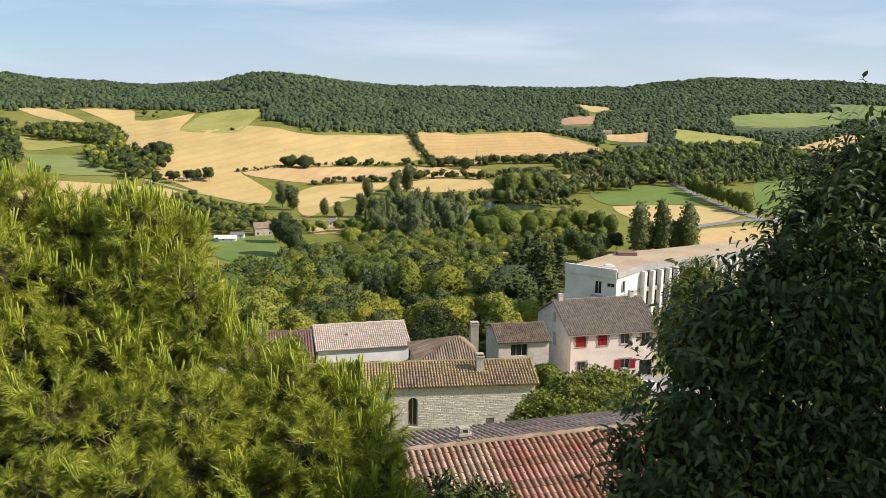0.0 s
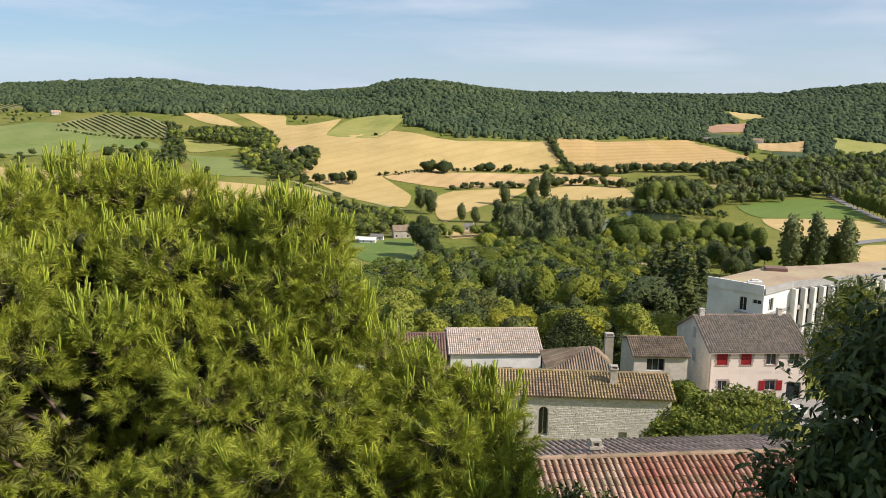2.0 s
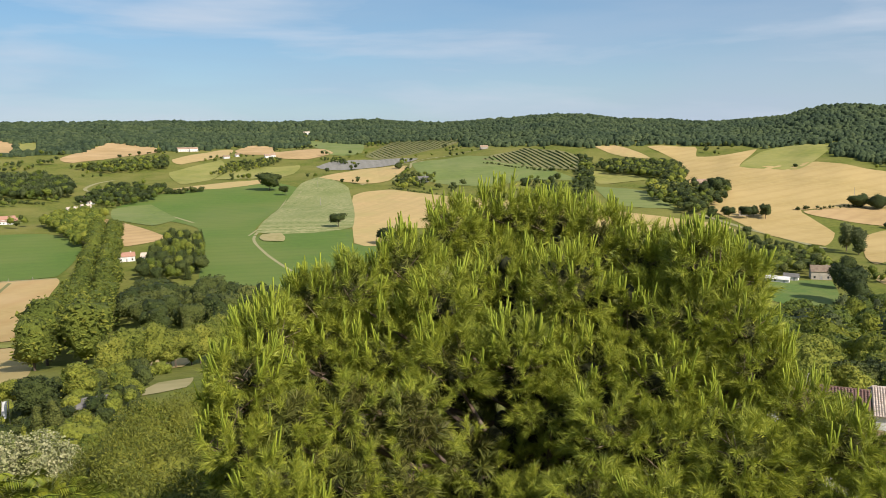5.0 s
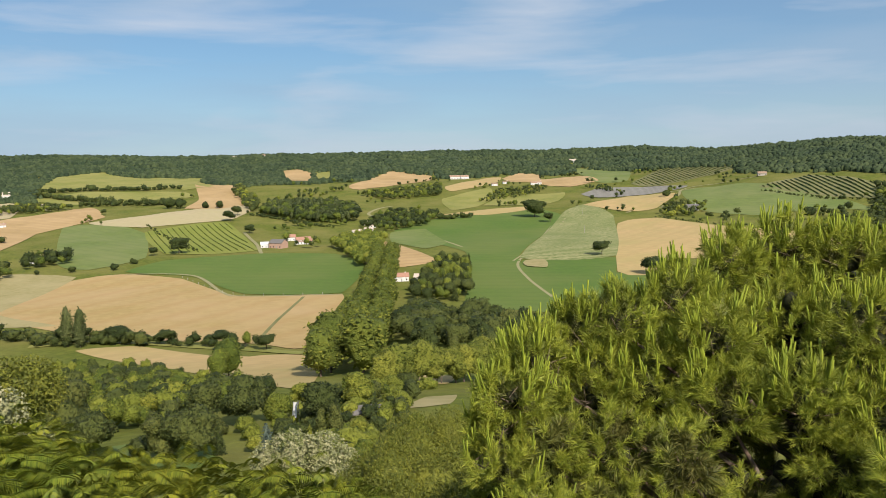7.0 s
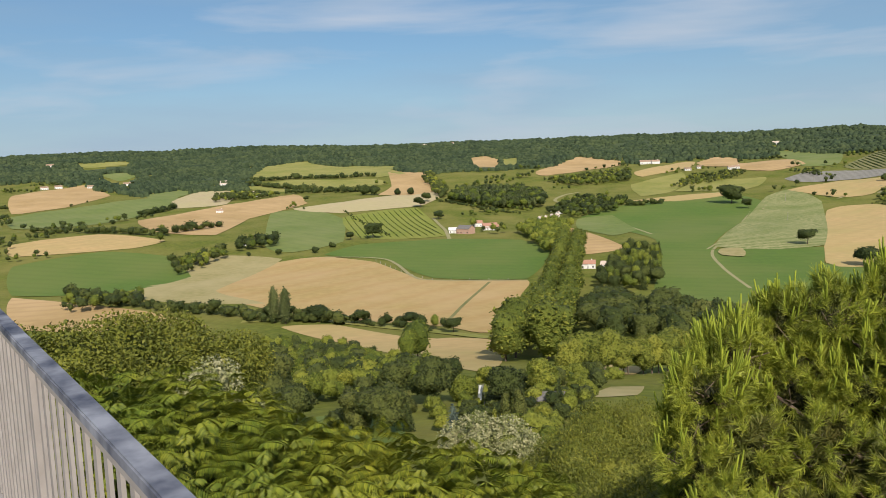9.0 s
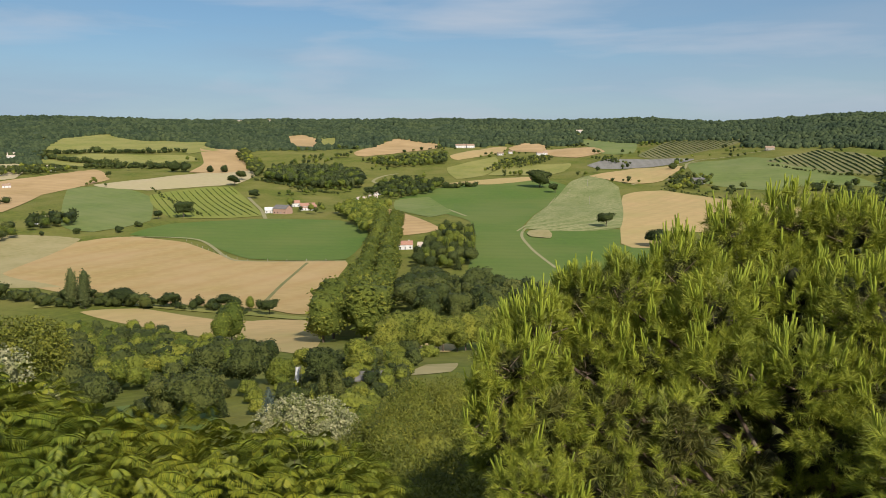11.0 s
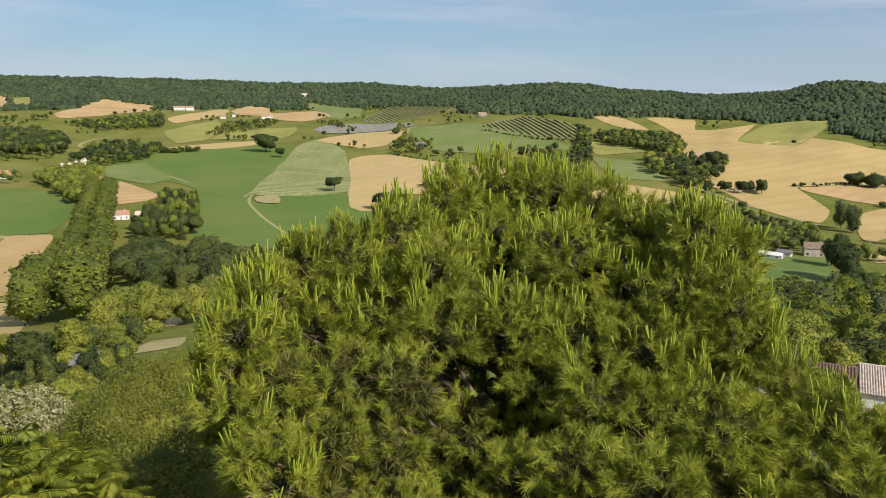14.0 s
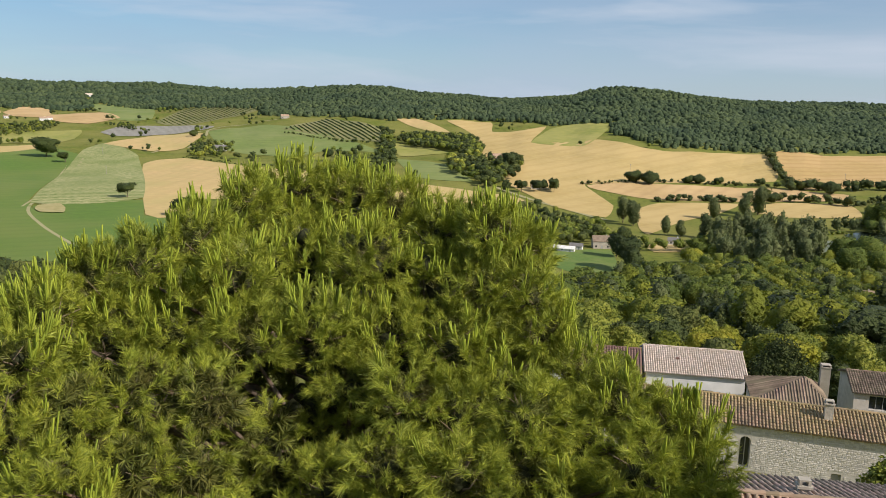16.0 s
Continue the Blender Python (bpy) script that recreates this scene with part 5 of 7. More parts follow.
def brush(tips, axes, needles, length, stem, width, gen, lean):
    """Needles all round the ends of shoots: thin triangles that point forwards and out."""
    n = len(tips)
    a, b = frames_for(axes)
    w = gen.uniform(0, 6.283, (n, needles))
    along = gen.uniform(0, 1, (n, needles)) ** 0.8
    rad = np.cos(w)[..., None] * a[:, None] + np.sin(w)[..., None] * b[:, None]
    root = tips[:, None] - axes[:, None] * (stem * (1 - along))[..., None]
    tilt = lean * (1.25 - 0.6 * along) * gen.uniform(0.7, 1.3, (n, needles))
    d = axes[:, None] * np.cos(tilt)[..., None] + rad * np.sin(tilt)[..., None]
    size = length * gen.uniform(0.75, 1.2, (n, needles))
    tip = root + d * size[..., None]
    tip[..., 2] -= 0.012 * size / 0.12
    side = np.cross(d, gen.normal(size=d.shape))
    side /= np.linalg.norm(side, axis=-1)[..., None] + 1e-9
    v = np.stack([root - side * width, root + side * width, tip], 2).reshape(-1, 3)
    t = np.arange(3 * n * needles).reshape(-1, 3)
    return v, t


def candles(roots, axes, length, radius, gen):
    """Upright young shoots: tapered spikes with hugging short needles."""
    n, sides = len(roots), 5
    a, b = frames_for(axes)
    L = (length * gen.uniform(0.55, 1.3, n))[:, None]
    V = []
    for u, k in ((0.0, 0.8), (0.5, 1.0), (0.95, 0.95), (1.0, 0.4)):
        for j in range(sides):
            w = 6.2832 * j / sides
            V.append(roots + axes * L * u + (a * math.cos(w) + b * math.sin(w)) * radius * k)
    v = np.stack(V, 1)
    m = v.shape[1]
    tri = []
    for i in range(3):
        for j in range(sides):
            p, q = i * sides + j, i * sides + (j + 1) % sides
            tri += [(p, q, q + sides), (p, q + sides, p + sides)]
    t = (np.array(tri)[None] + m * np.arange(n)[:, None, None]).reshape(-1, 3)
    fuzz = brush(roots + axes * L * 0.97, axes, 26, 0.034, 0.16, 0.0034, gen, 0.5)
    return joined((v.reshape(-1, 3), t), fuzz)


def limb_to(base, tip, r0, gen, sides=6):
    base, tip = Vector(base), Vector(tip)
    mid = base.lerp(tip, 0.5) + Vector((gen.normal() * 0.12, gen.normal() * 0.12, -0.10 * (tip - base).length + gen.normal() * 0.05))
    return tube([base, base.lerp(mid, 0.55), mid, mid.lerp(tip, 0.6), tip], [r0, r0 * 0.8, r0 * 0.6, r0 * 0.42, r0 * 0.2], sides)


def build_pine():
    gen = near_rng
    top, rest = lifted(PINE_TOP), lifted(PINE_SIDES + PINE_UPPER)
    low = lifted(PINE_LOWER + PINE_FOOT)
    hollow = lifted(PINE_HOLLOW)
    lobes = top + rest + low + hollow
    ax, ay = -4.9, 7.9
    ob = new("pine_tree")
    ob.location = (ax, ay, float(land(ax, ay)) - 0.2)
    shift = np.array(ob.location)
    tagged(ob, "large pine with bright upright young shoots", "pine tree")

    def leafage(name, v, t, mat, label="", smooth=False):
        return part(name, tri_mesh(name, v - shift, t, mat, smooth), ob, label)

    P, N, K = [], [], []
    for group, per, up in ((top, 46, 0.7), (rest, 40, 0.45), (low, 30, 0.15), (hollow, 14, 0.12)):
        p, n = lobe_points(group, per, gen, -0.55)
        P.append(p)
        N.append(unit_rows(n * 0.9 + np.array([0, 0, up])))
        K.append(np.full(len(p), up) * (n[:, 2] > -0.05))
    P, N, K = np.concatenate(P), np.concatenate(N), np.concatenate(K)
    N = unit_rows(N + gen.normal(size=N.shape) * 0.22)
    # each branch end fans out into a few bristling shoots
    S, A, G = [], [], []
    for k in range(5):
        some = gen.uniform(size=len(P)) < (1.0 if k < 3 else 0.55)
        way = unit_rows(N[some] + np.array([0, 0, 0.18]) + gen.normal(size=(some.sum(), 3)) * 0.42)
        S.append(P[some] + way * gen.uniform(-0.03, 0.13, some.sum())[:, None])
        A.append(way)
        G.append(np.where(some)[0])
    S, A, G = np.concatenate(S), np.concatenate(A), np.concatenate(G)
    leafage("needles", *brush(S, A, 30, 0.118, 0.15, 0.0036, gen, 0.66), NEEDLE)
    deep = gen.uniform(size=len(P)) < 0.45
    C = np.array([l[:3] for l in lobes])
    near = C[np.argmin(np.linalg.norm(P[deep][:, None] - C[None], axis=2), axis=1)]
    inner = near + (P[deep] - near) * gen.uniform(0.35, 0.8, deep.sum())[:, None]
    leafage("inner_needles", *brush(inner, unit_rows(N[deep] + gen.normal(size=(deep.sum(), 3)) * 0.5), 40, 0.13, 0.18, 0.0050, gen, 0.9), SHADE_NEEDLE)
    # dark balls inside the boughs stand in for shade in the gaps
    leafage("inner_foliage", *cores([(x, y, z - 0.1 * r, r) for x, y, z, r in lobes], 0.33, 4), CROWN_SHADE)
    # extra needles in the hollow carry its shade in their dark colour
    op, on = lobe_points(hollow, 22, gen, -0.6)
    leafage("old_needles", *brush(op - on * 0.08, unit_rows(on + gen.normal(size=on.shape) * 0.4), 60, 0.15, 0.15, 0.0065, gen, 1.0), SHADE_NEEDLE, "dull dark old needles")
    # the far side of the crown: the same boughs, further from the lookout and a little lower
    back = [(x * 1.15, y * 1.15, EYE + (z - EYE) * 1.15 - 0.24, r * 1.1) for x, y, z, r in lobes]
    bp, bn = lobe_points(back, 26, gen, -0.6)
    leafage("far_needles", *brush(bp, unit_rows(bn * 0.8 + np.array([0, 0, 0.4]) + gen.normal(size=bn.shape) * 0.3), 40, 0.17, 0.17, 0.0110, gen, 1.0), NEEDLE)
    # unseen dark balls deep in the crown, added to block the sun
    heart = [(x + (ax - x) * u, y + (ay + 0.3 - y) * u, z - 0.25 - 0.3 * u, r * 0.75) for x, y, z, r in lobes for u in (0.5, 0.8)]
    leafage("far_foliage", *cores([(x, y, z - 0.1 * r, r) for x, y, z, r in back] + heart, 0.45, 5), CROWN_SHADE)
    # young shoots in clusters at the ends of the upper twigs
    clump = np.array([noise.noise(Vector(p) * 1.9) for p in P])
    bearing = gen.uniform(size=len(P)) < np.clip((K - 0.14) * 2.0, 0, 0.95) * np.clip(0.6 + 2.2 * clump, 0.06, 1.2)
    pick = bearing[G] & (A[:, 2] > 0.2)
    leafage("young_growth", *candles(S[pick] - A[pick] * 0.03, unit_rows(A[pick] * 0.45 + np.array([0, 0, 1.0]) + gen.normal(size=(pick.sum(), 3)) * 0.07), 0.185, 0.0095, gen), CANDLE, "bright yellow-green upright shoots")
    # trunk and boughs
    base = np.array([ax, ay, shift[2] - 0.3])
    crown_z = EYE - 2.6
    trunk = tube([base, base + [0.15, 0.1, 2.5], (ax + 0.1, ay + 0.05, EYE - 5.2), (ax - 0.2, ay + 0.3, crown_z), (-5.3, 8.4, EYE - 2.1)], [0.26, 0.23, 0.19, 0.11, 0.03], 12)
    leafage("trunk", *trunk, PINE_BARK, "reddish grey scaly trunk", True)
    limbs, twigs = [], []
    for x, y, z, r in lobes:
        u = min(1.0, max(0.0, (z - 1.5 - (EYE - 6.5)) / 5.0))
        root = (ax + 0.1 - 0.3 * u, ay + 0.05 + 0.3 * u, EYE - 6.2 + 4.0 * u)
        limbs.append(limb_to(root, (x, y, z - 0.25 * r), 0.055, gen))
        for j in range(7):
            d = gen.normal(size=3)
            d /= np.linalg.norm(d)
            d[2] = abs(d[2]) * 0.6
            twigs.append(limb_to((x, y, z - 0.25 * r), np.array([x, y, z]) + d * r * 0.95, 0.012, gen, 4))
    leafage("branchwork", *joined(*limbs), PINE_BARK, "", True)
    leafage("dead_wood", *joined(*twigs), DEAD_TWIG, "bare grey-brown inner twigs")["kind"] = "stuff"
    return ob


pine = build_pine()


def leaf_blades(points, axes, up, length, width, gen, fine=True):
    """Pointed leaves folded along the midrib, six triangles each."""
    n = len(points)
    side = unit_rows(np.cross(axes, up))
    nor = np.cross(side, axes)
    L = (length * gen.uniform(0.65, 1.25, n))[:, None]
    W = L * width
    if not fine:
        v = np.stack([points, points + axes * L * 0.45 + side * W + nor * W * 0.3, points + axes * L - nor * L * 0.12, points + axes * L * 0.45 - side * W + nor * W * 0.3], 1).reshape(-1, 3)
        return v, (np.array([[0, 1, 2], [0, 2, 3]])[None] + 4 * np.arange(n)[:, None, None]).reshape(-1, 3)
    mid1, mid2, tip = points + axes * L * 0.3 - nor * L * 0.02, points + axes * L * 0.68 - nor * L * 0.06, points + axes * L - nor * L * 0.16
    v = np.stack([points, mid1 + side * W + nor * W * 0.35, mid1, mid1 - side * W + nor * W * 0.35, mid2 + side * W * 0.72 + nor * W * 0.2, mid2, mid2 - side * W * 0.72 + nor * W * 0.2, tip], 1).reshape(-1, 3)
    tri = np.array([[0, 1, 2], [0, 2, 3], [1, 4, 5], [1, 5, 2], [2, 5, 6], [2, 6, 3], [4, 7, 5], [5, 7, 6]])
    t = (tri[None] + 8 * np.arange(n)[:, None, None]).reshape(-1, 3)
    return v, t


def leafy(name, label, category, lobes, per_area, length, width, mat, foot, gen, droop=0.6, inner=0.8, bark=BARK, low=-0.8, trunk=0.12, core=0.0, sprigs=0, shag=0.0):
    """A near tree or shrub: leaves of real shape on its boughs, and stems up from its foot."""
    lobes = lifted(lobes)
    ob = new(name)
    ob.location = (foot[0], foot[1], float(land(*foot)) - 0.1)
    shift = np.array(ob.location)
    tagged(ob, label, category)
    p, n = lobe_points(lobes, per_area, gen, low)
    q, m = lobe_points(lobes, per_area * inner, gen, low)
    C = np.array([l[:3] for l in lobes])
    near = C[np.argmin(np.linalg.norm(q[:, None] - C[None], axis=2), axis=1)]
    q = near + (q - near) * gen.uniform(0.4, 0.85, len(q))[:, None]
    p = p + n * np.clip(gen.normal(0, shag, len(n)), -2 * shag, 1.1 * shag)[:, None]
    p, n = np.concatenate([p, q]), np.concatenate([n, m])
    ax = unit_rows(n * 0.6 + gen.normal(size=n.shape) * 0.55 + np.array([0, 0, -droop]))
    v, t = leaf_blades(p, ax, unit_rows(n + np.array([0, 0, 0.8]) + gen.normal(size=n.shape) * 0.35), length, width, gen, sprigs > 0)
    if sprigs:
        k = gen.integers(0, len(n), sprigs)
        way = unit_rows(n[k] + gen.normal(size=(sprigs, 3)) * 0.4 + np.array([0, 0, 0.35]))
        for j in range(9):
            u = 0.04 + 0.034 * j
            root = p[k] + way * u - np.array([0, 0, 1.0]) * u * u * 0.8
            sd = unit_rows(np.cross(way, np.array([[0, 0, 1.0]])) * (1 if j % 2 else -1) + way * 0.7 - np.array([0, 0, 0.5]) + gen.normal(size=way.shape) * 0.2)
            v, t = joined((v, t), leaf_blades(root, sd, unit_rows(np.array([0, 0, 1.0]) + gen.normal(size=way.shape) * 0.3), length, width, gen))
    if core:
        v, t = joined((v, t), cores(lobes, core, 3))
    part("leaves", tri_mesh("leaves", v - shift, t, mat), ob)
    stems = []
    for x, y, z, r in lobes:
        stems.append(limb_to(shift, (x, y, z), trunk * 0.35, gen, 5))
        for j in range(4):
            d = gen.normal(size=3)
            stems.append(limb_to((x, y, z), np.array([x, y, z]) + d / np.linalg.norm(d) * r * 0.9, trunk * 0.09, gen, 4))
    v, t = joined(*stems)
    part("branchwork", tri_mesh("branchwork", v - shift, t, bark, True), ob)
    return ob


leafy("broadleaf_tree", "dark green leafy tree with drooping pointed leaves", "tree", DARK_TREE_UPPER + DARK_TREE_LOWER, 440, 0.095, 0.19, DARK_LEAF, (4.4, 6.2), near_rng, 0.75, 0.9, sprigs=560, shag=0.2, core=0.7)
leafy("fig_tree", "leafy green garden tree beside the stone building", "tree", FIG, 75, 0.22, 0.40, LEAF_MID, (10.5, 45.0), near_rng, 0.2, 0.6, core=0.6)
leafy("garden_shrub", "green shrub behind the tiled roof", "shrub", CHURCH_BUSH, 40, 0.25, 0.4, LEAF_MID, (-9.5, 73), near_rng, 0.2, 0.5, core=0.75)
leafy("garden_tree", "dense round dark green garden tree", "tree", GARDEN_TREE, 30, 0.3, 0.34, LEAF_DARK, (-0.5, 92), near_rng, 0.1, 0.5, core=0.8)
leafy("acacia_tree", "yellow-green tree in front of the white building", "tree", ACACIA, 40, 0.20, 0.34, LEAF_PLANE, (31, 80), near_rng, 0.2, 0.6, core=0.7)
leafy("roof_shrub", "green shrub in front of the red tiled roof", "shrub", FRONT_SHRUB, 70, 0.16, 0.30, LEAF_DARK, (1.0, 15.8), near_rng, 0.2, 0.6, core=0.6)
leafy("hackberry_tree", "leafy green tree below the terrace railing", "tree", HACKBERRY, 125, 0.14, 0.34, LEAF_OLIVE, (-29, 4.5), near_rng, 0.25, 0.6, core=0.72)
leafy("hillside_bush", "olive-green bushes on the steep slope", "shrub", OLIVE_BUSH, 150, 0.14, 0.15, LEAF_OLIVE, (-21, 16), near_rng, 0.0, 0.7, core=0.6)
leafy("elder_bush", "shrub with cream-white blossom", "shrub", ELDER, 110, 0.10, 0.5, FLOWER, (-22, 6.2), near_rng, -0.2, 0.5, core=0.6)
leafy("clematis_bush", "bush covered with cream-white blossom", "shrub", CLEMATIS, 70, 0.15, 0.5, FLOWER, (-46, 17), near_rng, -0.2, 0.5, core=0.65)


def build_sumac(label, lobes, per_area, frond, foot):
    """A thicket of feathered leaves: each frond a bent rib with pairs of leaflets."""
    gen = near_rng
    lobes = lifted(lobes)
    ob = new("ailanthus_thicket")
    ob.location = (foot[0], foot[1], float(land(*foot)) - 0.1)
    shift = np.array(ob.location)
    tagged(ob, label, "shrub")
    p, n = lobe_points(lobes, per_area, gen, -0.2)
    p = p + gen.normal(size=p.shape) * [0.05, 0.05, 0.10]
    d = unit_rows(n * [1, 1, 0.35] + gen.normal(size=n.shape) * [0.5, 0.5, 0.15] + np.array([0, 0, 0.15]))
    L = frond * gen.uniform(0.7, 1.25, len(p))
    pts, axs, ups, lens = [], [], [], []
    side = unit_rows(np.cross(d, np.array([[0, 0, 1.0]])))
    for k in range(1, 15):
        u = k / 14
        rib = p + d * (L * u)[:, None] - np.array([0, 0, 1.0]) * (L * 0.42 * u * u)[:, None]
        way = unit_rows(d - np.array([0, 0, 0.84 * u]))
        for s in ((-1, 1) if k < 14 else (0,)):
            pts.append(rib)
            axs.append(unit_rows(side * s + way * (0.45 if s else 1) - np.array([0, 0, 0.28])))
            ups.append(np.tile(np.array([[0, 0, 1.0]]), (len(p), 1)) + way * 0.4)
            lens.append(L * 0.28 * math.sin(math.pi * (0.12 + 0.78 * u)) + 0.02)
    pts, axs, ups, lens = (np.concatenate(v) for v in (pts, axs, ups, lens))
    sd = unit_rows(np.cross(axs, unit_rows(ups)))
    ln = (lens * gen.uniform(0.8, 1.2, len(lens)))[:, None]
    v = np.stack([pts, pts + axs * ln * 0.4 + sd * ln * 0.10, pts + axs * ln - np.array([0, 0, 0.30]) * ln, pts + axs * ln * 0.4 - sd * ln * 0.10], 1).reshape(-1, 3)
    t = (np.array([[0, 1, 2], [0, 2, 3]])[None] + 4 * np.arange(len(pts))[:, None, None]).reshape(-1, 3)
    part("fronds", tri_mesh("fronds", v - shift, t, FROND), ob)
    stems = []
    for x, y, z, r in lobes:
        stems.append(limb_to((x * 0.97, y * 0.97, float(land(x * 0.97, y * 0.97))), (x, y, z), 0.035, gen, 5))
    v, t = joined(*stems)
    part("branchwork", tri_mesh("branchwork", v - shift, t, BARK, True), ob)
    # darker green balls under the fronds put the thicket's inner shade into colour
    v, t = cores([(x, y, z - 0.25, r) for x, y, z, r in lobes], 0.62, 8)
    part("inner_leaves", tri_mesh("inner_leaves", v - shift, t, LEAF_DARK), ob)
    return ob


build_sumac("thicket of feathery yellow-green ailanthus below the terrace", SUMAC, 62, 0.36, (-9.5, 2.5))
build_sumac("feathery yellow-green ailanthus below the terrace", SUMAC_BACK, 34, 0.42, (-14.5, 3.0))

# ---- buildings ----
STONE = material("pale_limestone", (0.50, 0.45, 0.37), (0.36, 0.32, 0.26), 0.35, 0.95, 0.03, 0.12, (0.30, 0.27, 0.22), 2.5, per_object=0.14)
MORTAR = material("lime_mortar", (0.57, 0.525, 0.455), (0.49, 0.45, 0.39), 0.3, 0.95, 0.02, 0.1)
GABLE = material("weathered_render", (0.60, 0.54, 0.47), (0.44, 0.40, 0.34), 0.45, 0.95, 0.03, 0.2, (0.66, 0.60, 0.52), 1.6)
PINK = material("pink_cream_render", (0.76, 0.65, 0.58), (0.70, 0.59, 0.52), 0.8, 0.9, 0.01, 0.2, (0.64, 0.55, 0.48), 2.5)
FADED = material("faded_wall_paint", (0.58, 0.50, 0.45), (0.66, 0.57, 0.51), 0.25, 0.9)
QUOIN = material("grey_stone_trim", (0.36, 0.285, 0.25), (0.28, 0.23, 0.20), 0.2, 0.9, 0.01, 0.1)
WHITEWALL = material("white_render", (0.79, 0.775, 0.74), (0.70, 0.685, 0.65), 0.9, 0.9, 0.01, 0.3, (0.56, 0.54, 0.50), 2.5)
OLDTILE = material("old_canal_tile", (0.34, 0.22, 0.14), (0.22, 0.145, 0.10), 0.30, 0.9, 0.01, 0.1, (0.38, 0.30, 0.20), 1.6, island=0.3, per_object=0.12)
MOSSTILE = material("lichen_canal_tile", (0.29, 0.20, 0.13), (0.165, 0.118, 0.085), 0.45, 0.95, 0.012, 0.1, (0.36, 0.28, 0.125), 4.5, island=0.3)
GREYTILE = material("grey_lichen_tile", (0.25, 0.195, 0.145), (0.135, 0.105, 0.08), 0.22, 0.95, 0.012, 0.1, (0.31, 0.25, 0.20), 0.9, island=0.35, per_object=0.15)
REDTILE = material("red_canal_tile", (0.285, 0.130, 0.066), (0.19, 0.090, 0.052), 0.22, 0.85, 0.01, 0.1, (0.37, 0.235, 0.155), 0.8, island=0.35, per_object=0.16)
PALETILE = material("pale_pink_tile", (0.57, 0.475, 0.37), (0.46, 0.37, 0.28), 0.4, 0.9, 0.01, 0.1, (0.58, 0.49, 0.41), 1.5, island=0.2)
BROWNTILE = material("brown_lichen_tile", (0.21, 0.15, 0.105), (0.12, 0.09, 0.068), 0.25, 0.95, 0.012, 0.1, (0.28, 0.225, 0.15), 1.3, island=0.35)
MAROON = material("brown_ribbed_roof", (0.20, 0.115, 0.09), (0.15, 0.09, 0.07), 0.5, 0.85, 0.01, 0.2, (0.24, 0.15, 0.12), 2, island=0.15)
SLATE = material("grey_brown_flat_tile", (0.25, 0.21, 0.175), (0.17, 0.145, 0.12), 0.35, 0.9, 0.01, 0.15, (0.30, 0.23, 0.17), 2.2, island=0.3)
GRAVELROOF = material("brown_gravel_roof", (0.38, 0.28, 0.19), (0.30, 0.225, 0.155), 0.9, 0.95, 0.02, 0.3, (0.44, 0.37, 0.22), 5)
CONCRETE = material("grey_concrete", (0.40, 0.39, 0.37), (0.32, 0.31, 0.30), 0.5, 0.9, 0.01, 0.2, (0.28, 0.27, 0.26), 2)
REDPAINT = material("red_shutter_paint", (0.30, 0.014, 0.020), (0.23, 0.012, 0.016), 0.3, 0.5)
GREYPAINT = material("grey_paint", (0.34, 0.34, 0.33), (0.27, 0.27, 0.26), 0.3, 0.6)
GLASS = material("dark_window_glass", (0.03, 0.035, 0.04), (0.02, 0.024, 0.03), 0.5, 0.08, spec=0.6)
ORANGETILE = material("orange_tile", (0.42, 0.235, 0.16), (0.34, 0.19, 0.13), 0.5, 0.9, island=0.2)
BRICKWALL = material("orange_brick", (0.48, 0.31, 0.23), (0.40, 0.26, 0.19), 0.4, 0.95)
GREYROOF = material("grey_sheet_roof", (0.20, 0.19, 0.175), (0.15, 0.142, 0.13), 0.8, 0.9, spec=0.1)
ASPHALT = material("road_asphalt", (0.21, 0.205, 0.20), (0.16, 0.155, 0.15), 0.8, 0.9, patch=(0.26, 0.25, 0.23), patch_size=8)
TRACK = material("pale_dirt_track", (0.32, 0.285, 0.14), (0.25, 0.235, 0.10), 1.5, 0.95, patch=(0.34, 0.32, 0.16), patch_size=6)


def box(x0, y0, z0, x1, y1, z1):
    v = np.array([(x, y, z) for z in (z0, z1) for y in (y0, y1) for x in (x0, x1)], float)
    q = [(0, 2, 3, 1), (4, 5, 7, 6), (0, 1, 5, 4), (2, 6, 7, 3), (0, 4, 6, 2), (1, 3, 7, 5)]
    return v, q


def solid(name, pieces, mat, parent, label="", place=None):
    """Boxes and other quad pieces as one part."""
    V, F, base = [], [], 0
    for v, q in pieces:
        V += [tuple(p) for p in v]
        F += [tuple(i + base for i in f) for f in q]
        base += len(v)
    return part(name, mesh_of(name, V, F, mat), parent, label, place)


def wall_pieces(x0, x1, y0, y1, z0, z1, holes):
    """A wall along x as boxes that leave the holes (x0, x1, z0, z1) open."""
    out, cuts = [], sorted({x0, x1, *[h[0] for h in holes], *[h[1] for h in holes]})
    for a, b in zip(cuts, cuts[1:]):
        z = z0
        for h in sorted((h for h in holes if h[0] <= a and h[1] >= b), key=lambda h: h[2]):
            if h[2] > z:
                out.append(box(a, y0, z, b, y1, h[2]))
            z = h[3]
        if z1 > z:
            out.append(box(a, y0, z, b, y1, z1))
    return out


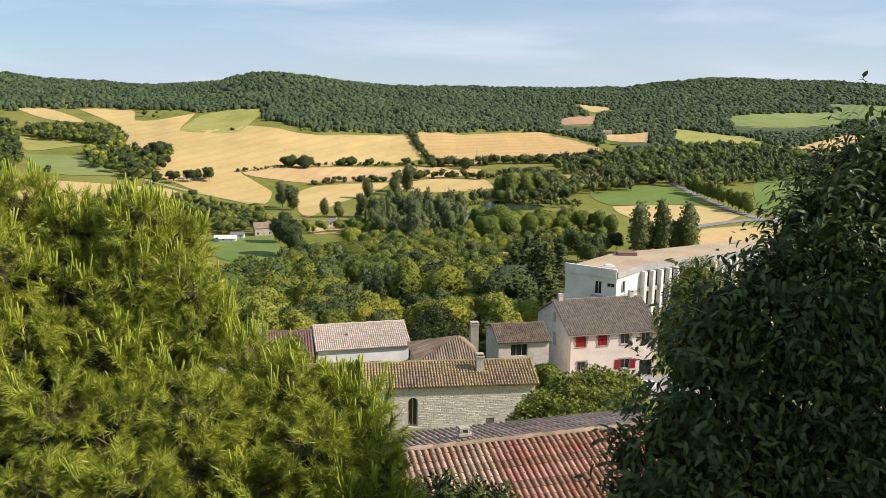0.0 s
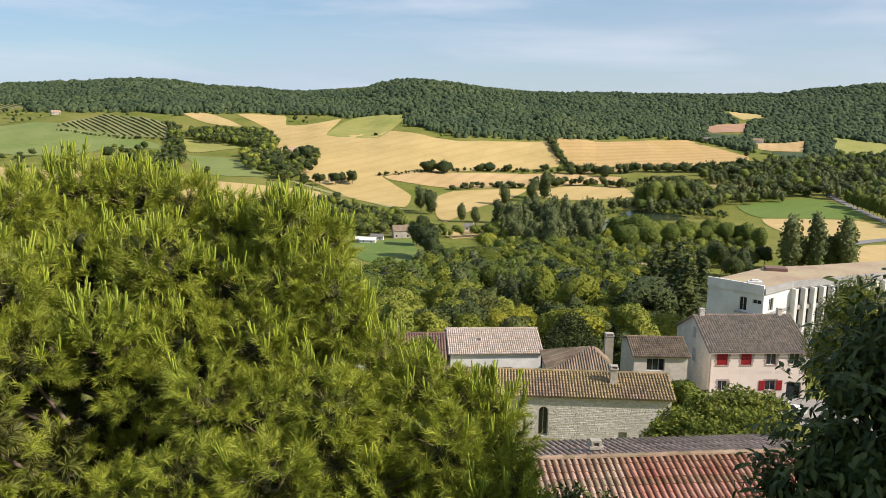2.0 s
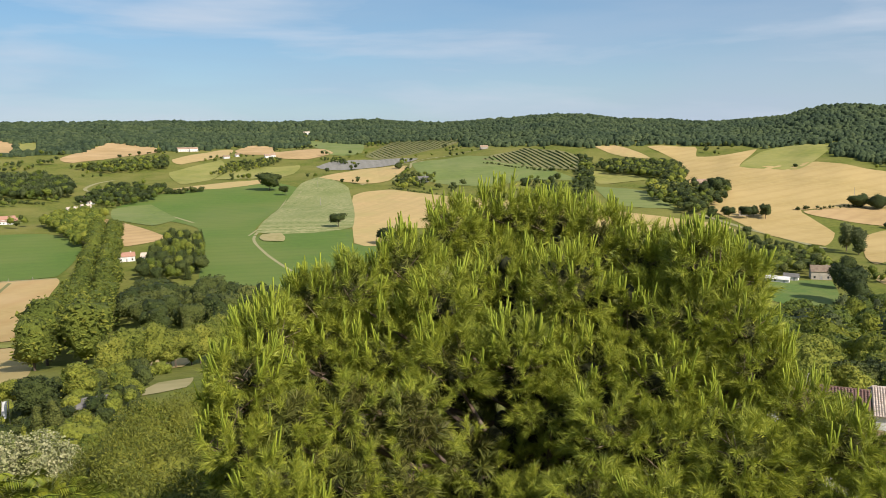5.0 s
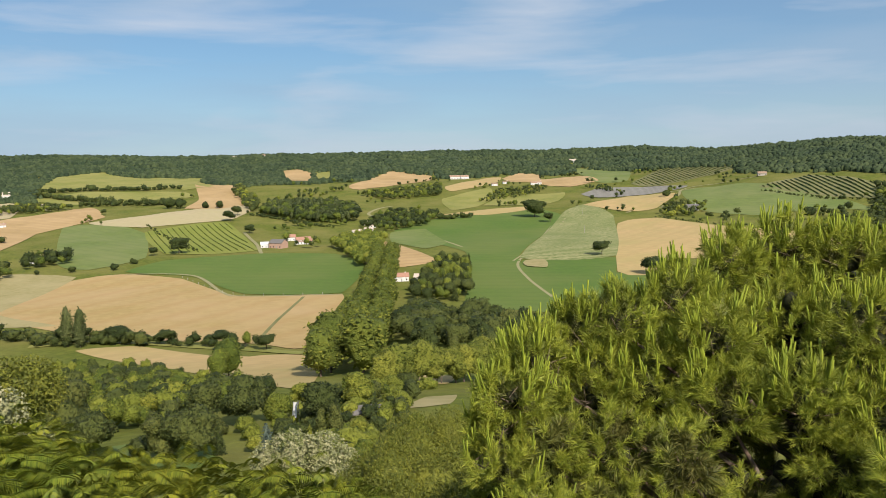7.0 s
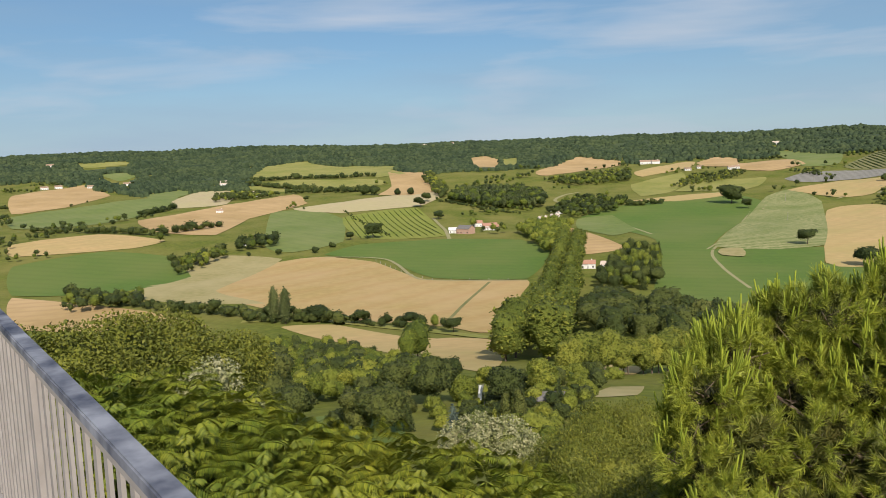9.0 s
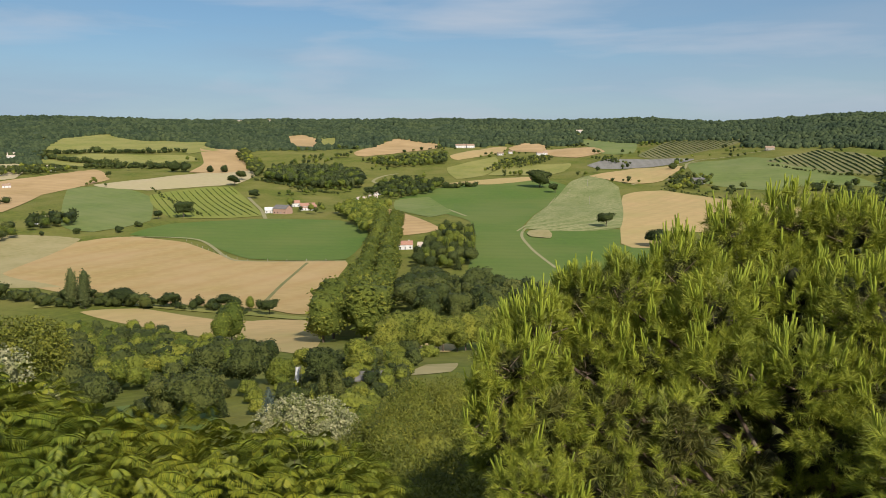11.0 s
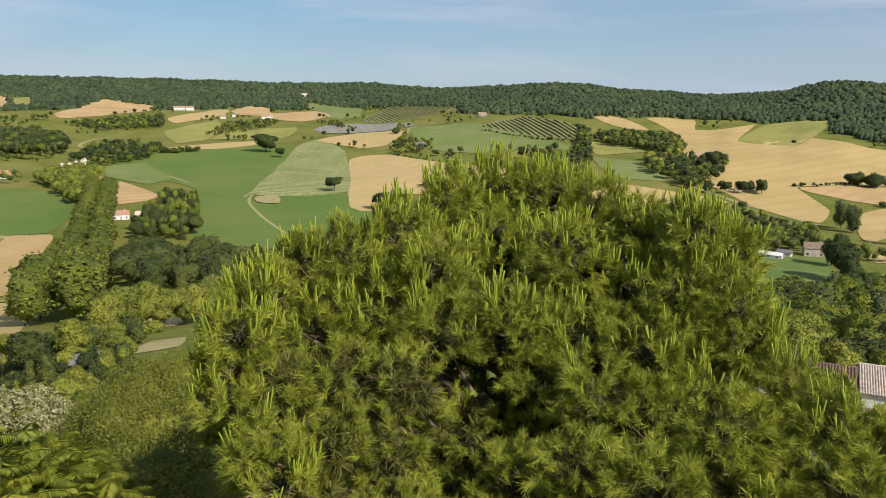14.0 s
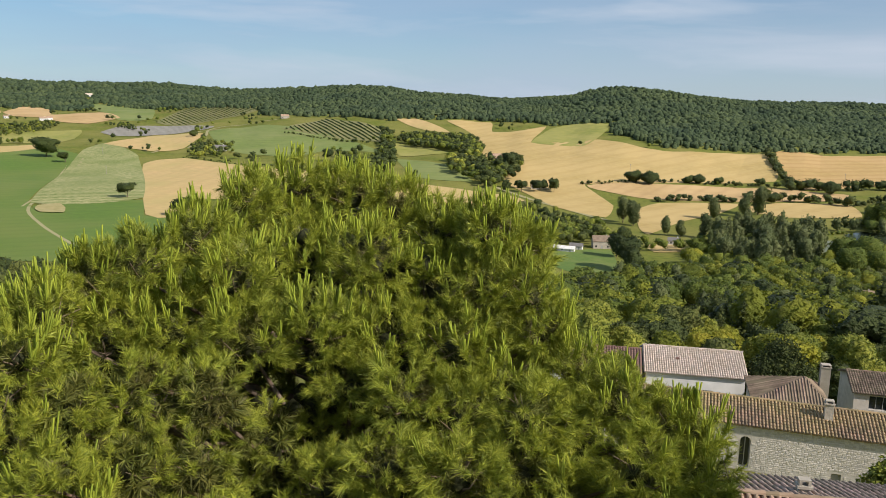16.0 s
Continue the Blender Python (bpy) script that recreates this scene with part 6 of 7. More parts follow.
def canal(length, width, seed, course=0.34):
    """One run of overlapping half-round tiles down a slope: x across, y down the slope."""
    gen = random.Random(seed)
    V, F, arc = [], [], 5
    n = max(1, int(length / course))
    for k in range(n):
        y0, y1 = k * length / n, (k + 1) * length / n + 0.05
        dz, dx = gen.uniform(-0.008, 0.012), gen.uniform(-0.008, 0.008)
        base = len(V)
        for y, lift, wide in ((y0, 0.0, 0.86), (y1, 0.028, 1.0)):
            for j in range(arc + 1):
                a = math.pi * j / arc
                V.append((-math.cos(a) * width * 0.36 * wide + dx, y, math.sin(a) * width * 0.33 * wide + lift + dz))
        for j in range(arc):
            F.append((base + j, base + j + 1, base + arc + 2 + j, base + arc + 1 + j))
        F.append(tuple(base + arc + 1 + j for j in range(arc, -1, -1)))
    return V, F


def slope_place(corner, along, down, drop, run):
    """Pose of a roof slope: x along the ridge, y down the slope."""
    x = Vector((along[0], along[1], 0)).normalized()
    y = Vector((down[0] * run, down[1] * run, -drop)).normalized()
    m = Matrix.Identity(4)
    for i, c in enumerate((x, y, x.cross(y))):
        m.col[i].xyz = c
    m.col[3].xyz = corner
    return m


def tiled_slope(parent, name, mat, length, slope, pitch, place, flip=False, apart=False, label="", mats=None):
    """A slope of canal tiles on a board; the runs are parts of their own where they can be told apart."""
    n = int(length / pitch)
    board = solid(name, [box(0, -0.02, -0.10, length, slope + 0.03, -0.012)], mat, parent, label, place)
    stock = [mesh_of("tile_run", *canal(slope, pitch, k), mat) for k in range(4)] if apart else None
    V, F = [], []
    for k in range(n):
        x = (k + 0.5) * length / n
        if apart:
            m = mats(x) if mats else mat
            me = stock[k % 4]
            if m is not mat:
                key = (m.name, name, k % 4)
                if key not in STOCK_RUNS:
                    STOCK_RUNS[key] = mesh_of("tile_run", *canal(slope, pitch, k), m)
                me = STOCK_RUNS[key]
            part("tile_run", me, board, "", Matrix.Translation((x, 0, 0)))
        else:
            v, f = canal(slope, pitch, k)
            base = len(V)
            V += [(p[0] + x, p[1], p[2]) for p in v]
            F += [tuple(i + base for i in q) for q in f]
    if not apart:
        tiles = part("tile_cover", mesh_of("tile_cover", V, F, mat), board)
        tiles["kind"] = "stuff"
    return board


STOCK_RUNS = {}


def house(name, label, corner, along, length, depth, eave, rise, base, wall, roof, pitch=0.25, holes=(), over=0.3, gable=None, ridge_tiles=None, apart=False, roof_mats=None, back_roof=None, walls=True, category="house"):
    """A gabled house. corner: plan place of the near eave's left end; along: the eave's way; depth runs away from the lookout.
    eave and base are heights over the eye. Local axes: x along the eave, y into the house, z up from the base."""
    along = Vector(along).normalized()
    ob = new(name)
    ob.matrix_basis = Matrix.LocRotScale((corner[0], corner[1], EYE + base), Euler((0, 0, math.atan2(along.y, along.x))), None)
    tagged(ob, label, category)
    h, t, half = eave - base, 0.45, depth / 2
    if walls:
        solid("wall", wall_pieces(0, length, 0, t, 0, h, holes), wall, ob)
        solid("wall", [box(0, depth - t, 0, length, depth, h)], wall, ob)
        for x0, x1 in ((0, t), (length - t, length)):
            v = [(x, y, z) for x in (x0, x1) for y, z in ((t, 0), (depth - t, 0), (depth - t, h + rise * t / half), (half, h + rise - 0.02), (t, h + rise * t / half))]
            q = [(0, 1, 2, 3, 4), (9, 8, 7, 6, 5)] + [(i, i + 5, (i + 1) % 5 + 5, (i + 1) % 5) for i in range(5)]
            solid("gable_wall", [(v, q)], gable or wall, ob)
    run = half + over
    drop = rise * run / half
    slope = math.hypot(run, drop)
    top = h + rise + 0.12
    tiled_slope(ob, "roof", roof, length + 2 * over, slope, pitch, slope_place((length + over, half, top), (-1, 0), (0, -1), drop, run), apart=apart, mats=roof_mats)
    tiled_slope(ob, "roof", back_roof or roof, length + 2 * over, slope, pitch, slope_place((-over, half, top), (1, 0), (0, 1), drop, run), apart=apart)
    v, f = canal(length + 2 * over, 0.34, 5, 0.42)
    part("ridge", mesh_of("ridge", [(p[1] - over, p[0] + half, p[2] + top + 0.01) for p in v], f, ridge_tiles or roof), ob)["kind"] = "stuff"
    return ob


def window(parent, x0, x1, z0, z1, depth_in=0.16, frame_mat=None, arch=False, shutters=None, surround=None, muntins=1, half_open=False):
    """A window in the near wall: frame, pane, and closed shutters or a stone surround where it has them."""
    w = part("window", mesh_of("window_frame", [], [], frame_mat or GREYPAINT), parent)
    me_pieces = [box(x0, depth_in, z0, x0 + 0.07, depth_in + 0.06, z1), box(x1 - 0.07, depth_in, z0, x1, depth_in + 0.06, z1), box(x0 + 0.07, depth_in, z1 - 0.07, x1 - 0.07, depth_in + 0.06, z1), box(x0 + 0.07, depth_in, z0, x1 - 0.07, depth_in + 0.06, z0 + 0.07)]
    for k in range(muntins):
        c = x0 + (x1 - x0) * (k + 1) / (muntins + 1)
        me_pieces.append(box(c - 0.03, depth_in, z0 + 0.07, c + 0.03, depth_in + 0.06, z1 - 0.07))
    V, F = [], []
    for v, q in me_pieces:
        F += [tuple(i + len(V) for i in f) for f in q]
        V += [tuple(p) for p in v]
    w.data = mesh_of("window_frame", V, F, frame_mat or GREYPAINT)
    solid("pane", [box(x0 + 0.05, depth_in + 0.075, z0 + 0.05, x1 - 0.05, depth_in + 0.095, z1 - 0.05)], GLASS, w)
    if shutters:
        mid = (x0 + x1) / 2
        for a, b in ((x0 + 0.01, mid - 0.012), (mid + 0.012, x1 - 0.01)):
            boards = [box(a + (b - a) * k / 4 + 0.006, 0.05, z0 + 0.02, a + (b - a) * (k + 1) / 4 - 0.006, 0.085, z1 - 0.02) for k in range(4)]
            boards += [box(a, 0.03, z, b, 0.05, z + 0.09) for z in (z0 + 0.2, z1 - 0.35)]
            solid("shutter", boards, shutters, w, "closed boarded shutter")
    if surround:
        n = 4
        for s, x in ((-1, x0), (1, x1)):
            for k in range(n):
                z = z0 + (z1 - z0) * k / n
                wide = 0.34 if k % 2 else 0.20
                a, b = (x - wide, x) if s < 0 else (x, x + wide)
                solid("trim_stone", [box(a, -0.02, z + 0.01, b, 0.0, z + (z1 - z0) / n - 0.01)], surround, w)
        solid("lintel", [box(x0 - 0.25, -0.022, z1, x1 + 0.25, 0.0, z1 + 0.2)], surround, w)
        solid("sill", [box(x0 - 0.15, -0.08, z0 - 0.09, x1 + 0.15, 0.02, z0)], surround, w)
    return w


def chimney(parent, x, y, z0, z1, wx, wy, mat, pots=0):
    c = solid("chimney", [box(x - wx, y - wy, z0, x + wx, y + wy, z1), box(x - wx - 0.06, y - wy - 0.06, z1 + 0.003, x + wx + 0.06, y + wy + 0.06, z1 + 0.1)], mat, parent)
    solid("chimney_cap", [box(x - wx, y - wy, z1 + 0.25, x + wx, y + wy, z1 + 0.31), box(x - wx, y - wy, z1 + 0.103, x - wx + 0.1, y + wy, z1 + 0.247), box(x + wx - 0.1, y - wy, z1 + 0.103, x + wx, y + wy, z1 + 0.247)], mat, c)
    return c


# the old hall with the long lichen-covered roof
hall = house("stone_hall", "long limestone hall with a lichen-covered tile roof", (-13.0, 60.97), (0.993, 0.121), 21.1, 5.9, -23.75, 0.98, -32.5, MORTAR, MOSSTILE, 0.25, [(10.35, 11.15, 5.2, 7.75), (16.95, 17.65, 4.6, 5.75)], gable=STONE, category="building")
window(hall, 10.35, 11.15, 5.2, 7.75, 0.3, muntins=1)
arch = []
for k in range(8):  # the round head of the tall window
    a0, a1 = math.pi * k / 8, math.pi * (k + 1) / 8
    c, q = 10.75, 0.4
    x0, x1 = c - q * math.cos(a0), c - q * math.cos(a1)
    z0, z1 = 7.35 + q * math.sin(a0), 7.35 + q * math.sin(a1)
    v = [(x, y, z) for y in (0.004, 0.29) for x, z in ((x0, z0), (x1, z1), (x1, 7.752), (x0, 7.752))]
    arch.append((v, [(0, 1, 2, 3), (7, 6, 5, 4), (0, 4, 5, 1), (1, 5, 6, 2), (2, 6, 7, 3), (3, 7, 4, 0)]))
solid("arch_head", arch, MORTAR, hall, "pale round arch of dressed stone")
solid("door", [box(16.97, 0.25, 4.6, 17.63, 0.3, 5.73)], GREYPAINT, hall, "small grey wooden hatch")
chimney(hall, 16.6, 1.7, 8.7, 10.6, 0.30, 0.28, STONE)

# the near house with the red roof
red = house("tiled_house", "low house with a red and grey canal-tile roof", (-1.6, 22.95), (0.962, 0.273), 12.0, 7.2, -13.85, 1.05, -19.5, STONE, REDTILE, 0.245, over=0.25, apart=True, roof_mats=lambda x: OLDTILE if x > 7.9 else REDTILE, back_roof=GREYTILE, ridge_tiles=OLDTILE)
chimney(red, 3.9, 4.6, 6.0, 6.75, 0.2, 0.16, STONE)

# the pink house
pink = house("pink_house", "pink rendered village house with red shutters", (16.59, 98.61), (0.971, 0.238), 12.6, 11.7, -30.3, 3.0, -38.0, PINK, SLATE, 0.32, [(0.85, 2.25, 5.95, 7.4), (3.95, 5.3, 5.95, 7.4), (7.2, 8.5, 5.95, 7.4), (10.2, 11.5, 5.95, 7.4), (7.3, 8.7, 2.6, 3.9), (10.1, 12.0, 0.3, 3.6), (1.2, 2.4, 2.6, 3.9)], gable=GABLE)
for a, b, sh in ((0.85, 2.25, REDPAINT), (3.95, 5.3, REDPAINT), (7.2, 8.5, None), (10.2, 11.5, None)):
    window(pink, a, b, 5.95, 7.4, shutters=sh, surround=QUOIN)
window(pink, 7.3, 8.7, 2.6, 3.9, surround=QUOIN)
window(pink, 1.2, 2.4, 2.6, 3.9, surround=QUOIN)
for a, b in ((6.5, 7.25), (8.75, 9.5)):
    solid("shutter", [box(a, -0.06, 2.6, b, -0.02, 3.9), box(a, -0.085, 2.8, b, -0.063, 2.9), box(a, -0.085, 3.5, b, -0.063, 3.6)], REDPAINT, pink, "open red shutter")
# a dark glass sheet closes the opening and stands in for its shade
solid("doorway", [box(10.1, 0.3, 0.3, 12.0, 0.36, 3.6)], GLASS, pink, "dark pane in place of the shaded passage")
solid("gutter", [box(-0.3, -0.46, 7.56, 12.9, -0.36, 7.64)], QUOIN, pink)
solid("downpipe", [box(0.10, -0.12, 0.2, 0.2, -0.02, 7.5)], GABLE, pink)
words = bpy.data.curves.new("faded_lettering", "FONT")
words.body, words.size, words.extrude, words.space_character = "HOTEL", 0.72, 0.003, 1.2
words.materials.append(FADED)
sign = new("faded_lettering", words)
sign.parent, sign["label"] = pink, "faded grey painted capital letters"
sign.matrix_basis = pose(2.55, -0.006, 4.75, 90, 0, 0)
for k in range(2):  # further painted words, past reading
    solid("faded_lettering", [box(6.0 + 2.5 * k, -0.006, 4.78, 8.0 + 2.5 * k, -0.003, 5.2)], FADED, pink, "faded unreadable wall lettering")
for x in (0.9, 11.3):
    chimney(pink, x, 5.85, 10.2, 11.4, 0.3, 0.28, GABLE)
solid("blind_window", [box(-0.03, 4.6, 4.8, 0.0, 5.7, 6.6), box(-0.03, 5.0, 7.9, 0.0, 5.9, 9.3)], CONCRETE, pink, "walled-up gable window")

# houses behind the hall
white = house("white_house", "white rendered house with a pale tile roof", (-13.66, 83.9), (0.970, 0.242), 10.2, 8.6, -27.95, 1.5, -36.0, WHITEWALL, PALETILE, 0.24, [(2.2, 3.6, 4.2, 6.4), (5.6, 7.0, 4.2, 6.4)])
for a in (2.2, 5.6):
    window(white, a, a + 1.4, 4.2, 6.4, frame_mat=WHITEWALL)
solid("roof_vent", [box(3.2, 2.0, 8.95, 3.55, 2.3, 9.15)], MAROON, white)
brown = house("brown_roofed_house", "low house with a brown ribbed roof", (-26.5, 79.95), (0.975, 0.222), 12.6, 9.4, -28.3, 1.5, -36.0, WHITEWALL, MAROON, 0.30)
chimney(brown, 7.2, 4.7, 9.0, 10.1, 0.28, 0.28, STONE)
small = house("outbuilding", "small stone outbuilding with an old tile roof", (6.9, 91.8), (0.986, 0.164), 6.3, 7.0, -29.3, 1.2, -36.5, GABLE, BROWNTILE, 0.25, [(1.5, 3.6, 5.4, 6.9)])
window(small, 1.5, 3.6, 5.4, 6.9, muntins=2)


def hip_cottage():
    """A stone cottage under a four-sided roof that rises to a point, with a tall stack beside it."""
    ob = new("stone_cottage")
    ob.matrix_basis = Matrix.LocRotScale((-2.4, 76.9, EYE - 34.5), Euler((0, 0, math.atan2(0.162, 0.987))), None)
    tagged(ob, "stone cottage with a worn four-sided tile roof", "house")
    w, d, h = 6.4, 6.6, 7.6
    for x0, y0, x1, y1 in ((0, 0, w, 0.45), (0, d - 0.45, w, d), (0, 0.45, 0.45, d - 0.45), (w - 0.45, 0.45, w, d - 0.45)):
        solid("wall", [box(x0, y0, 0, x1, y1, h)], STONE, ob)
    o, peak = 0.3, (4.7, 3.4, h + 1.8)
    rim = [(-o, -o), (w + o, -o), (w + o, d + o), (-o, d + o)]
    V = [(x, y, h - 0.02) for x, y in rim] + [(x, y, h + 0.12) for x, y in rim] + [peak]
    part("roof_deck", mesh_of("roof_deck", V, [(3, 2, 1, 0), (0, 1, 5, 4), (1, 2, 6, 5), (2, 3, 7, 6), (3, 0, 4, 7), (4, 5, 8), (5, 6, 8), (6, 7, 8), (7, 4, 8)], BROWNTILE), ob)
    V, F = [], []
    apex = Vector(peak)
    for a, b in zip(rim, rim[1:] + rim[:1]):
        p, q = Vector((*a, h + 0.13)), Vector((*b, h + 0.13))
        n = (q - p).cross(apex - p).normalized()
        cols = int((q - p).length / 0.26)
        for k in range(cols):
            u = (k + 0.5) / cols
            foot = p.lerp(q, u)
            foot_u = (apex - p).dot((q - p).normalized()) / (q - p).length
            frac = u / foot_u if u < foot_u else (1 - u) / (1 - foot_u)
            up = (apex - p.lerp(q, foot_u)) * frac
            side = (q - p).normalized() * 0.095
            base = len(V)
            for c in (foot, foot + up):
                V += [(c - side)[:], (c + n * 0.085)[:], (c + side)[:]]
            F += [(base, base + 1, base + 4, base + 3), (base + 1, base + 2, base + 5, base + 4)]
    part("tile_cover", mesh_of("tile_cover", V, F, BROWNTILE), ob)["kind"] = "stuff"
    chimney(ob, 6.85, 5.2, 0.0, 10.0, 0.44, 0.36, STONE)
    return ob


hip_cottage()


def stone_face(parent, length, z0, z1, holes, seed):
    """Rubble stones proud of a wall's near face, past counting."""
    gen = random.Random(seed)
    V, F, z = [], [], z0
    while z < z1 - 0.1:
        h = gen.uniform(0.11, 0.19)
        x = 0.02
        while x < length - 0.1:
            w = gen.uniform(0.16, 0.40)
            x1, zz = min(x + w, length) - 0.018, min(z + h, z1) - 0.016
            bare = noise.noise(Vector((x * 0.45, z * 0.6, seed))) + gen.uniform(-0.25, 0.25) > -0.42  # the rest lies under old plaster
            if bare and not any(x < c[1] + 0.05 and x1 > c[0] - 0.05 and z < c[3] + 0.05 and zz > c[2] - 0.05 for c in holes):
                out, b = gen.uniform(0.008, 0.022), len(V)
                V += [(x, 0.0, z), (x1, 0.0, z), (x1, 0.0, zz), (x, 0.0, zz)]
                V += [(x + 0.02, -out, z + 0.015), (x1 - 0.02, -out * gen.uniform(0.7, 1.2), z + 0.02), (x1 - 0.015, -out, zz - 0.02), (x + 0.025, -out, zz - 0.015)]
                F += [(b + 4, b + 5, b + 6, b + 7), (b, b + 1, b + 5, b + 4), (b + 1, b + 2, b + 6, b + 5), (b + 2, b + 3, b + 7, b + 6), (b + 3, b, b + 4, b + 7)]
            x += w
        z += h
    ob = part("rubble_facing", mesh_of("rubble_facing", V, F, RUBBLE), parent, "pale coursed limestone rubble")
    ob["kind"] = "stuff"


RUBBLE = material("limestone_rubble", (0.62, 0.575, 0.50), (0.52, 0.48, 0.415), 0.35, 0.95, 0.02, 0.1, (0.48, 0.44, 0.38), 2.5, island=0.16)
stone_face(hall, 21.1, 0.0, 8.75, [(10.35, 11.15, 5.2, 7.75), (16.95, 17.65, 4.6, 5.75)], 3)


def build_school():
    """The long white building with fins: walls, a flat roof of two wings, fins, bands and windows."""
    A, B, C, E = Vector((20.93, 131.96)), Vector((28.58, 126.81)), Vector((34.22, 133.23)), Vector((69.5, 155.4))
    back = [Vector((79.0, 170.0)), Vector((41.0, 149.0)), Vector((32.5, 145.5))]
    top, base = -28.5, -43.5
    ob = new("school_building")
    ob.location = (A.x, A.y, EYE + base)
    tagged(ob, "long white modern building with vertical fins", "building")
    ring = [A, B, C, E] + back
    h = top - base
    loc = [p - A for p in ring]

    def side(p, q, name, mat, z0, z1, out=0.0, thick=0.3, holes=()):
        d = (q - p).normalized()
        m = Matrix.LocRotScale((p.x - A.x, p.y - A.y, 0), Euler((0, 0, math.atan2(d.y, d.x))), None)
        return solid(name, wall_pieces(0, (q - p).length, -out, thick, z0, z1, holes), mat, ob, "", m), m

    L = (B - A).length
    _, m = side(A, B, "wall", WHITEWALL, 0, h, holes=[(5.4, 6.6, 11.2, 13.4), (7.5, 8.9, 12.6, 13.3), (5.4, 6.6, 7.6, 9.6)])
    w = part("window_group", mesh_of("window_group", [(0, 0, 0)], [], WHITEWALL), ob, "", m)
    for x0, x1, z0, z1 in ((5.4, 6.6, 11.2, 13.4), (7.5, 8.9, 12.6, 13.3), (5.4, 6.6, 7.6, 9.6)):
        window(w, x0, x1, z0, z1, frame_mat=WHITEWALL)
    solid("balcony_slab", [box(4.9, -0.5, 10.75, 9.1, 0, 11.0)], CONCRETE, ob, "", m)
    _, m = side(B, C, "wall", WHITEWALL, 0, h, holes=[(1.7, 3.0, 11.3, 13.4)])
    w = part("window_group", mesh_of("window_group", [(0, 0, 0)], [], WHITEWALL), ob, "", m)
    window(w, 1.7, 3.0, 11.3, 13.4, frame_mat=WHITEWALL)
    for z in (10.6, 7.2):
        solid("band", [box(0, -0.06, z, (C - B).length, 0, z + 0.55)], CONCRETE, ob, "", m)
    run = (E - C).length
    _, m = side(C, E, "back_wall", WHITEWALL, 0, h, 0, 0.3)
    n = int(run / 2.0)
    for k in range(n + 1):
        solid("fin", [box(k * 2.0 - 0.28, -1.15, 0, k * 2.0 + 0.28, -0.002, h - 0.8)], WHITEWALL, ob, "", m)
    for z in (0.8, 4.1, 7.4, 10.7):
        solid("band", [box(0.3, -0.75, z, run, -0.003, z + 0.7)], CONCRETE, ob, "", m)
        for k in range(n):
            if z < 10.8:
                solid("pane", [box(k * 2.0 + 0.3, -0.2, z + 0.72, k * 2.0 + 1.7, -0.14, z + 3.2)], GLASS, ob, "", m)
    side(E, back[0], "wall", WHITEWALL, 0, h)
    # flat gravel roof with a low rim and a slight crown
    mid = sum((Vector(p) for p in loc), Vector((0, 0))) / len(loc)
    V = [(p.x, p.y, h + 0.05) for p in loc] + [(p.x, p.y, h - 0.25) for p in loc]
    n2 = len(loc)
    F = [tuple(range(n2)), tuple(range(2 * n2 - 1, n2 - 1, -1))] + [(i, i + n2, (i + 1) % n2 + n2, (i + 1) % n2) for i in range(n2)]
    part("roof", mesh_of("roof", V, F, GRAVELROOF), ob, "flat brown gravel roof")
    for p, q in zip(ring[:4], ring[1:4] + [back[0]]):
        side(p, q, "roof_rim", CONCRETE if p is not A else WHITEWALL, h - 0.75, h + (0.75 if p is A else 0.30), 0.25, 0.12)
    rl = Vector((28.0, 131.0)) - A
    solid("roof_hatch", [box(rl.x - 1.2, rl.y - 0.8, h + 0.05, rl.x + 1.0, rl.y + 0.6, h + 0.55), box(rl.x - 0.6, rl.y - 0.5, h + 0.553, rl.x + 0.5, rl.y + 0.3, h + 0.8)], WHITEWALL, ob)
    rl = Vector((33.0, 143.0)) - A
    solid("stair_head", [box(rl.x - 1, rl.y - 1, h + 0.05, rl.x + 2.5, rl.y + 1.2, h + 0.6)], MAROON, ob, "dark low roof housing")
    return ob


build_school()


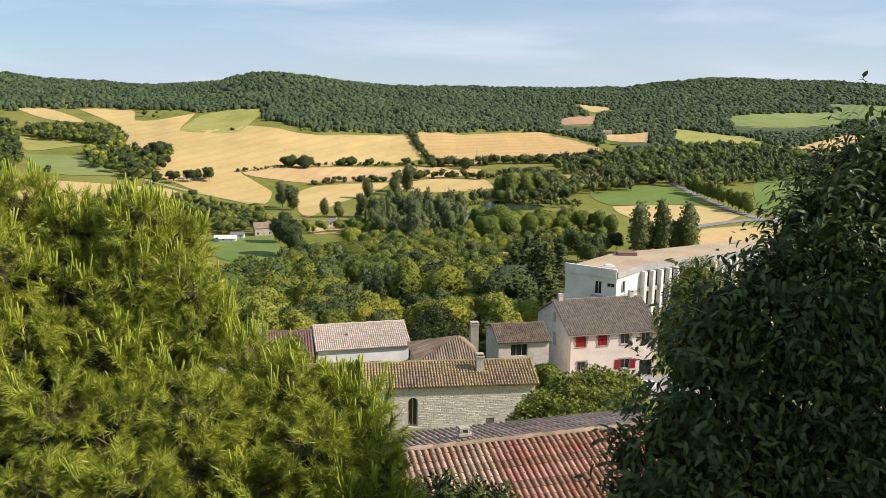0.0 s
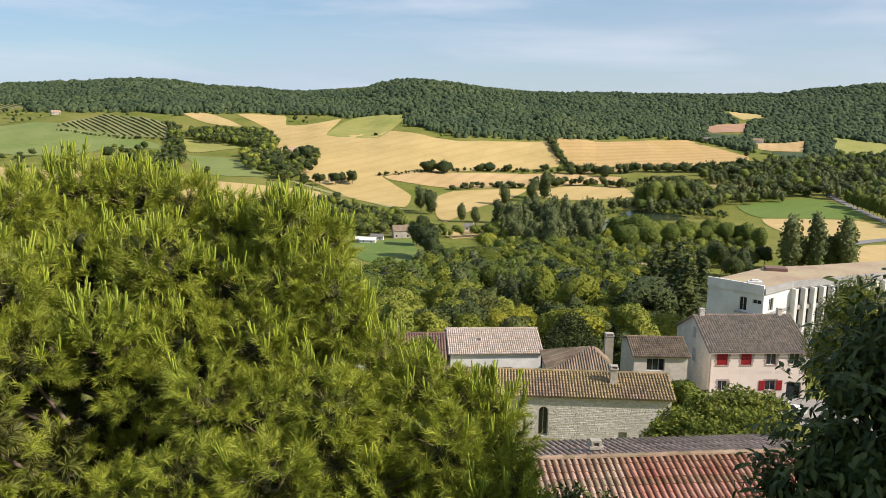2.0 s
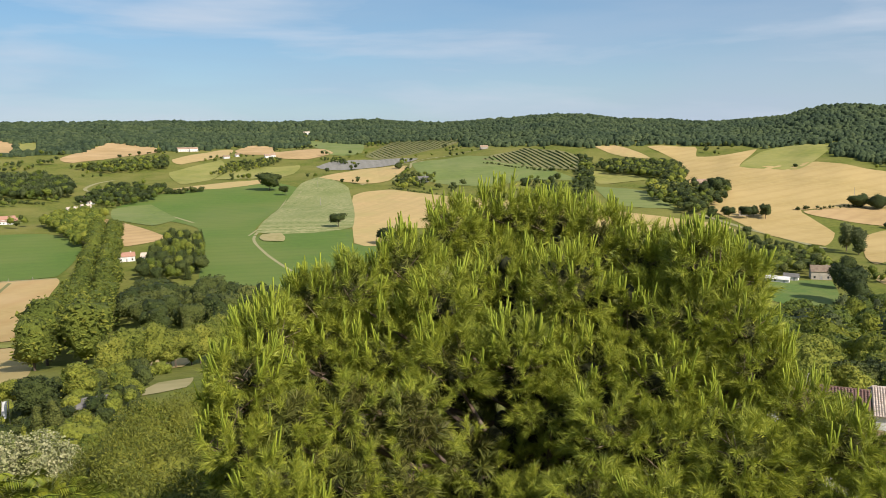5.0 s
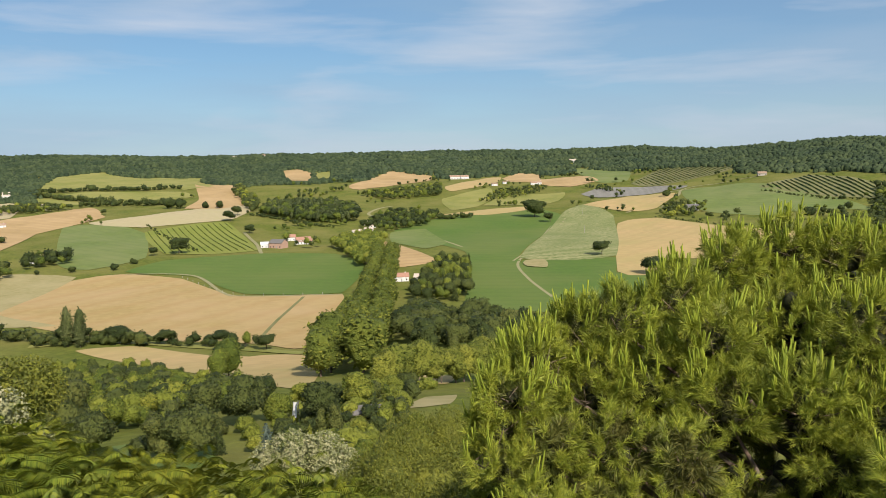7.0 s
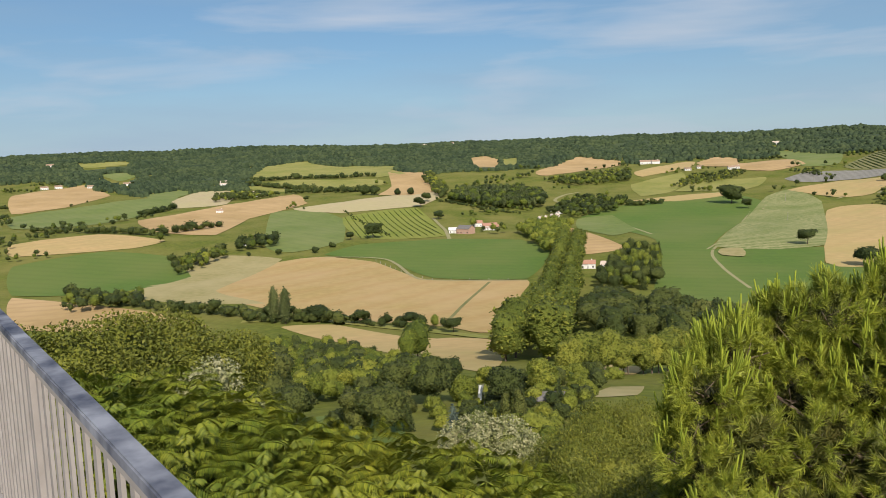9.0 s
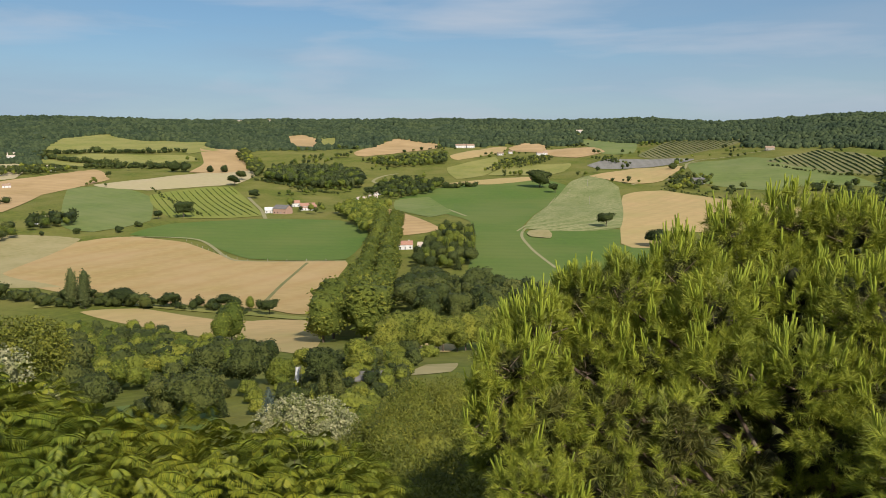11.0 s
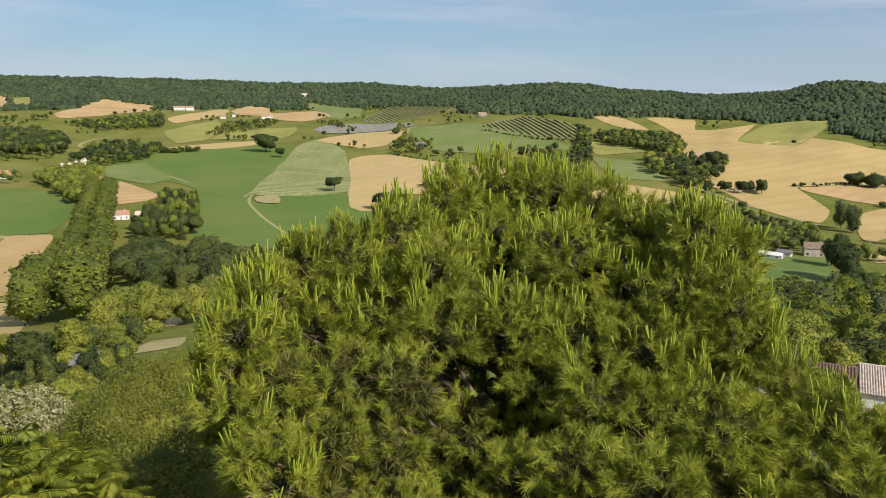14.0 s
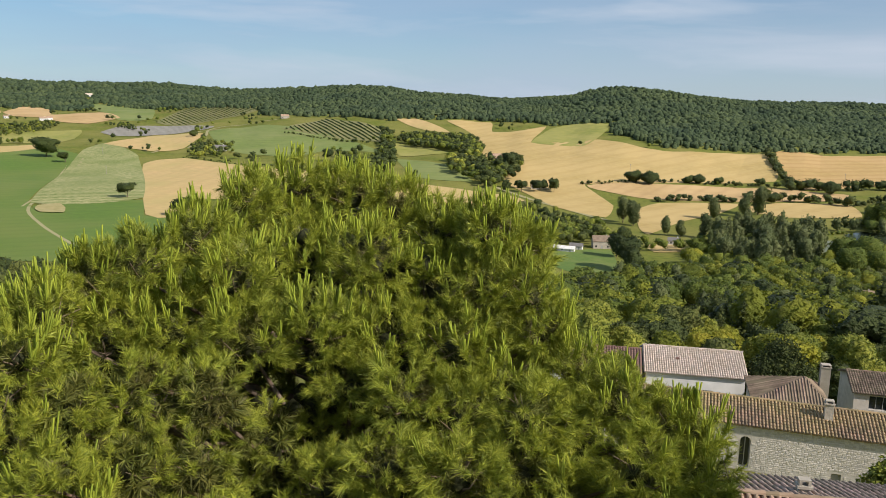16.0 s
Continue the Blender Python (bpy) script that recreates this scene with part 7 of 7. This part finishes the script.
def cottage(label, x, y, width, deep, height, turn, wall, roof, name="farmhouse"):
    """A far house: walls, a two-sided roof with eaves, a door and windows."""
    ob = new(name)
    z = float(land(x, y)) - 0.3
    ob.matrix_basis = Matrix.LocRotScale((x, y, z), Euler((0, 0, radians(turn))), None)
    tagged(ob, label, "house")
    w, d, h, r = width / 2, deep / 2, height * 0.62, height * 0.38
    V = [(s * w, t * d, zz) for zz in (0, h) for s, t in ((-1, -1), (1, -1), (1, 1), (-1, 1))] + [(-w, 0, h + r), (w, 0, h + r)]
    F = [(0, 1, 5, 4), (1, 2, 6, 9, 5), (2, 3, 7, 6), (3, 0, 4, 8, 7)]
    part("wall", mesh_of("wall", V, F, wall), ob)
    o = 0.4
    for s in (-1, 1):
        q = [(-w - o, 0, h + r + 0.12), (w + o, 0, h + r + 0.12), (w + o, s * (d + o), h - r * o / d + 0.12), (-w - o, s * (d + o), h - r * o / d + 0.12)]
        me = mesh_of("roof", q + [(a, b, c + 0.22) for a, b, c in q], [(0, 1, 2, 3), (7, 6, 5, 4), (0, 4, 5, 1), (1, 5, 6, 2), (2, 6, 7, 3), (3, 7, 4, 0)], roof)
        part("roof", me, ob)
    n = max(2, int(width / 3.5)) if name != "garden_shed" else 0
    for k in range(n):
        c = -w + width * (k + 0.5) / n
        if k == n // 2:
            solid("door", [box(c - 0.5, -d - 0.05, 0.3, c + 0.5, -d + 0.02, 2.4)], GREYPAINT, ob)
        else:
            solid("window", [box(c - 0.55, -d - 0.05, 1.2, c + 0.55, -d + 0.02, 2.5)], GLASS, ob)
    if name == "farmhouse":
        solid("chimney", [box(w * 0.5, -0.3, h + r * 0.6, w * 0.5 + 0.6, 0.3, h + r + 1.0)], wall, ob)
    return ob


def strip(name, label, pts, width, mat, lift=0.7):
    """A road or track that follows the land."""
    line = []
    n = len(pts)
    for i in range(n - 1):
        p0, p1, p2, p3 = (Vector(pts[min(max(i + k - 1, 0), n - 1)]) for k in range(4))
        m = max(2, int((p2 - p1).length / 8))
        for k in range(m):
            u = k / m
            line.append(0.5 * (2 * p1 + (p2 - p0) * u + (2 * p0 - 5 * p1 + 4 * p2 - p3) * u * u + (3 * p1 - p0 - 3 * p2 + p3) * u**3))
    line.append(Vector(pts[-1]))
    V = []
    for i, p in enumerate(line):
        d = (line[min(i + 1, len(line) - 1)] - line[max(i - 1, 0)]).normalized()
        s = Vector((-d.y, d.x)) * width / 2
        for q in (p - s, p + s):
            V.append((q.x, q.y, float(land(q.x, q.y)) + lift))
    F = [(2 * i, 2 * i + 1, 2 * i + 3, 2 * i + 2) for i in range(len(line) - 1)]
    return tagged(new(name, mesh_of(name, V, F, mat, True)), label, name, kind="structure")


def vine_rows(label, pts, spacing, turn, height, mat):
    """Rows of vines or orchard trees inside a plot, one mass."""
    c, s = math.cos(radians(turn)), math.sin(radians(turn))
    uv = [(x * c + y * s, -x * s + y * c) for x, y in pts]
    V, F = [], []
    for v in np.arange(min(p[1] for p in uv) + spacing / 2, max(p[1] for p in uv), spacing):
        us = np.arange(min(p[0] for p in uv), max(p[0] for p in uv), 6.0)
        X, Y = us * c - v * s, us * s + v * c
        ok = inside(X, Y, pts)
        Z = land(X, Y) + 0.4
        for k in range(len(us) - 1):
            if ok[k] and ok[k + 1]:
                b, w = len(V), spacing * 0.1
                hh = height * (0.8 + 0.4 * noise.noise(Vector((X[k], Y[k], 0)) / 7))
                for i in (k, k + 1):
                    V += [(X[i] + s * w, Y[i] - c * w, Z[i]), (X[i], Y[i], Z[i] + hh), (X[i] - s * w, Y[i] + c * w, Z[i])]
                F += [(b, b + 1, b + 4, b + 3), (b + 1, b + 2, b + 5, b + 4)]
    ob = new("vine_rows", mesh_of("vine_rows", V, F, mat))
    return tagged(ob, label, "vineyard", kind="stuff")


# ---- the lookout: added shade wall, terrace and railing ----
# out of view: this wall is added to cast shade on the broadleaf tree
shade_wall = new("wall_east", mesh_of("wall_east", *box(6.4, -7.0, EYE - 12.0, 6.9, 5.3, EYE + 1.7), STONE))
tagged(shade_wall, "added unseen wall that shades the near tree", "wall", kind="structure")
wall_top = new("trim", mesh_of("trim", *box(6.33, -7.05, EYE + 1.703, 6.97, 5.37, EYE + 1.8), CONCRETE))
tagged(wall_top, "coping on the added shade wall", "coping", kind="structure")
RAIL = material("worn_blue_grey_paint", (0.055, 0.062, 0.09), (0.042, 0.05, 0.075), 0.12, 0.6, 0.002, 0.05, (0.36, 0.38, 0.42), 0.13, spec=0.1)
BAR = material("grey_beige_bar_paint", (0.36, 0.33, 0.30), (0.29, 0.265, 0.24), 0.10, 0.6, 0.002, 0.04)
PAVING = material("terrace_stone", (0.34, 0.31, 0.27), (0.26, 0.24, 0.21), 0.2, 0.9, 0.01, 0.08, (0.22, 0.21, 0.19), 0.9)
rail_a, rail_b = Vector((-6.0, -1.52)), Vector((5.0, 1.85))
rail_way = (rail_b - rail_a).normalized()
rail_len = (rail_b - rail_a).length
terrace = new("terrace", mesh_of("terrace", *box(0, -9.0, -0.5, rail_len, 0.12, 0.0), PAVING))
terrace.matrix_basis = Matrix.LocRotScale((rail_a.x, rail_a.y, EYE - 1.62), Euler((0, 0, math.atan2(rail_way.y, rail_way.x))), None)
tagged(terrace, "stone terrace of the lookout", "terrace", kind="structure")
railing = new("railing")
railing.matrix_basis = terrace.matrix_basis
tagged(railing, "painted metal railing with a worn flat handrail", "railing")


def build_rail():
    bm = bmesh.new()
    bmesh.ops.create_cube(bm, size=1, matrix=Matrix.LocRotScale((rail_len / 2, 0, 1.045), None, (rail_len, 0.052, 0.03)))
    bmesh.ops.bevel(bm, geom=[e for e in bm.edges], offset=0.004, segments=2, affect="EDGES")
    me = bpy.data.meshes.new("handrail")
    bm.to_mesh(me)
    bm.free()
    me.materials.append(RAIL)
    part("handrail", me, railing, "blue-grey handrail with paint worn pale")
    solid("bottom_rail", [box(0, -0.02, 0.09, rail_len, 0.02, 0.12)], BAR, railing)
    solid("upper_flat", [box(0, -0.022, 1.012, rail_len, 0.022, 1.028)], BAR, railing)
    v, q = box(-0.0175, -0.005, 0.122, 0.0175, 0.005, 1.01)
    me = mesh_of("bar", v, q, BAR)
    for k in range(int(rail_len / 0.11)):
        part("bar", me, railing, "", Matrix.Translation((0.06 + 0.11 * k, 0, 0)))
    v, q = box(-0.02, -0.02, 0, 0.02, 0.02, 1.01)
    me = mesh_of("post", v, q, BAR)
    for k in range(8):
        part("post", me, railing, "", Matrix.Translation((0.115 + 1.54 * k, 0, 0)))


build_rail()
# ---- far houses, roads and vines, in plan metres ----
cottage("white farmhouse with a brown tile roof", -119, 515, 11.5, 8.0, 8.4, 23, STONE, BROWNTILE, "farmhouse")
cottage("white mobile home beside the meadow", -135, 489, 10.3, 4.1, 3.7, 5, WHITEWALL, WHITEWALL, "mobile_home")
cottage("white mobile home beside the meadow", -132, 501, 8.3, 4.0, 4.1, 5, WHITEWALL, GREYROOF, "mobile_home")
cottage("white mobile home beside the meadow", -141, 492, 5.9, 4.0, 3.3, 6, WHITEWALL, WHITEWALL, "mobile_home")
cottage("house with a red-brown roof among trees", -36, 344, 7.6, 5.3, 7.6, 36, STONE, ORANGETILE, "farmhouse")
cottage("pale roofed house among trees", 30, 421, 9.8, 6.9, 5.5, 16, STONE, OLDTILE, "farmhouse")
cottage("small house among trees", -78, 556, 8.1, 5.7, 4.9, 8, WHITEWALL, GREYROOF, "farmhouse")
cottage("brown-roofed farm between wheat fields", -330, 886, 20.3, 14.2, 11.2, 35, STONE, OLDTILE, "farmhouse")
cottage("small stone house in a tree row", -247, 766, 9.2, 6.5, 6.9, 18, STONE, OLDTILE, "farmhouse")
cottage("white farmhouse among trees", 347, 1005, 16.0, 8.0, 8.0, -19, WHITEWALL, WHITEWALL, "farmhouse")
cottage("small farm below the wood", 259, 1273, 13.9, 9.7, 7.0, -12, WHITEWALL, OLDTILE, "farmhouse")
cottage("farm barn on the slope", 181, 1258, 15.0, 10.5, 6.1, -8, STONE, GREYROOF, "farmhouse")
cottage("grey-roofed barn with an orange brick gable", -819, 306, 16.3, 13.0, 9.4, 35, BRICKWALL, GREYROOF, "barn")
cottage("white barn with a red tile roof", -844, 345, 16.7, 8.3, 8.3, 76, WHITEWALL, ORANGETILE, "barn")
cottage("white barn with a red tile roof", -888, 346, 13.3, 6.7, 7.7, 77, WHITEWALL, ORANGETILE, "barn")
cottage("low white farm store", -830, 296, 11.4, 9.1, 6.3, 70, WHITEWALL, WHITEWALL, "farm_store")
cottage("small house with an orange tile roof", -543, 303, 11.7, 5.8, 6.7, 66, WHITEWALL, ORANGETILE, "farmhouse")
cottage("small house with a pale tile roof", -534, 316, 10.7, 5.4, 5.8, 51, WHITEWALL, PALETILE, "farmhouse")
cottage("wooden garden shed with a grey roof", -117.5, 58.2, 4.4, 3.2, 2.0, 65, BARK, GREYROOF, "garden_shed")
cottage("white house of the hamlet", -905, 443, 11.9, 8.3, 5.4, 76, WHITEWALL, PALETILE, "farmhouse")
cottage("white house of the hamlet", -912, 463, 11.0, 7.7, 6.0, 75, WHITEWALL, PALETILE, "farmhouse")
cottage("white house of the hamlet", -973, 490, 10.5, 7.4, 5.3, 75, WHITEWALL, PALETILE, "farmhouse")
cottage("white house of the hamlet", -1012, 541, 13.5, 9.5, 6.8, 74, WHITEWALL, PALETILE, "farmhouse")
cottage("white house of the hamlet", -1041, 566, 10.2, 7.1, 5.7, 73, WHITEWALL, PALETILE, "farmhouse")
cottage("white house of the hamlet", -947, 487, 8.0, 5.6, 4.6, 75, WHITEWALL, PALETILE, "farmhouse")
cottage("pale house of the hill hamlet", -1515, 993, 25.2, 17.6, 8.7, 69, WHITEWALL, OLDTILE, "farmhouse")
cottage("pale house of the hill hamlet", -1500, 1009, 17.4, 12.2, 8.7, 68, WHITEWALL, OLDTILE, "farmhouse")
cottage("pale house of the hill hamlet", -1272, 927, 11.8, 8.3, 5.9, 66, WHITEWALL, OLDTILE, "farmhouse")
cottage("pale house of the hill hamlet", -1282, 962, 12.0, 8.4, 6.0, 65, WHITEWALL, OLDTILE, "farmhouse")
cottage("pale house of the hill hamlet", -1218, 982, 11.7, 8.2, 6.7, 63, WHITEWALL, OLDTILE, "farmhouse")
cottage("pale house of the hill hamlet", -1222, 999, 8.4, 5.9, 6.8, 63, WHITEWALL, OLDTILE, "farmhouse")
cottage("white house on the far hilltop", -1524, 1355, 15.0, 10.0, 8.0, 48, WHITEWALL, PALETILE, "farmhouse")
cottage("stone farmhouse on the hill", -834, 1157, 13.7, 9.6, 6.9, 46, STONE, OLDTILE, "farmhouse")
cottage("grey farmhouse in a clump of trees", -720, 852, 15.5, 10.9, 7.8, 45, WHITEWALL, GREYROOF, "farmhouse")
cottage("house of the hill village", -2688, 973, 24.5, 17.1, 10.7, 70, WHITEWALL, OLDTILE, "farmhouse")
cottage("house of the hill village", -2715, 871, 21.3, 14.9, 9.1, 72, WHITEWALL, PALETILE, "farmhouse")
cottage("white house on the slope", -1435, 144, 14.0, 9.0, 7.0, 84, WHITEWALL, PALETILE, "farmhouse")
cottage("white house on the slope", -1714, 106, 14.4, 9.0, 5.5, 86, WHITEWALL, PALETILE, "farmhouse")
cottage("small white house on the slope", -1216, 67, 10.4, 7.3, 5.9, 87, WHITEWALL, OLDTILE, "farmhouse")
cottage("house in dark trees", -837, 73, 13.2, 9.3, 7.2, 85, WHITEWALL, OLDTILE, "farmhouse")
cottage("white house of the distant village", -1755, 110, 15.5, 10.1, 6.5, 86, WHITEWALL, PALETILE, "farmhouse")
cottage("white house of the distant village", -1477, 144, 12.7, 8.9, 7.1, 84, WHITEWALL, PALETILE, "farmhouse")
cottage("white house of the distant village", -1815, -244, 14.7, 10.3, 6.9, 98, WHITEWALL, OLDTILE, "farmhouse")
cottage("white house of the distant village", -1844, -221, 14.9, 10.4, 7.0, 97, WHITEWALL, OLDTILE, "farmhouse")
cottage("white house of the distant village", -1817, -156, 14.6, 10.2, 6.8, 95, WHITEWALL, OLDTILE, "farmhouse")
cottage("white house of the distant village", -1814, -85, 14.6, 10.2, 6.8, 93, WHITEWALL, OLDTILE, "farmhouse")
cottage("white house of the distant village", -2530, -320, 20.5, 14.3, 9.5, 97, WHITEWALL, OLDTILE, "farmhouse")
cottage("small house on the skyline ridge", -2705, 3965, 41.1, 28.7, 15.4, 34, WHITEWALL, OLDTILE, "farmhouse")
cottage("low white barn beside the green field", -843, 346, 17.6, 8.8, 5.9, 68, WHITEWALL, ORANGETILE, "barn")
strip("road", "grey valley road lined with trees", [(234, 820), (235, 782), (238, 714), (243, 643), (256, 591), (264, 548)], 7, ASPHALT, 0.4)
strip("road", "grey side road past the pale field", [(167, 555), (201, 586), (240, 611), (269, 607)], 9, ASPHALT, 0.4)
strip("road", "grey road running to the hamlet", [(-898, 409), (-731, 357), (-639, 328), (-594, 317)], 6, ASPHALT, 0.4)
strip("road", "pale lane among the hamlet houses", [(-1012, 541), (-1064, 541), (-1133, 596), (-1156, 634)], 5, TRACK, 0.4)
strip("track", "pale dirt track beside the wheat", [(-286, 754), (-233, 714), (-190, 686), (-147, 650)], 5, TRACK, 0.4)
strip("track", "pale winding track across the green crop", [(-827, 722), (-635, 517), (-564, 436), (-489, 387), (-409, 345)], 2.5, TRACK, 0.4)
strip("track", "worn track across the green crop", [(-804, 677), (-638, 512), (-572, 436)], 2, TRACK, 0.4)
strip("track", "dirt track through the wheat field", [(-522, 212), (-450, 166), (-377, 126)], 2.2, VINEYARD, 0.4)
strip("track", "dirt track beside the crop field", [(-726, 131), (-684, 178), (-581, 172), (-553, 179), (-514, 238)], 3, TRACK, 0.4)
strip("track", "bare earth track on the hill", [(-773, 849), (-811, 920), (-878, 989), (-842, 1053)], 4, TRACK, 0.4)
strip("track", "grassy strip below the wheat field", [(-459, 33), (-444, 70), (-384, 106), (-357, 120), (-324, 131)], 8, MEADOW, 0.4)
strip("track", "pale farm lane", [(-778, 272), (-878, 301), (-996, 327)], 4, TRACK, 0.4)
strip("track", "pale plot border", [(-854, 468), (-812, 495), (-693, 461)], 3, TRACK, 0.4)
strip("track", "pale track along the far field", [(-788, 798), (-826, 939), (-883, 1033), (-840, 1154)], 4, TRACK, 0.4)
field("pond", WATER, "still green fish pond between trees", [(17, 633), (30, 638), (33, 604), (25, 577), (15, 574)], 0.4)
field("pond", DARKWATER, "dark green pond behind a grass bank", [(31, 672), (47, 695), (85, 672), (79, 649), (44, 639)], 0.4)
field("bare_patch", DRYGRASS, "bare earth patch at the field corner", [(-566, 446), (-560, 462), (-538, 449), (-520, 432), (-536, 424), (-552, 432)], 0.8)
vine_rows("rows of green vines on the slope", [(-756, 1039), (-744, 1153), (-582, 1078), (-543, 994), (-609, 989)], 8.0, 137, 2.2, LEAF_MID)
vine_rows("rows of green vines on the slope", [(-1046, 1070), (-1115, 1234), (-968, 1276), (-951, 1171), (-962, 1048)], 8.0, 146, 2.2, LEAF_MID)
vine_rows("rows of green vines on the slope", [(-1066, 220), (-1101, 337), (-807, 279), (-828, 189)], 8.0, 172, 1.3, LEAF_MID)

# ---- small things of the valley ----
POSTWOOD = material("grey_fence_wood", (0.42, 0.38, 0.32), (0.32, 0.29, 0.25), 0.3, 0.9)
CARPAINT = material("white_car_paint", (0.75, 0.75, 0.74), (0.70, 0.70, 0.69), 0.5, 0.3, spec=0.5)
TYRE = material("black_rubber", (0.02, 0.02, 0.02), (0.03, 0.03, 0.03), 0.1, 0.9)
CLOTH = material("white_cloth", (0.78, 0.77, 0.74), (0.70, 0.69, 0.66), 0.4, 0.9)


def fence_line(pts, step):
    """A field fence: each post by itself."""
    ob = new("field_fence")
    ob.location = (pts[0][0], pts[0][1], float(land(*pts[0])))
    tagged(ob, "thin wooden fence posts along the crop field", "fence")
    v, q = box(-0.12, -0.12, -0.3, 0.12, 0.12, 1.9)
    me = mesh_of("post", v, q, POSTWOOD)
    for (x0, y0), (x1, y1) in zip(pts, pts[1:]):
        n = max(1, int(math.hypot(x1 - x0, y1 - y0) / step))
        for k in range(n):
            x, y = x0 + (x1 - x0) * k / n, y0 + (y1 - y0) * k / n
            part("post", me, ob, "", Matrix.Translation((x - pts[0][0], y - pts[0][1], float(land(x, y)) - ob.location.z)))


fence_line([(-680, 168), (-581, 172), (-553, 179), (-514, 238)], 14)


def utility_pole(x, y, h):
    ob = new("utility_pole")
    ob.location = (x, y, float(land(x, y)) - 0.3)
    tagged(ob, "slim wooden utility pole in the field", "pole", "utility poles")
    v, t = tube([(0, 0, 0), (0, 0, h * 0.5), (0, 0, h)], [0.22, 0.19, 0.15], 8)
    part("shaft", tri_mesh("shaft", v, t, POSTWOOD, True), ob)
    solid("crossarm", [box(-0.9, -0.08, h - 0.7, 0.9, 0.08, h - 0.5)], POSTWOOD, ob)


for px, py in ((-940, 758), (-829, 754), (-950, 916), (-700, 640), (-180, 900), (40, 985)):
    utility_pole(px, py, 10)


def car(x, y, turn, label, z=None):
    """A parked car: body, glasshouse, four wheels."""
    ob = new("car")
    ob.matrix_basis = Matrix.LocRotScale((x, y, (float(land(x, y)) if z is None else z) + 0.02), Euler((0, 0, radians(turn))), None)
    tagged(ob, label, "car", "parked cars")
    bm = bmesh.new()
    bmesh.ops.create_cube(bm, size=1, matrix=Matrix.LocRotScale((0, 0, 0.62), None, (4.2, 1.75, 0.65)))
    bmesh.ops.bevel(bm, geom=list(bm.edges), offset=0.14, segments=3, affect="EDGES")
    me = bpy.data.meshes.new("body")
    bm.to_mesh(me)
    bm.free()
    me.materials.append(CARPAINT)
    part("body", me, ob)
    V = [(-1.5, -0.75, 0.94), (1.0, -0.75, 0.94), (1.0, 0.75, 0.94), (-1.5, 0.75, 0.94), (-1.1, -0.62, 1.45), (0.35, -0.62, 1.45), (0.35, 0.62, 1.45), (-1.1, 0.62, 1.45)]
    part("glasshouse", mesh_of("glasshouse", V, [(0, 1, 5, 4), (1, 2, 6, 5), (2, 3, 7, 6), (3, 0, 4, 7), (4, 5, 6, 7)], GLASS), ob)
    solid("car_roof", [box(-1.1, -0.62, 1.453, 0.35, 0.62, 1.49)], CARPAINT, ob)
    for sx in (-1.3, 1.3):
        for sy in (-0.8, 0.8):
            v, t = tube([(sx, sy - 0.1, 0.32), (sx, sy + 0.1, 0.32)], [0.32, 0.32], 14)
            part("wheel", tri_mesh("wheel", v, t, TYRE), ob)


car(270, 606, 20, "white car parked beside the valley road")
car(262, 617, 200, "white car parked beside the valley road")
car(24.6, 93.0, 14, "white car parked in front of the pink house", EYE - 35.6)
solid_yard = new("pavement", mesh_of("pavement", *box(15.0, 88.0, EYE - 40.0, 34.0, 99.0, EYE - 35.62), PAVING))
tagged(solid_yard, "stone-paved forecourt of the pink house", "pavement", kind="structure")


def garden_sail(x, y):
    """A white cloth folded over a line in a garden."""
    ob = new("garden_cloth")
    ob.location = (x, y, float(land(x, y)))
    tagged(ob, "white cloth hung over a garden line", "cloth")
    V, F = [], []
    for i in range(9):
        for j in range(7):
            u, v = i / 8, j / 6
            V.append((1.1 * (u - 0.5) * 2, 0.25 * math.sin(u * 9 + v * 2) + 0.5 * v, 0.5 + 2.6 * v + 0.7 * u))
    for i in range(8):
        for j in range(6):
            a = i * 7 + j
            F.append((a, a + 7, a + 8, a + 1))
    part("cloth_sheet", mesh_of("cloth_sheet", V, F, CLOTH, True), ob)
    solid("line_post", [box(-1.2, 0.5, 0, -1.1, 0.6, 3.2)], POSTWOOD, ob)
    solid("line_post", [box(1.1, 0.5, 0, 1.2, 0.6, 3.9)], POSTWOOD, ob)


garden_sail(-121.0, 46.3)
